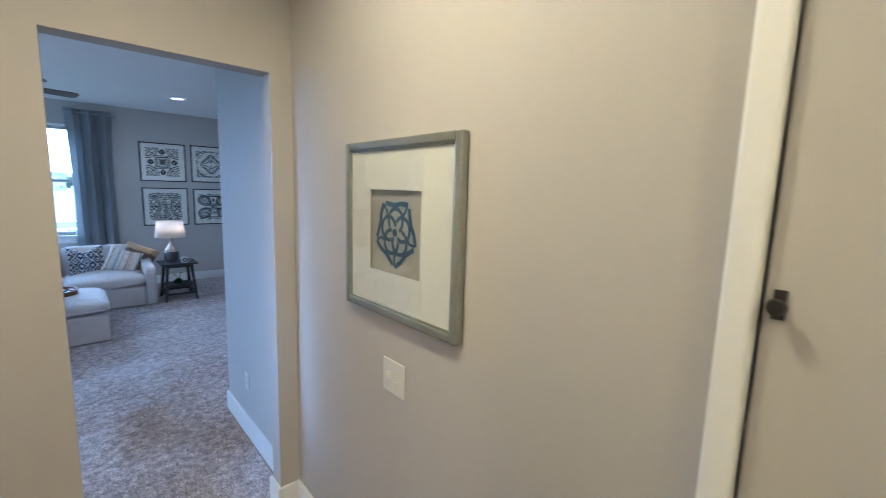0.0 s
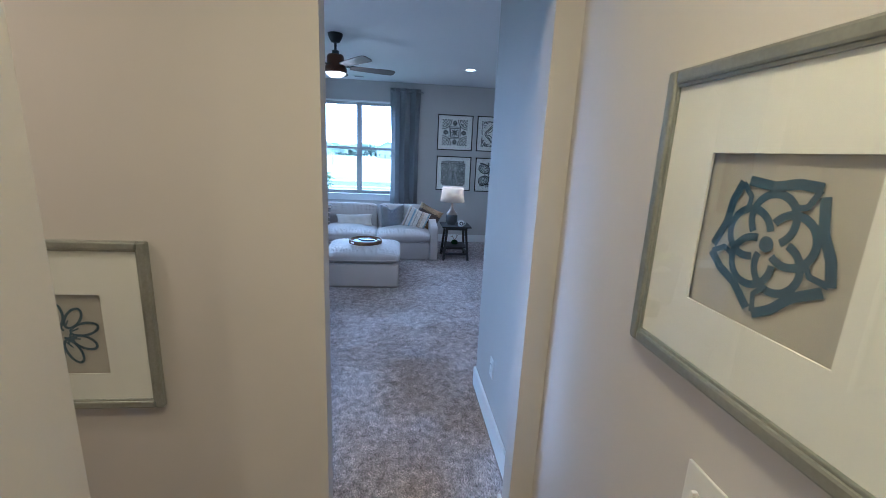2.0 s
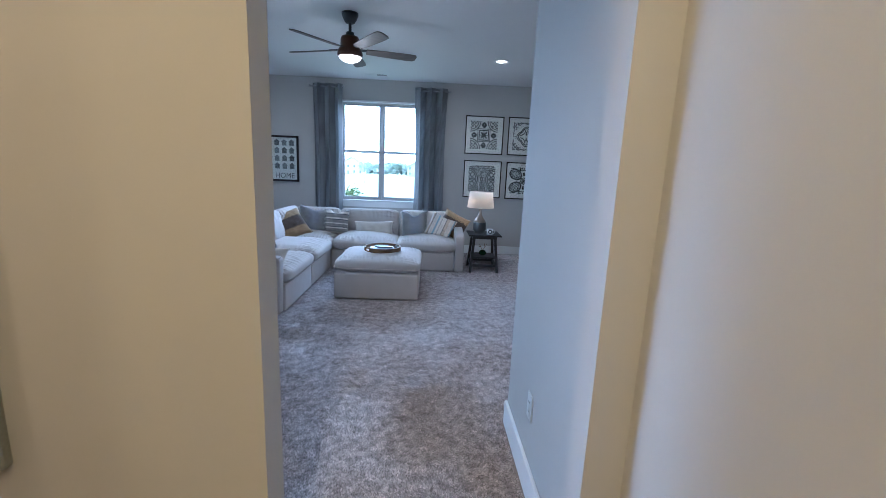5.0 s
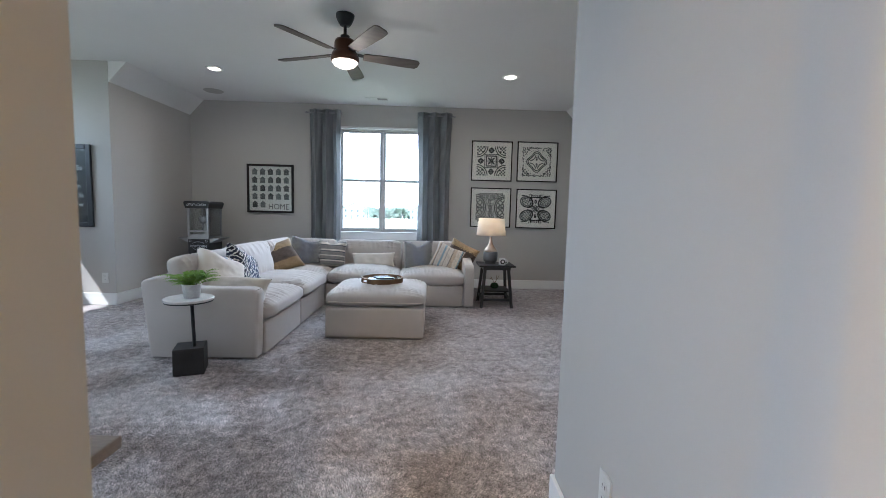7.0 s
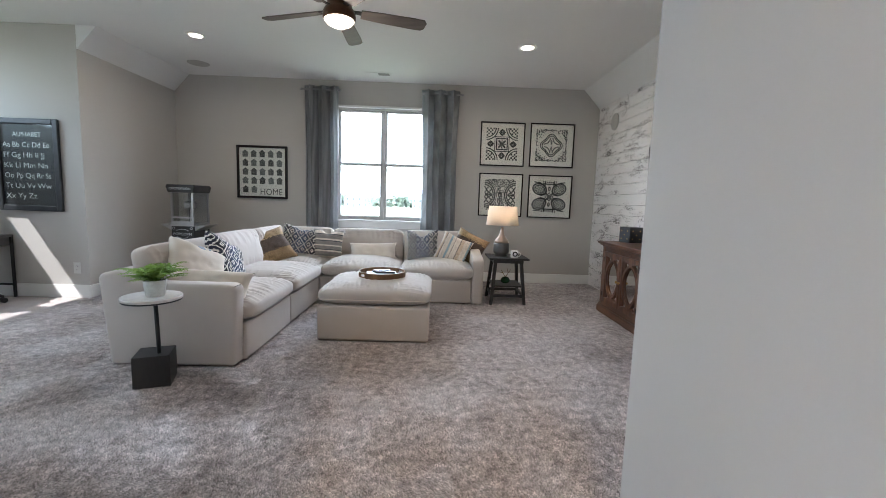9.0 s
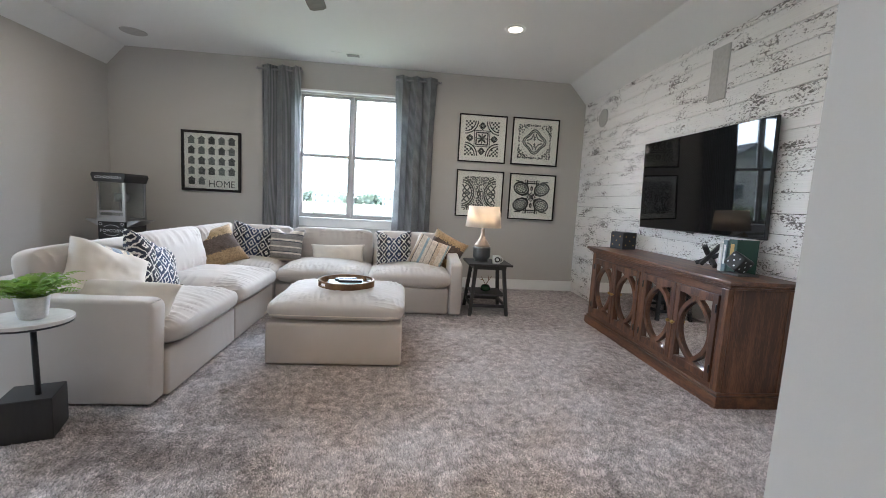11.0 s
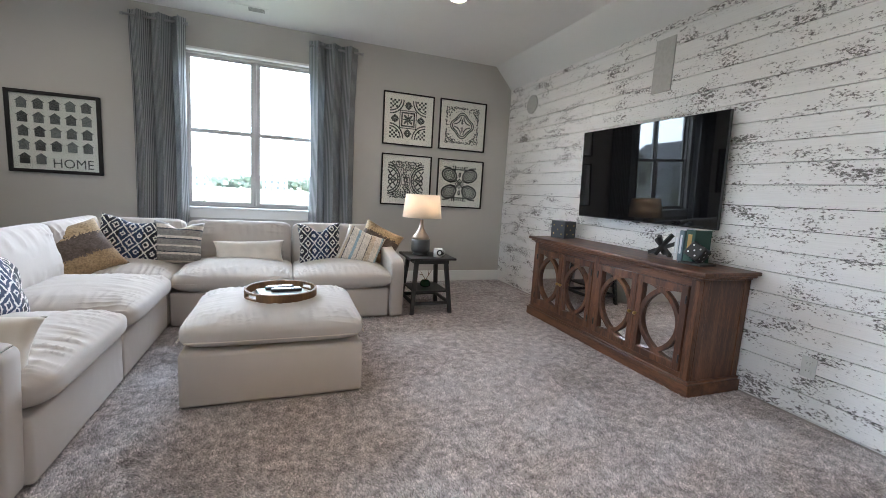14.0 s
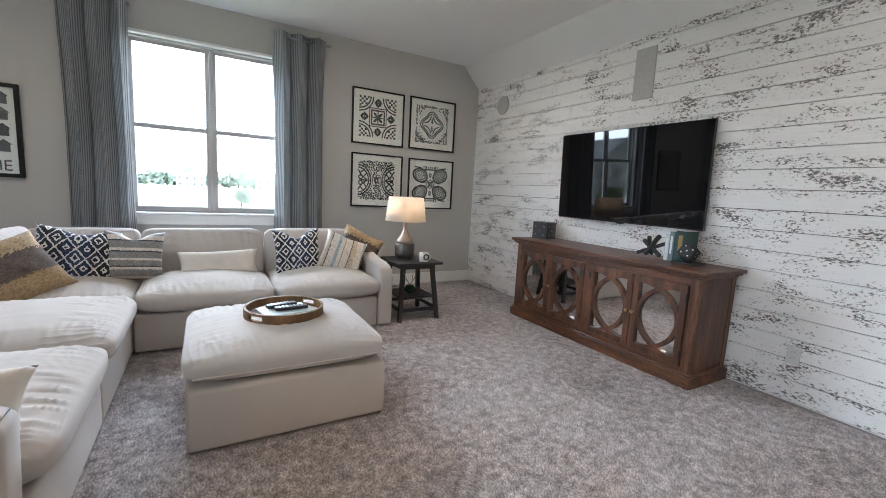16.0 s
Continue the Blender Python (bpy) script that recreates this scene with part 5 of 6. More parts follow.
cushion("pale striped cushion tilted against a tan cushion", PALESTRIPE, pose(0.90, 5.34, 0.555, -24, 22, -8), 0.37, 0.36, seed=5, chop=0.01)
cushion("tan and umber blocked woven cushion behind the striped one", BROWNBLOCK, pose(1.085, 5.46, 0.58, -16, 26, -8), 0.40, 0.36, seed=6, chop=0.0)
cushion("tan and umber blocked woven cushion in the sofa corner", BROWNBLOCK, pose(-1.15, 5.03, 0.545, -38, -16, 44), 0.54, 0.42, seed=7, chop=0.0)
cushion("black and white ikat cushion leaning on the side back", IKAT, pose(-1.03, 3.92, 0.575, -26, 24, 84), 0.46, 0.40, seed=8, chop=0.05)
cushion("blue striped linen cushion behind a cream one", BLUESTRIPE, pose(-1.08, 3.58, 0.565, -30, 20, 70), 0.42, 0.40, seed=9, chop=0.0)
cushion("plain cream linen cushion leaning by the arm", OATMEAL, pose(-1.02, 3.47, 0.58, -38, 26, 52), 0.42, 0.40, seed=10, chop=0.02)
cushion("long cream lumbar cushion lying along the arm", OATMEAL, pose(-0.88, 3.33, 0.485, -34, 2, 1), 0.60, 0.23, 0.17, 0.0, 11)

# ---- drink table with fern ----
MARBLE = material("white_marble", (0.72, 0.70, 0.68), 0.25, second=(0.50, 0.49, 0.48), scale=7, fine=30, amount=0.3, bump=0, detail=8)
DX, DY = -0.945, 2.88
t = thing("drink_table", (DX, DY, 0), "small marble-topped drink table on a black cube base", "side table")
bm = B(); box(bm, -0.092, 0.092, -0.092, 0.092, 0.0, 0.185, 0.004); bm.transform(pose(DX, DY, 0, 0, 0, 21))
wpart("base", bm, BLACKWOOD, t)
bm = B(); tube(bm, (DX + 0.04, DY - 0.02, 0.185), (DX + 0.02, DY - 0.005, 0.497), 0.011)
wpart("post", bm, BLACKMETAL, t, smooth=True)
bm = B(); lathe(bm, [(0.145, 0.490), (0.149, 0.492), (0.149, 0.500)], 56, (DX, DY, 0))
wpart("rim", bm, BLACKMETAL, t)
bm = B(); lathe(bm, [(0.150, 0.5), (0.153, 0.503), (0.153, 0.515), (0.150, 0.518)], 56, (DX, DY, 0))
wpart("tabletop", bm, MARBLE, t, "white marble disc top")
CERAMIC = material("white_textured_ceramic", (0.70, 0.69, 0.67), 0.5, second=(0.55, 0.54, 0.52), scale=40, fine=160, amount=0.5, bump=0.7, bump_dist=0.003)
SOIL = material("dark_potting_soil", (0.03, 0.022, 0.016), 0.95, scale=40, fine=200, bump=0.8)
FERN = material("fresh_fern_green", (0.15, 0.33, 0.04), 0.5, second=(0.26, 0.42, 0.07), scale=14, fine=90, amount=0.7, bump=0.1)
t = thing("potted_fern", (DX + 0.02, DY, 0.518), "green fern in a white textured ceramic pot", "plant")
bm = B(); lathe(bm, [(0.044, 0.518), (0.048, 0.522), (0.058, 0.605), (0.061, 0.612), (0.054, 0.613), (0.052, 0.598), (0.01, 0.597)], 40, (DX + 0.02, DY, 0))
wpart("pot", bm, CERAMIC, t, "white textured ceramic pot", smooth=True)
bm = B(); lathe(bm, [(0.002, 0.603), (0.052, 0.603)], 24, (DX + 0.02, DY, 0), closed=False)
wpart("soil", bm, SOIL, t)
rnd = random.Random(5)
bm = B()
for k in range(58):
    a = rnd.uniform(0, 2 * math.pi)
    reach, lift = rnd.uniform(0.07, 0.20), rnd.uniform(0.05, 0.14)
    d = Vector((math.cos(a), math.sin(a), 0))
    side = Vector((-d.y, d.x, 0))
    base = Vector((DX + 0.02, DY, 0.603)) + d * rnd.uniform(0.0, 0.035)
    pts = []
    for i in range(13):
        s = i / 12
        pts.append(base + d * reach * s + Vector((0, 0, lift * (1.9 * s - 1.25 * s * s))))
    for i in range(12):
        w = 0.0014
        bm.faces.new([bm.verts.new(p) for p in (pts[i] - side * w, pts[i] + side * w, pts[i + 1] + side * w, pts[i + 1] - side * w)])
        if i < 1:
            continue
        L = 0.030 * math.sin(math.pi * (0.15 + 0.8 * i / 12)) * rnd.uniform(0.8, 1.2)
        f = (pts[i + 1] - pts[i]).normalized()
        for s in (-1, 1):
            tip = pts[i] + side * s * L + f * L * 0.55 + Vector((0, 0, -0.25 * L))
            mid = pts[i] + side * s * L * 0.5 + f * L * 0.1
            mid2 = pts[i] + side * s * L * 0.45 + f * L * 0.55
            bm.faces.new([bm.verts.new(p) for p in (pts[i], mid, tip, mid2)])
wpart("fronds", bm, FERN, t, "arching feathery green fronds")

# ---- popcorn cart ----
RED = material("black_cart_enamel", (0.015, 0.015, 0.017), 0.35, second=(0.03, 0.03, 0.032), scale=8, fine=80, bump=0.05)
t = thing("popcorn_machine", (-2.36, 5.78, 0), "black popcorn cart with glass case and side shelves", "popcorn machine")
PX0, PX1, PY0, PY1 = -2.518, -2.248, 5.60, 5.96
bm = B(); box(bm, PX0, PX1, PY0, PY1, 0.09, 0.715, 0.008)
wpart("cart_body", bm, RED, t)
bm = B(); box(bm, PX0 - 0.004, PX1 + 0.004, PY0 - 0.006, PY1, 0.715, 0.745, 0.004)
wpart("counter", bm, STEEL, t)
for s, x in ((-1, PX0), (1, PX1)):
    bm = B(); prism(bm, [(x, 0.72), (x + s * 0.13, 0.735), (x + s * 0.13, 0.728), (x + s * 0.0, 0.66)], "y", PY0 + 0.02, PY1 - 0.05)
    wpart("side_shelf", bm, STEEL, t, "folding metal side shelf")
for x in (PX0, PX1 - 0.022):
    for y in (PY0, PY1 - 0.022):
        bm = B(); box(bm, x, x + 0.022, y, y + 0.022, 0.745, 1.12)
        wpart("corner_post", bm, STEEL, t)
bm = B(); box(bm, PX0 + 0.022, PX1 - 0.022, PY0 + 0.004, PY0 + 0.014, 0.745, 0.775); box(bm, PX0 + 0.022, PX1 - 0.022, PY0 + 0.004, PY0 + 0.010, 0.81, 0.83)
wpart("front_rail", bm, STEEL, t)
for x in (PX0 + 0.008, PX1 - 0.012):
    bm = B(); box(bm, x, x + 0.004, PY0 + 0.024, PY1 - 0.024, 0.75, 1.118)
    wpart("glass_side", bm, CASEGLASS, t)
bm = B(); box(bm, PX0 + 0.024, PX1 - 0.024, PY0 + 0.016, PY0 + 0.020, 0.78, 1.118)
wpart("glass_door", bm, CASEGLASS, t)
bm = B(); box(bm, PX0 + 0.022, PX1 - 0.022, PY1 - 0.008, PY1, 0.745, 1.12)
wpart("back_panel", bm, GRILLE, t)
bm = B()
prism(bm, [(PX0 - 0.01, 1.12), (PX1 + 0.01, 1.12), (PX1 + 0.035, 1.19), (PX1 + 0.02, 1.215), (PX0 - 0.02, 1.215), (PX0 - 0.035, 1.19)], "y", PY0 - 0.03, PY1)
bmesh.ops.bevel(bm, geom=list(bm.edges), offset=0.006, segments=2, affect="EDGES", profile=0.5)
wpart("canopy", bm, RED, t)
sh = Sheet((PX0, PY0 - 0.031, 1.12), (1, 0, 0))
bm = B()
for k in range(9):
    sh.ring(bm, 0.025 + k * 0.0275, 0.045 + 0.006 * (k % 2), 0.016, 0.010, 0.004, 0.001, n=12)
wpart("scrollwork", bm, CHALK, t)
bm = B(); lathe(bm, [(0.055, 0.92), (0.07, 0.935), (0.072, 1.0), (0.06, 1.01), (0.01, 1.015)], 30, (-2.383, 5.78, 0)); tube(bm, (-2.383, 5.78, 1.01), (-2.383, 5.78, 1.12), 0.01)
wpart("kettle", bm, STEEL, t, "hanging steel popping kettle", smooth=True)
sh = Sheet((PX0, PY0 - 0.001, 0.09), (1, 0, 0))
lettering("POPCORN", sh, 0.135, 0.515, 0.045, CHALK, t, "CENTER", d=0.001, stretch=1.05)
bm = B()
sh.ring(bm, 0.135, 0.535, 0.09, 0.055, 0.004, 0.001, 35, 145, 20)
sh.ring(bm, 0.135, 0.535, 0.09, 0.055, 0.004, 0.001, 215, 325, 20)
for u in (0.03, 0.24):
    sh.ring(bm, u, 0.60, 0.014, 0.014, 0.004, 0.001, n=10)
    sh.ring(bm, u, 0.40, 0.014, 0.014, 0.004, 0.001, n=10)
wpart("ornament", bm, CHALK, t)
for x in (PX0 + 0.05, PX1 - 0.05):
    for y in (PY0 + 0.05, PY1 - 0.05):
        bm = B(); tube(bm, (x - 0.012, y, 0.042), (x + 0.012, y, 0.042), 0.042); tube(bm, (x, y, 0.07), (x, y, 0.095), 0.012)
        wpart("castor", bm, BLACKMETAL, t)

# ---- desk and chair in the dormer ----
DESKTOP = material("black_desk_top", (0.03, 0.03, 0.032), 0.4, second=(0.05, 0.05, 0.052), scale=5, fine=60, bump=0.08)
t = thing("desk", (-3.97, 4.6, 0), "black metal-framed desk against the dormer wall", "desk")
bm = B(); box(bm, -4.33, -3.60, 4.36, 4.795, 0.615, 0.64, 0.003)
wpart("desktop", bm, DESKTOP, t)
for y0, y1, x0, x1 in ((4.375, 4.39, -4.31, -3.62), (4.39, 4.77, -3.635, -3.62), (4.39, 4.77, -4.31, -4.295)):
    bm = B(); box(bm, x0, x1, y0, y1, 0.53, 0.615)
    wpart("apron", bm, DESKTOP, t)
for x in (-4.32, -3.619):
    for y in (4.53, 4.768):
        bm = B(); box(bm, x, x + 0.02, y, y + 0.02, 0, 0.615)
        wpart("leg", bm, BLACKMETAL, t)
bm = B(); box(bm, -4.30, -3.619, 4.774, 4.786, 0.12, 0.14)
wpart("crossbar", bm, BLACKMETAL, t)
CHX, CHY = -3.60, 4.26
t = thing("office_chair", (CHX, CHY, 0), "black mesh office chair on a five-star castor base", "chair")
for k in range(5):
    a = radians(72 * k + 66)
    d = Vector((math.cos(a), math.sin(a), 0))
    bm = B()
    path = [Vector((CHX, CHY, 0.13)), Vector((CHX, CHY, 0.125)) + d * 0.12, Vector((CHX, CHY, 0.10)) + d * 0.24, Vector((CHX, CHY, 0.062)) + d * 0.29]
    for p, q in zip(path, path[1:]):
        tube(bm, p, q, 0.014, 0.012, 10)
    arm = wpart("base_arm", bm, BLACKMETAL, t)
    side = Vector((-d.y, d.x, 0))
    p = Vector((CHX, CHY, 0.026)) + d * 0.295
    bm = B()
    for e in (-1, 1):
        tube(bm, p + side * e * 0.006, p + side * e * 0.022, 0.026, n=16)
    tube(bm, p, p + Vector((0, 0, 0.05)), 0.006, n=8)
    part("castor", bm, BLACKMETAL, arm)
bm = B(); tube(bm, (CHX, CHY, 0.10), (CHX, CHY, 0.26), 0.026); tube(bm, (CHX, CHY, 0.26), (CHX, CHY, 0.41), 0.016)
wpart("gas_column", bm, BLACKMETAL, t)
bm = B(); soft_box(bm, 0.44, 0.40, 0.07, 5, 10, m=Matrix.Translation((CHX, CHY, 0.44)))
wpart("seat", bm, BLACKWOOD, t, smooth=True)
bm = B(); soft_box(bm, 0.40, 0.46, 0.05, 5, 10, m=pose(CHX - 0.02, CHY - 0.24, 0.76, 82, 0, 0))
wpart("backrest", bm, BLACKWOOD, t, smooth=True)
bm = B(); tube(bm, (CHX - 0.02, CHY - 0.16, 0.43), (CHX - 0.02, CHY - 0.235, 0.66), 0.016, n=12)
wpart("back_strut", bm, BLACKMETAL, t, smooth=True)
# ---- low cabinet just inside the doorway ----
TAUPEWOOD = material("grey_brown_oak_top", (0.27, 0.21, 0.16), 0.5, second=(0.17, 0.13, 0.10), scale=3, fine=50, amount=0.6, bump=0.15, stretch=(0.8, 6, 6))
t = thing("low_cabinet", (-0.5, 0.64, 0), "black low cabinet with a grey-brown wood top", "cabinet")
bm = B(); box(bm, -1.25, 0.10, 0.45, 0.845, 0.655, 0.68, 0.003)
wpart("top", bm, TAUPEWOOD, t, "grey-brown oak slab top")
bm = B(); box(bm, -1.22, 0.065, 0.452, 0.80, 0.06, 0.655, 0.003)
wpart("body", bm, BLACKWOOD, t)
for x0, x1 in ((-1.21, -0.80), (-0.79, -0.37), (-0.36, 0.055)):
    bm = B(); box(bm, x0, x1, 0.80, 0.816, 0.08, 0.645, 0.003)
    d = wpart("door", bm, BLACKWOOD, t)
    bm = B(); box(bm, x1 - 0.05, x1 - 0.035, 0.816, 0.84, 0.56, 0.60, 0.003)
    part("handle", bm, BLACKMETAL, d)
bm = B(); box(bm, -1.22, 0.08, 0.452, 0.81, 0.0, 0.06)
wpart("plinth", bm, TAUPEWOOD, t)

# ---- things on the console ----
t = thing("dice_box", (2.72, 4.78, CZ), "black cube box with small brass studs", "box")
bm = B(); box(bm, -0.08, 0.08, -0.08, 0.08, 0, 0.16, 0.004); bm.transform(pose(2.72, 4.79, CZ, 0, 0, 14))
wpart("cube", bm, BLACKMETAL, t)
for u, v in ((-0.045, 0.04), (0.045, 0.12), (-0.045, 0.12), (0.045, 0.04), (0, 0.08)):
    for face in (0, 1):
        bm = B(); bmesh.ops.create_uvsphere(bm, u_segments=8, v_segments=6, radius=0.007)
        bm.transform(pose(2.72, 4.79, CZ, 0, 0, 14) @ (pose(-0.081, u, v) if face == 0 else pose(u, -0.081, v)))
        wpart("stud", bm, BRASS, t)
t = thing("knot_sculpture", (2.74, 3.66, CZ), "black crossed-stick knot sculpture", "ornament")
for a, b in (((-0.02, 0.11, 0.018), (0.03, -0.09, 0.115)), ((0.03, 0.10, 0.115), (-0.02, -0.07, 0.018)), ((-0.06, 0.02, 0.018), (0.05, -0.01, 0.16)), ((0.05, 0.04, 0.018), (-0.06, 0.0, 0.15))):
    bm = B()
    p, q = Vector(a) + Vector((2.74, 3.66, CZ)), Vector(b) + Vector((2.74, 3.66, CZ))
    m = Matrix.Translation((p + q) / 2) @ (q - p).to_track_quat("Z", "Y").to_matrix().to_4x4()
    box(bm, -0.013, 0.013, -0.013, 0.013, -(q - p).length / 2, (q - p).length / 2, 0.003)
    bm.transform(m)
    wpart("stick", bm, BLACKWOOD, t)
for k, (y, c, h, d) in enumerate(((3.535, (0.62, 0.62, 0.60), 0.185, 0.03), (3.502, (0.16, 0.22, 0.24), 0.205, 0.034), (3.44, (0.012, 0.055, 0.038), 0.215, 0.07))):
    cov = material("book_cover_%s" % ("pale", "slate", "green")[k], c, 0.5, scale=10, fine=100, amount=0.3, bump=0.05)
    t = thing("book", (2.78, y, CZ), ("pale grey upright hardback book", "slate blue upright hardback book", "dark green upright game box")[k], "book", "books on the console")
    bm = B(); box(bm, 2.70, 2.70 + 0.15, y - d / 2, y + d / 2, CZ, CZ + h, 0.003)
    wpart("cover", bm, cov, t)
    bm = B(); box(bm, 2.704, 2.852, y - d / 2 + 0.003, y + d / 2 - 0.003, CZ + h - 0.001, CZ + h + 0.0015)
    wpart("pages", bm, PAPER, t)
    bm = B(); box(bm, 2.6985, 2.70, y - d * 0.2, y + d * 0.2, CZ + 0.05, CZ + h - 0.03)
    wpart("spine_title", bm, CHALK if k < 2 else BRASS, t)
t = thing("black_die", (2.70, 3.37, CZ), "black faceted die ornament with white dots on a stand", "ornament")
bm = B(); box(bm, 2.63, 2.77, 3.29, 3.45, CZ, CZ + 0.012, 0.003)
wpart("stand", bm, BLACKWOOD, t)
m = pose(2.70, 3.375, CZ + 0.075, 28, 20, 15)
bm = B(); box(bm, -0.05, 0.05, -0.05, 0.05, -0.05, 0.05, 0.012, 3); bm.transform(m)
wpart("die", bm, BLACKMETAL, t)
for u, v in ((-0.025, -0.025), (0.025, 0.025), (-0.025, 0.025), (0.025, -0.025), (0, 0)):
    for f in (pose(-0.0505, u, v, 0, 90, 0), pose(u, -0.0505, v, 90, 0, 0), pose(u, v, 0.0505)):
        bm = B(); bmesh.ops.create_circle(bm, cap_ends=True, segments=10, radius=0.006); bm.transform(m @ f)
        wpart("dot", bm, CHALK, t)

# ---- things on the ottoman ----
BARK = material("golden_bark", (0.25, 0.135, 0.05), 0.7, second=(0.13, 0.065, 0.025), scale=12, fine=60, amount=0.7, bump=0.6, bump_dist=0.004, stretch=(1, 1, 0.3))
TX, TY, TZ = 0.225, 4.085, 0.443
t = thing("round_tray", (TX, TY, TZ), "round golden bark-wrapped wooden tray with cut-out handles", "tray")
bm = B(); lathe(bm, [(0.001, 0.0), (0.19, 0.0), (0.193, 0.004), (0.19, 0.01), (0.001, 0.01)], 56, (TX, TY, TZ), closed=False)
wpart("tray_floor", bm, BARK, t)
bm = B()
n = 72
for i in range(n):
    a0, a1 = 2 * math.pi * i / n, 2 * math.pi * (i + 1) / n
    gap = min(abs((math.degrees(a0) - c + 180) % 360 - 180) for c in (35, 215)) < 14
    for z0, z1 in (((0.0, 0.022), (0.044, 0.056)) if gap else ((0.0, 0.056),)):
        vs = [bm.verts.new((TX + r * math.cos(a), TY + r * math.sin(a), TZ + z)) for z in (z0, z1) for r, a in ((0.188, a0), (0.188, a1), (0.202, a1), (0.202, a0))]
        for f in ((0, 1, 2, 3), (4, 5, 6, 7), (0, 1, 5, 4), (2, 3, 7, 6), (1, 2, 6, 5), (3, 0, 4, 7)):
            bm.faces.new([vs[q] for q in f])
bmesh.ops.remove_doubles(bm, verts=bm.verts, dist=0.0004)
wpart("rim", bm, BARK, t, "bark-textured tray rim")
TEAL = material("pale_teal_cover", (0.30, 0.42, 0.42), 0.5, second=(0.55, 0.58, 0.56), scale=6, fine=80, amount=0.4, bump=0.05)
t = thing("book", (TX, TY, TZ + 0.01), "pale teal hardback book lying in the tray", "book")
m = pose(TX + 0.0, TY - 0.02, TZ + 0.011, 0, 0, 12)
bm = B(); box(bm, -0.125, 0.125, -0.09, 0.09, 0, 0.004, 0.001); box(bm, -0.125, 0.125, -0.09, 0.09, 0.024, 0.028, 0.001); box(bm, -0.125, -0.121, -0.09, 0.09, 0.004, 0.024); bm.transform(m)
wpart("cover", bm, TEAL, t)
bm = B(); box(bm, -0.121, 0.12, -0.086, 0.086, 0.004, 0.024); bm.transform(m)
wpart("pages", bm, WHITEPAPER, t)
for k, (dx, dy, rz, L, label) in enumerate(((0.03, -0.03, 4, 0.17, "black television remote lying on the book"), (-0.01, 0.035, 14, 0.16, "slim black remote lying on the book"))):
    t = thing("remote_control", (TX + dx, TY + dy, TZ + 0.039), label, "remote", "remotes on the tray")
    m = pose(TX + dx, TY + dy, TZ + 0.0395, 0, 0, rz)
    bm = B(); box(bm, -L / 2, L / 2, -0.021, 0.021, 0, 0.018, 0.006, 3); bm.transform(m)
    wpart("body", bm, BLACKMETAL, t)
    for i in range(7):
        for j in (-1, 0, 1):
            bm = B(); box(bm, -L / 2 + 0.02 + i * 0.019, -L / 2 + 0.03 + i * 0.019, j * 0.012 - 0.004, j * 0.012 + 0.004, 0.0175, 0.0195); bm.transform(m)
            wpart("button", bm, STEEL if j else PEWTER, t)

# ---- things on the lamp table ----
MUGW = material("white_glazed_ceramic", (0.75, 0.75, 0.74), 0.2, second=(0.72, 0.72, 0.71), scale=6, fine=60, bump=0)
t = thing("letter_mug", (1.565, 5.07, 0.52), "white ceramic mug printed with the letter O", "mug")
bm = B(); lathe(bm, [(0.036, 0.52), (0.041, 0.523), (0.042, 0.60), (0.039, 0.601), (0.038, 0.53), (0.004, 0.528)], 36, (1.565, 5.07, 0))
wpart("cup", bm, MUGW, t, smooth=True)
bm = B()
for i in range(12):
    a0, a1 = radians(-95 + 190 * i / 12), radians(-95 + 190 * (i + 1) / 12)
    tube(bm, (1.605 + 0.028 * math.cos(a0), 5.07, 0.56 + 0.026 * math.sin(a0)), (1.605 + 0.028 * math.cos(a1), 5.07, 0.56 + 0.026 * math.sin(a1)), 0.005, n=8)
wpart("handle", bm, MUGW, t)
sh = Sheet((1.545, 5.024, 0.535), (1, 0, 0))
lettering("O", sh, 0.02, 0.006, 0.072, INK, t, "CENTER", d=0.0, bold=0.003)
t = thing("small_ornament", (1.5, 5.2, 0.212), "dark green glass ornament with bare twigs on the shelf", "ornament")
GREENGLASS = material("dark_green_glaze", (0.012, 0.05, 0.02), 0.15, second=(0.02, 0.07, 0.03), scale=8, fine=60, bump=0)
bm = B(); lathe(bm, [(0.03, 0.212), (0.05, 0.225), (0.052, 0.25), (0.035, 0.275), (0.02, 0.28)], 28, (1.5, 5.2, 0))
wpart("vase", bm, GREENGLASS, t, smooth=True)
bm = B()
for a, b in (((0, 0, 0.275), (-0.05, 0.0, 0.36)), ((0, 0, 0.275), (0.055, -0.01, 0.37)), ((-0.03, 0, 0.325), (-0.07, 0.0, 0.335)), ((0.03, 0, 0.325), (0.02, 0.0, 0.375))):
    tube(bm, Vector(a) + Vector((1.5, 5.2, 0)), Vector(b) + Vector((1.5, 5.2, 0)), 0.004, 0.002, 8)
wpart("twigs", bm, BARK, t)

# ---- speakers in the board wall ----
t = thing("wall_speaker", (2.9, 4.012, 1.96), "tall grey in-wall speaker grille", "speaker")
bm = B(); box(bm, 2.892, 2.905, 3.925, 4.10, 1.962, 2.352, 0.003)
wpart("grille", bm, GRILLE, t)
t = thing("wall_speaker", (2.9, 5.83, 2.18), "round grey in-wall speaker grille", "speaker")
bm = B(); tube(bm, (2.905, 5.83, 2.185), (2.893, 5.83, 2.185), 0.105, n=48)
wpart("grille", bm, GRILLE, t)

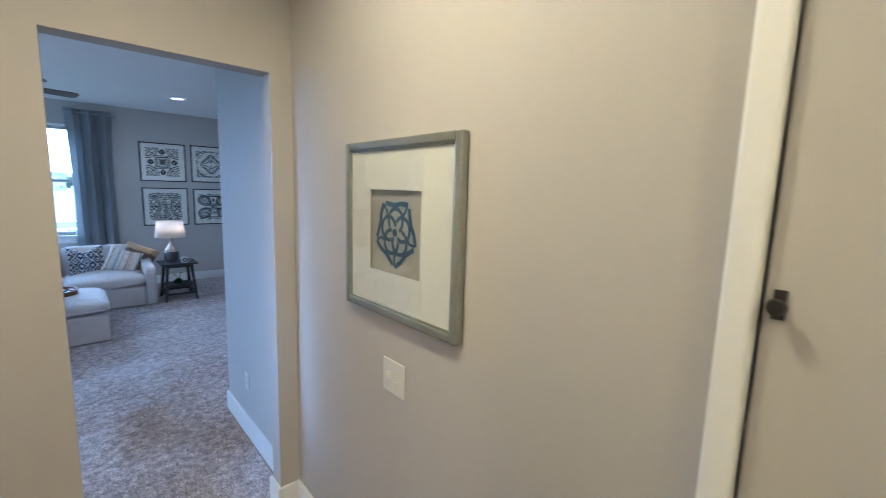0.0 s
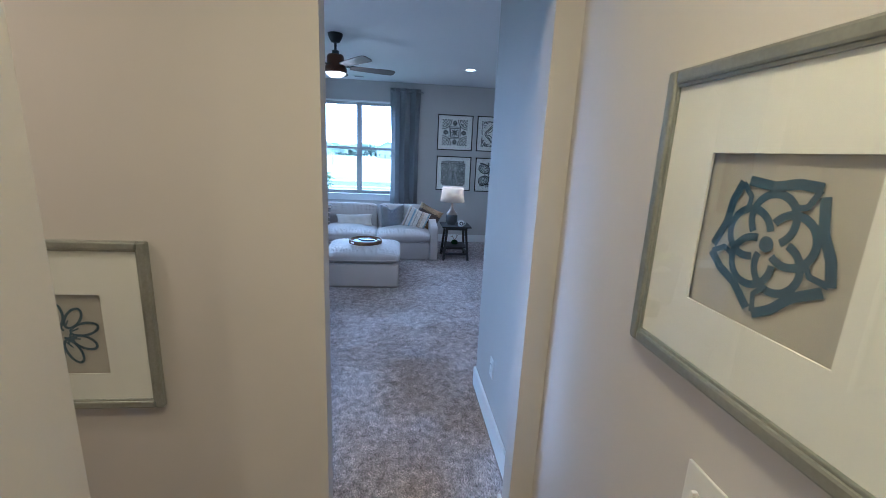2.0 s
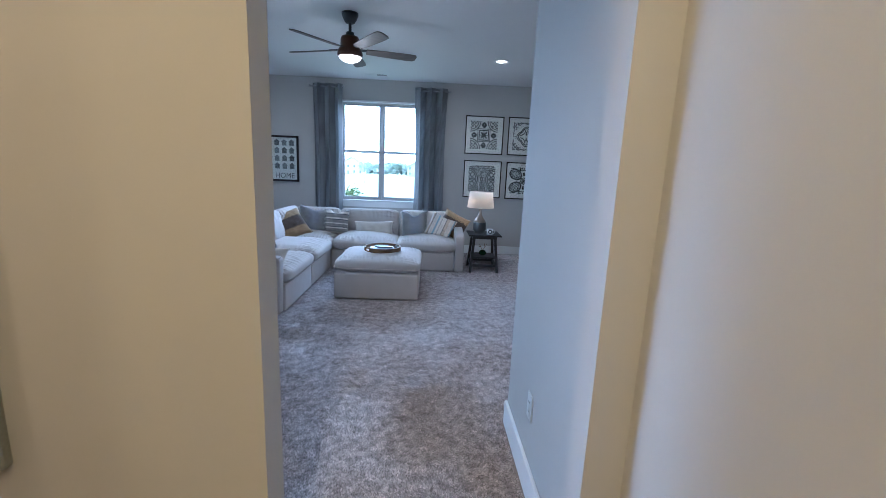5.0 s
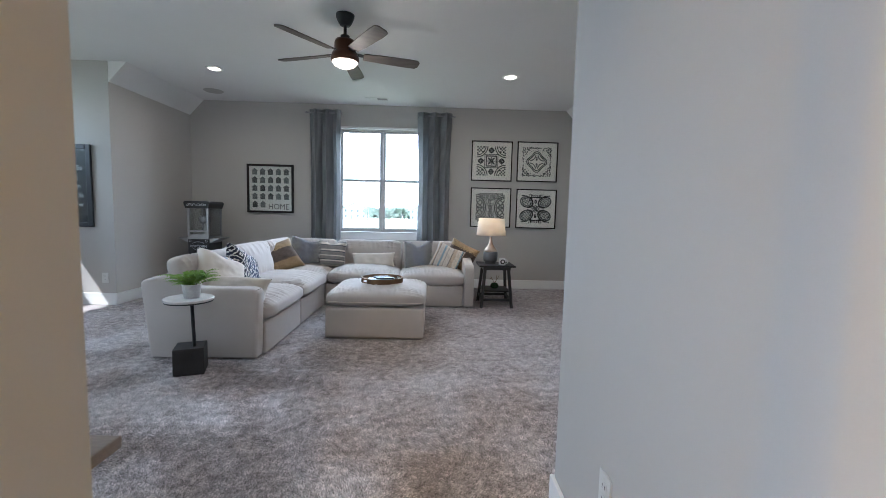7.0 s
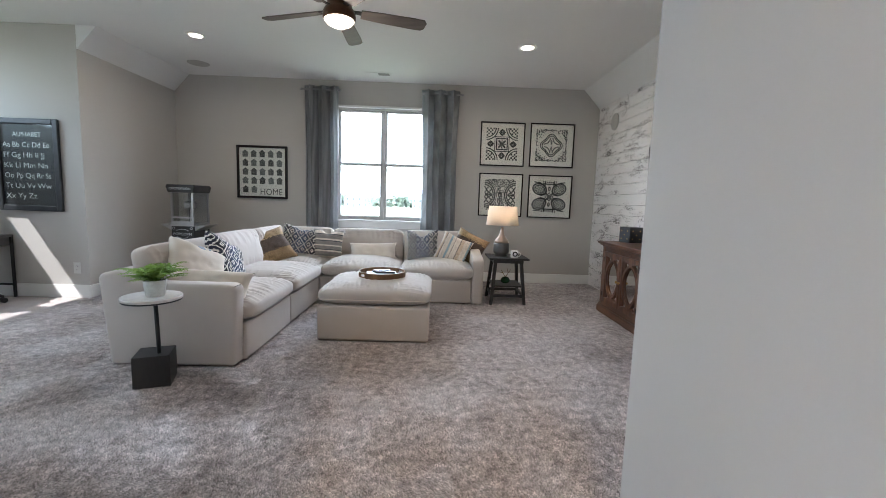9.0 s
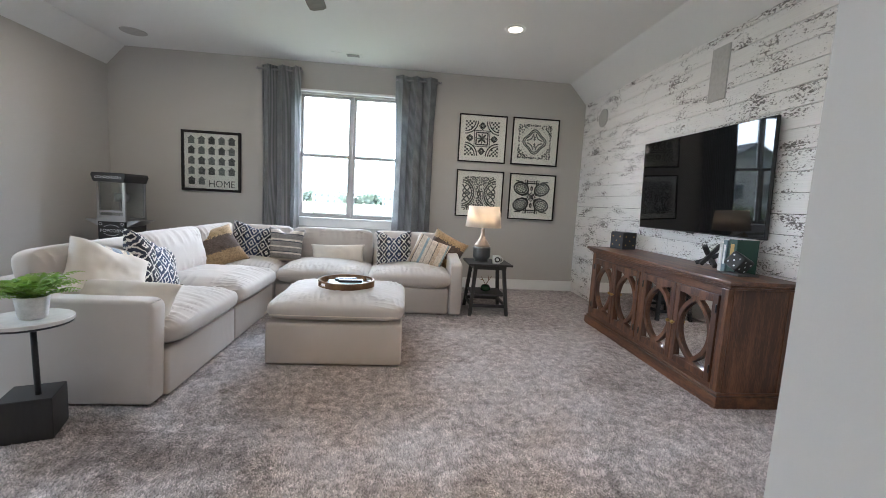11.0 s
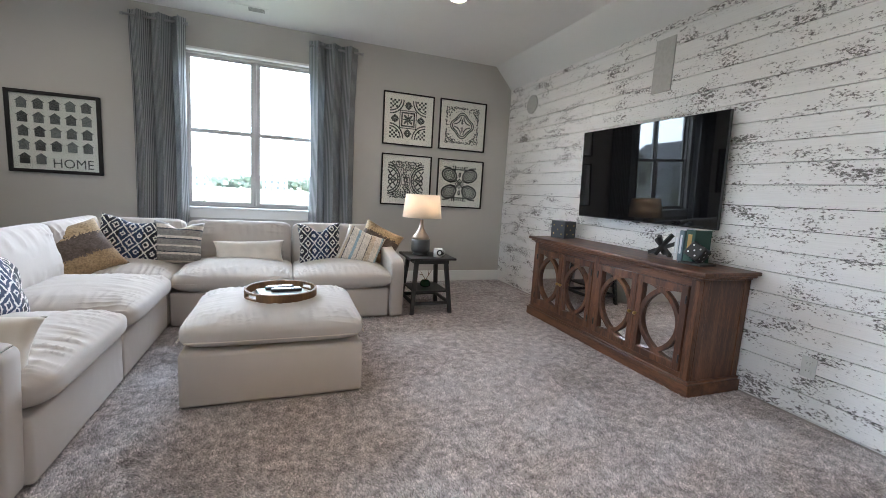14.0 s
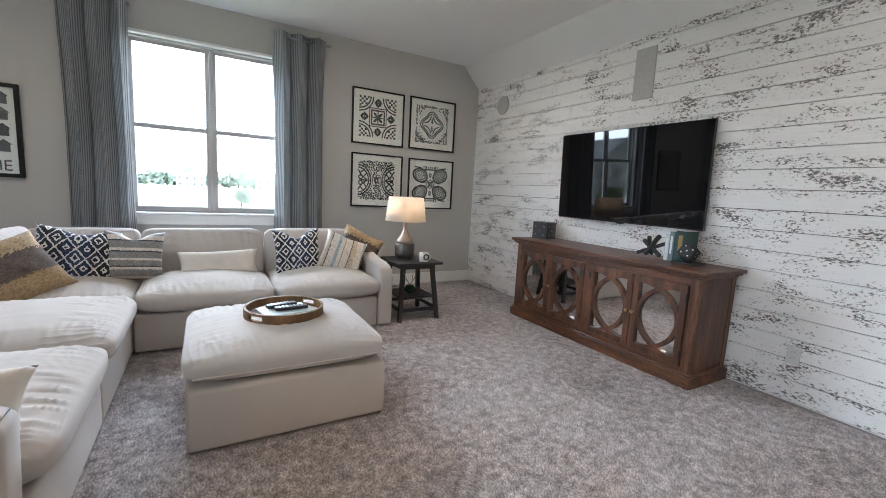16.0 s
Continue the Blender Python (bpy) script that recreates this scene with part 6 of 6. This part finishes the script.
# ---- outdoors ----
# lawn, siding, roof and pane colours are lightened to paint in haze and glare
LAWN = material("mown_grass", (0.17, 0.21, 0.10), 0.9, second=(0.24, 0.26, 0.16), scale=0.2, fine=6, amount=0.6, bump=0.3)
ASPHALT = material("grey_asphalt", (0.06, 0.06, 0.062), 0.9, second=(0.085, 0.085, 0.085), scale=0.8, fine=30, amount=0.5, bump=0.2)
SIDING = [material("pale_siding_%s" % n, c, 0.7, second=tuple(v * 0.85 for v in c), scale=0.6, fine=12, amount=0.4, bump=0.1, stretch=(0.2, 0.2, 6)) for n, c in (("white", (0.84, 0.84, 0.83)), ("grey", (0.62, 0.63, 0.64)), ("tan", (0.66, 0.64, 0.60)))]
ROOF = material("haze_paled_shingle", (0.30, 0.31, 0.33), 0.9, second=(0.36, 0.37, 0.38), scale=2, fine=20, amount=0.6, bump=0.3)
PANE = material("house_pane", (0.20, 0.23, 0.26), 0.1, bump=0)
BARKT = material("grey_tree_bark", (0.10, 0.08, 0.06), 0.9, second=(0.06, 0.05, 0.04), scale=8, fine=40, bump=0.6)
LEAF = material("summer_leaf", (0.13, 0.18, 0.05), 0.6, second=(0.20, 0.24, 0.08), scale=3, fine=20, amount=0.7, bump=0)
# distance haze is mixed into this leaf colour, far paler than real leaves
HAZY_LEAF = material("haze_tinted_foliage", (0.34, 0.40, 0.34), 0.9, second=(0.42, 0.46, 0.40), scale=0.05, fine=0.4, amount=0.6, bump=0)
GZ = -3.1
bm = B(); box(bm, -900, 900, -900, 900, GZ - 0.5, GZ)
structure("ground", bm, LAWN, "mown grass lawn reaching the horizon")
bm = B(); box(bm, -200, 200, 52, 60, GZ - 0.1, GZ + 0.02)
structure("road", bm, ASPHALT, "grey asphalt street beyond the lawn")
for y in (50.6, 60.4):
    bm = B(); box(bm, -200, 200, y, y + 1.2, GZ - 0.1, GZ + 0.13)
    structure("pavement", bm, TRIM, "pale concrete pavement along the street")


def house(x, y, w, dpt, h, k):
    t = thing("house", (x, y, GZ), "%s two-storey house with weathered grey shingle roof" % ("white", "grey", "tan")[k], "house", "houses across the street")
    bm = B(); box(bm, x - w / 2, x + w / 2, y, y + dpt, GZ, GZ + h)
    prism(bm, [(x - w / 2, GZ + h), (x + w / 2, GZ + h), (x, GZ + h + w * 0.28)], "y", y, y + dpt)
    wpart("wall", bm, SIDING[k], t)
    bm = B()
    for s in (-1, 1):
        prism(bm, [(x, GZ + h + w * 0.28 + 0.02), (x, GZ + h + w * 0.28 + 0.25), (x + s * (w / 2 + 0.5), GZ + h - 0.05), (x + s * (w / 2 + 0.5), GZ + h - 0.28)], "y", y - 0.4, y + dpt + 0.4)
    wpart("roof", bm, ROOF, t)
    for i in range(4):
        for fl in range(2):
            wx = x - w / 2 + w * (i + 0.5) / 4
            wz = GZ + 0.9 + fl * 2.9
            if fl == 0 and i == 1:
                bm = B(); box(bm, wx - 0.5, wx + 0.5, y - 0.06, y + 0.02, GZ, GZ + 2.1)
                wpart("door", bm, ROOF, t)
                continue
            bm = B(); box(bm, wx - 0.55, wx + 0.55, y - 0.06, y + 0.02, wz, wz + 1.5)
            f = wpart("window", bm, TRIM, t)
            bm = B(); box(bm, wx - 0.46, wx + 0.46, y - 0.075, y - 0.06, wz + 0.08, wz + 1.42)
            part("pane", bm, PANE, f)


for x, y, w, h, k in [(-150 + 36 * k, 230 + 5 * (k % 3), 12 + k % 2, 5.8, k % 3) for k in range(10)]:
    house(x, y, w, 9, h, k)


for x, y, w, h, k in ((-29, 37, 11, 5.8, 0), (-45, 38, 12, 5.8, 1), (-61, 36, 11, 5.6, 2)):
    house(x, y, w, 9, h, k)


def tree(x, y, h, seed, leaf):
    r = random.Random(seed)
    t = thing("tree", (x, y, GZ), "young leafy street tree with an open crown", "tree", "trees outside")
    bm = B(); tube(bm, (x, y, GZ), (x + 0.1, y, GZ + h * 0.55), 0.11, 0.05, 10)
    tips = []
    for k in range(9):
        a = k * 2.4
        p = Vector((x + 0.06, y, GZ + h * (0.3 + 0.03 * k)))
        q = p + Vector((math.cos(a), math.sin(a), 0.9)) * h * r.uniform(0.14, 0.24)
        tube(bm, p, q, 0.035, 0.012, 7)
        tips += [q, (p + q) / 2 + Vector((0, 0, 0.2))]
    wpart("trunk", bm, BARKT, t)
    verts, faces = [], []
    for q in tips:
        for _ in range(130):
            d = Vector((r.gauss(0, 1), r.gauss(0, 1), r.gauss(0, 0.8))) * h * 0.075
            c = q + d
            u = Vector((r.gauss(0, 1), r.gauss(0, 1), r.gauss(0, 1))).normalized() * 0.10
            v = u.cross(Vector((r.gauss(0, 1), r.gauss(0, 1), r.gauss(0, 1)))).normalized() * 0.06
            i = len(verts)
            verts += [tuple(c - u), tuple(c + v), tuple(c + u), tuple(c - v)]
            faces.append((i, i + 1, i + 2, i + 3))
    me = bpy.data.meshes.new("crown")
    me.from_pydata(verts, [], faces)
    me.materials.append(leaf)
    ob = new("crown", me)
    ob.parent = t
    ob.matrix_parent_inverse = t.matrix_basis.inverted()


for k, (x, y, h) in enumerate(((1.3, 19.0, 3.5), (-5.0, 26.0, 3.8), (9.0, 27.0, 4.2), (-14.0, 48, 4.0), (-30, 48, 4.5), (4.0, 64, 4.2), (18, 64, 4.0), (-18, 120, 8), (10, 126, 8), (38, 120, 8), (-50, 125, 8), (66, 122, 8), (-19, 27, 4.5), (-33, 31, 4))):
    tree(x, y, h, 40 + k, LEAF if y < 40 else HAZY_LEAF)
rw = random.Random(77)
verts, faces = [], []
for k in range(9000):
    x = rw.uniform(-220, 220)
    top = 7.0 + 5.0 * noise.noise(Vector((x * 0.03, 0, 3))) + 1.6 * noise.noise(Vector((x * 0.13, 0, 8)))
    c = Vector((x, 285 + rw.uniform(-8, 8), GZ + top * math.sqrt(rw.random())))
    u = Vector((rw.gauss(0, 1), rw.gauss(0, 1), rw.gauss(0, 1))).normalized() * 1.9
    v = u.cross(Vector((rw.gauss(0, 1), rw.gauss(0, 1), rw.gauss(0, 1)))).normalized() * 1.4
    i = len(verts)
    verts += [tuple(c - u), tuple(c + v), tuple(c + u), tuple(c - v)]
    faces.append((i, i + 1, i + 2, i + 3))
me = bpy.data.meshes.new("far_woods")
me.from_pydata(verts, [], faces)
me.materials.append(HAZY_LEAF)
tagged(new("far_woods", me), "distant belt of green woodland behind the houses", "woods", kind="stuff")
# emissive sheet in place of the sky, strong enough to light the room too
HAZE = bpy.data.materials.new("bright_hazy_sky")
HAZE.use_nodes = True
b = HAZE.node_tree.nodes["Principled BSDF"]
b.inputs["Base Color"].default_value = (0, 0, 0, 1)
b.inputs["Roughness"].default_value = 1.0
b.inputs["Emission Color"].default_value = (0.82, 0.91, 1.0, 1)
b.inputs["Emission Strength"].default_value = 11.0
bm = B()
arc = [(420 * math.sin(radians(a)), 420 * math.cos(radians(a))) for a in range(-75, 76, 5)]
vs = [[bm.verts.new((x, y, z)) for z in (GZ - 3, 240)] for x, y in arc]
for a, c in zip(vs, vs[1:]):
    bm.faces.new((a[0], a[1], c[1], c[0]))
structure("backdrop", bm, HAZE, "bright white hazy summer sky in the distance")
bpy.data.objects["backdrop"].visible_shadow = False

# ---- weathered boards on the side wall ----


def board_material():
    m = bpy.data.materials.new("whitewashed_boards")
    m.use_nodes = True
    nt = m.node_tree
    b = nt.nodes["Principled BSDF"]
    b.inputs["Roughness"].default_value = 0.65
    tc = nt.nodes.new("ShaderNodeTexCoord")
    info = nt.nodes.new("ShaderNodeObjectInfo")
    off = nt.nodes.new("ShaderNodeVectorMath")
    off.operation = "SCALE"
    off.inputs[0].default_value = (13.0, 41.0, 27.0)
    nt.links.new(info.outputs["Random"], off.inputs["Scale"])
    add = nt.nodes.new("ShaderNodeVectorMath")
    nt.links.new(tc.outputs["Object"], add.inputs[0])
    nt.links.new(off.outputs["Vector"], add.inputs[1])
    def noise_at(sy, sz, detail, rough=0.6):
        mp = nt.nodes.new("ShaderNodeMapping")
        mp.inputs["Scale"].default_value = (1, sy, sz)
        nt.links.new(add.outputs["Vector"], mp.inputs["Vector"])
        n = nt.nodes.new("ShaderNodeTexNoise")
        n.inputs["Scale"].default_value = 1.0
        n.inputs["Detail"].default_value = detail
        n.inputs["Roughness"].default_value = rough
        nt.links.new(mp.outputs["Vector"], n.inputs["Vector"])
        return n.outputs["Fac"]
    clump = noise_at(3.2, 10.0, 3)
    flake = noise_at(48, 92, 5, 0.66)
    streak = noise_at(4, 160, 3)
    level = math_node(nt, "ADD", math_node(nt, "MULTIPLY", clump, 1.0), math_node(nt, "MULTIPLY", flake, 1.25))
    def band(v, lo, hi):
        r = nt.nodes.new("ShaderNodeMapRange")
        r.interpolation_type = "SMOOTHSTEP"
        r.inputs["From Min"].default_value, r.inputs["From Max"].default_value = lo, hi
        nt.links.new(v, r.inputs["Value"])
        return r.outputs["Result"]
    worn = band(level, 1.205, 1.295)
    deep = band(level, 1.27, 1.37)
    def mix(f, a, c):
        n = nt.nodes.new("ShaderNodeMix")
        n.data_type = "RGBA"
        nt.links.new(f, n.inputs["Factor"])
        for s, v in (("A", a), ("B", c)):
            if isinstance(v, tuple):
                n.inputs[s].default_value = (*v, 1)
            else:
                nt.links.new(v, n.inputs[s])
        return n.outputs["Result"]
    white = mix(streak, (0.92, 0.905, 0.885), (0.76, 0.745, 0.73))
    grey = mix(worn, white, (0.43, 0.41, 0.395))
    out = mix(deep, grey, (0.15, 0.137, 0.13))
    nt.links.new(out, b.inputs["Base Color"])
    bp = nt.nodes.new("ShaderNodeBump")
    bp.inputs["Strength"].default_value = 0.5
    bp.inputs["Distance"].default_value = 0.002
    bp.invert = True
    nt.links.new(math_node(nt, "ADD", worn, math_node(nt, "MULTIPLY", streak, 0.6)), bp.inputs["Height"])
    nt.links.new(bp.outputs["Normal"], b.inputs["Normal"])
    return m


BOARD = board_material()
GROOVE = material("dark_board_gap", (0.05, 0.042, 0.038), 0.9, bump=0)
bpy.data.objects["wall_planks"].data.materials[0] = GROOVE
rnd = random.Random(11)
z = 0.0137 - 0.1257
while z < 2.46:
    y = 1.552
    cut = 1.552 + rnd.uniform(2.6, 5.5)
    while y < 6.362:
        y1 = min(cut, 6.364)
        if 6.364 - y1 < 0.4:
            y1 = 6.364
        z0, z1 = max(z, 0.004) + 0.0017, min(z + 0.1257, 2.455) - 0.0017
        if z1 - z0 > 0.004:
            bm = B()
            dx = rnd.uniform(0, 0.0015)
            e = 0.0016
            # chamfered board
            vs = [bm.verts.new(p) for p in ((2.926, y + 0.0006, z0), (2.926, y1 - 0.0006, z0), (2.926, y1 - 0.0006, z1), (2.926, y + 0.0006, z1),
                                            (2.903 + dx, y + 0.0006, z0), (2.903 + dx, y1 - 0.0006, z0), (2.903 + dx, y1 - 0.0006, z1), (2.903 + dx, y + 0.0006, z1),
                                            (2.901 + dx, y + 0.002, z0 + e), (2.901 + dx, y1 - 0.002, z0 + e), (2.901 + dx, y1 - 0.002, z1 - e), (2.901 + dx, y + 0.002, z1 - e))]
            for f in ((0, 1, 5, 4), (1, 2, 6, 5), (2, 3, 7, 6), (3, 0, 4, 7), (4, 5, 9, 8), (5, 6, 10, 9), (6, 7, 11, 10), (7, 4, 8, 11), (8, 9, 10, 11), (3, 2, 1, 0)):
                bm.faces.new([vs[i] for i in f])
            part("plank", bm, BOARD, wall_tv)
        y = y1
        cut = y1 + rnd.uniform(3.5, 5.0)
    z += 0.1257

# ---- carpet pile ----


def carpet_pile():
    """Short leaning tufts over the carpet; their lean drifts slowly, as brushed and trodden pile does."""
    rng = np.random.default_rng(3)
    step = 0.0066
    xs, ys = np.meshgrid(np.arange(-2.86, 2.88, step), np.arange(0.34, 6.34, step))
    xs, ys = xs.ravel(), ys.ravel()
    xs = xs + rng.uniform(-0.5, 0.5, xs.size) * step
    ys = ys + rng.uniform(-0.5, 0.5, ys.size) * step
    keep = ~((xs > 1.17) & (ys < 1.57)) & ~((xs < 0.37) & (ys < 0.45)) & ~((xs > 1.09) & (ys < 0.46)) & ~((xs < -2.0) & (ys < 2.0))
    keep &= ~((xs > -0.215) & (xs < 0.635) & (ys > 3.66) & (ys < 4.49))
    keep &= ~((xs > 2.46) & (ys > 3.13) & (ys < 4.88)) & ~((xs > -1.3) & (xs < -0.6) & (ys > 3.25) & (ys < 5.7)) & ~((xs > -0.5) & (xs < 1.1) & (ys > 5.0) & (ys < 5.8))
    xs, ys = xs[keep], ys[keep]
    n = xs.size

    def drift(seed, scale):
        g = np.random.default_rng(seed).normal(size=(64, 64))
        u, v = (xs + 3) * scale, (ys + 1) * scale
        i, j = np.floor(u).astype(int), np.floor(v).astype(int)
        a, b = u - i, v - j
        a, b = a * a * (3 - 2 * a), b * b * (3 - 2 * b)
        i, j = i % 63, j % 63
        return (g[j, i] * (1 - a) + g[j, i + 1] * a) * (1 - b) + (g[j + 1, i] * (1 - a) + g[j + 1, i + 1] * a) * b

    lean_x = 0.0030 * drift(1, 3.0) + 0.0020 * drift(2, 11.0) + rng.normal(0, 0.0009, n)
    lean_y = 0.0030 * drift(4, 2.4) + 0.0020 * drift(5, 10.0) + rng.normal(0, 0.0009, n)
    h = 0.0068 + 0.0018 * drift(6, 26.0) + rng.normal(0, 0.0014, n)
    h = np.clip(h, 0.004, 0.013)
    ang = rng.uniform(0, 2 * np.pi, n)
    v = np.zeros((n, 4, 3), dtype=np.float32)
    for k in range(3):
        a = ang + 2 * np.pi * k / 3
        v[:, k] = np.stack((xs + 0.0056 * np.cos(a), ys + 0.0056 * np.sin(a), np.zeros(n)), 1)
    v[:, 3] = np.stack((xs + lean_x, ys + lean_y, h), 1)
    sides = np.array([[0, 1, 3], [1, 2, 3], [2, 0, 3]])
    tri = (sides[None] + (np.arange(n) * 4)[:, None, None]).reshape(-1, 3)
    me = bpy.data.meshes.new("carpet_pile")
    me.vertices.add(n * 4)
    me.vertices.foreach_set("co", v.ravel())
    me.loops.add(tri.size)
    me.loops.foreach_set("vertex_index", tri.ravel().astype(np.int32))
    me.polygons.add(len(tri))
    me.polygons.foreach_set("loop_start", (np.arange(len(tri)) * 3).astype(np.int32))
    me.update(calc_edges=True)
    me.materials.append(PILE)
    return tagged(new("carpet_pile", me), "taupe cut-pile carpet tufts with brushed tracks", "carpet", kind="stuff")


PILE = material("taupe_yarn", (0.67, 0.605, 0.59), 0.95, second=(0.29, 0.25, 0.242), scale=20.0, fine=110, amount=0.6, bump=0, spec=0.1, sheen=0.4)
nt = PILE.node_tree
geo = nt.nodes.new("ShaderNodeNewGeometry")
tone = nt.nodes.new("ShaderNodeMapRange")
tone.inputs["To Min"].default_value, tone.inputs["To Max"].default_value = 0.55, 1.45
nt.links.new(geo.outputs["Random Per Island"], tone.inputs["Value"])
hs = nt.nodes.new("ShaderNodeHueSaturation")
nt.links.new(tone.outputs["Result"], hs.inputs["Value"])
nt.links.new(nt.nodes["Principled BSDF"].inputs["Base Color"].links[0].from_socket, hs.inputs["Color"])
nt.links.new(hs.outputs["Color"], nt.nodes["Principled BSDF"].inputs["Base Color"])
carpet_pile()
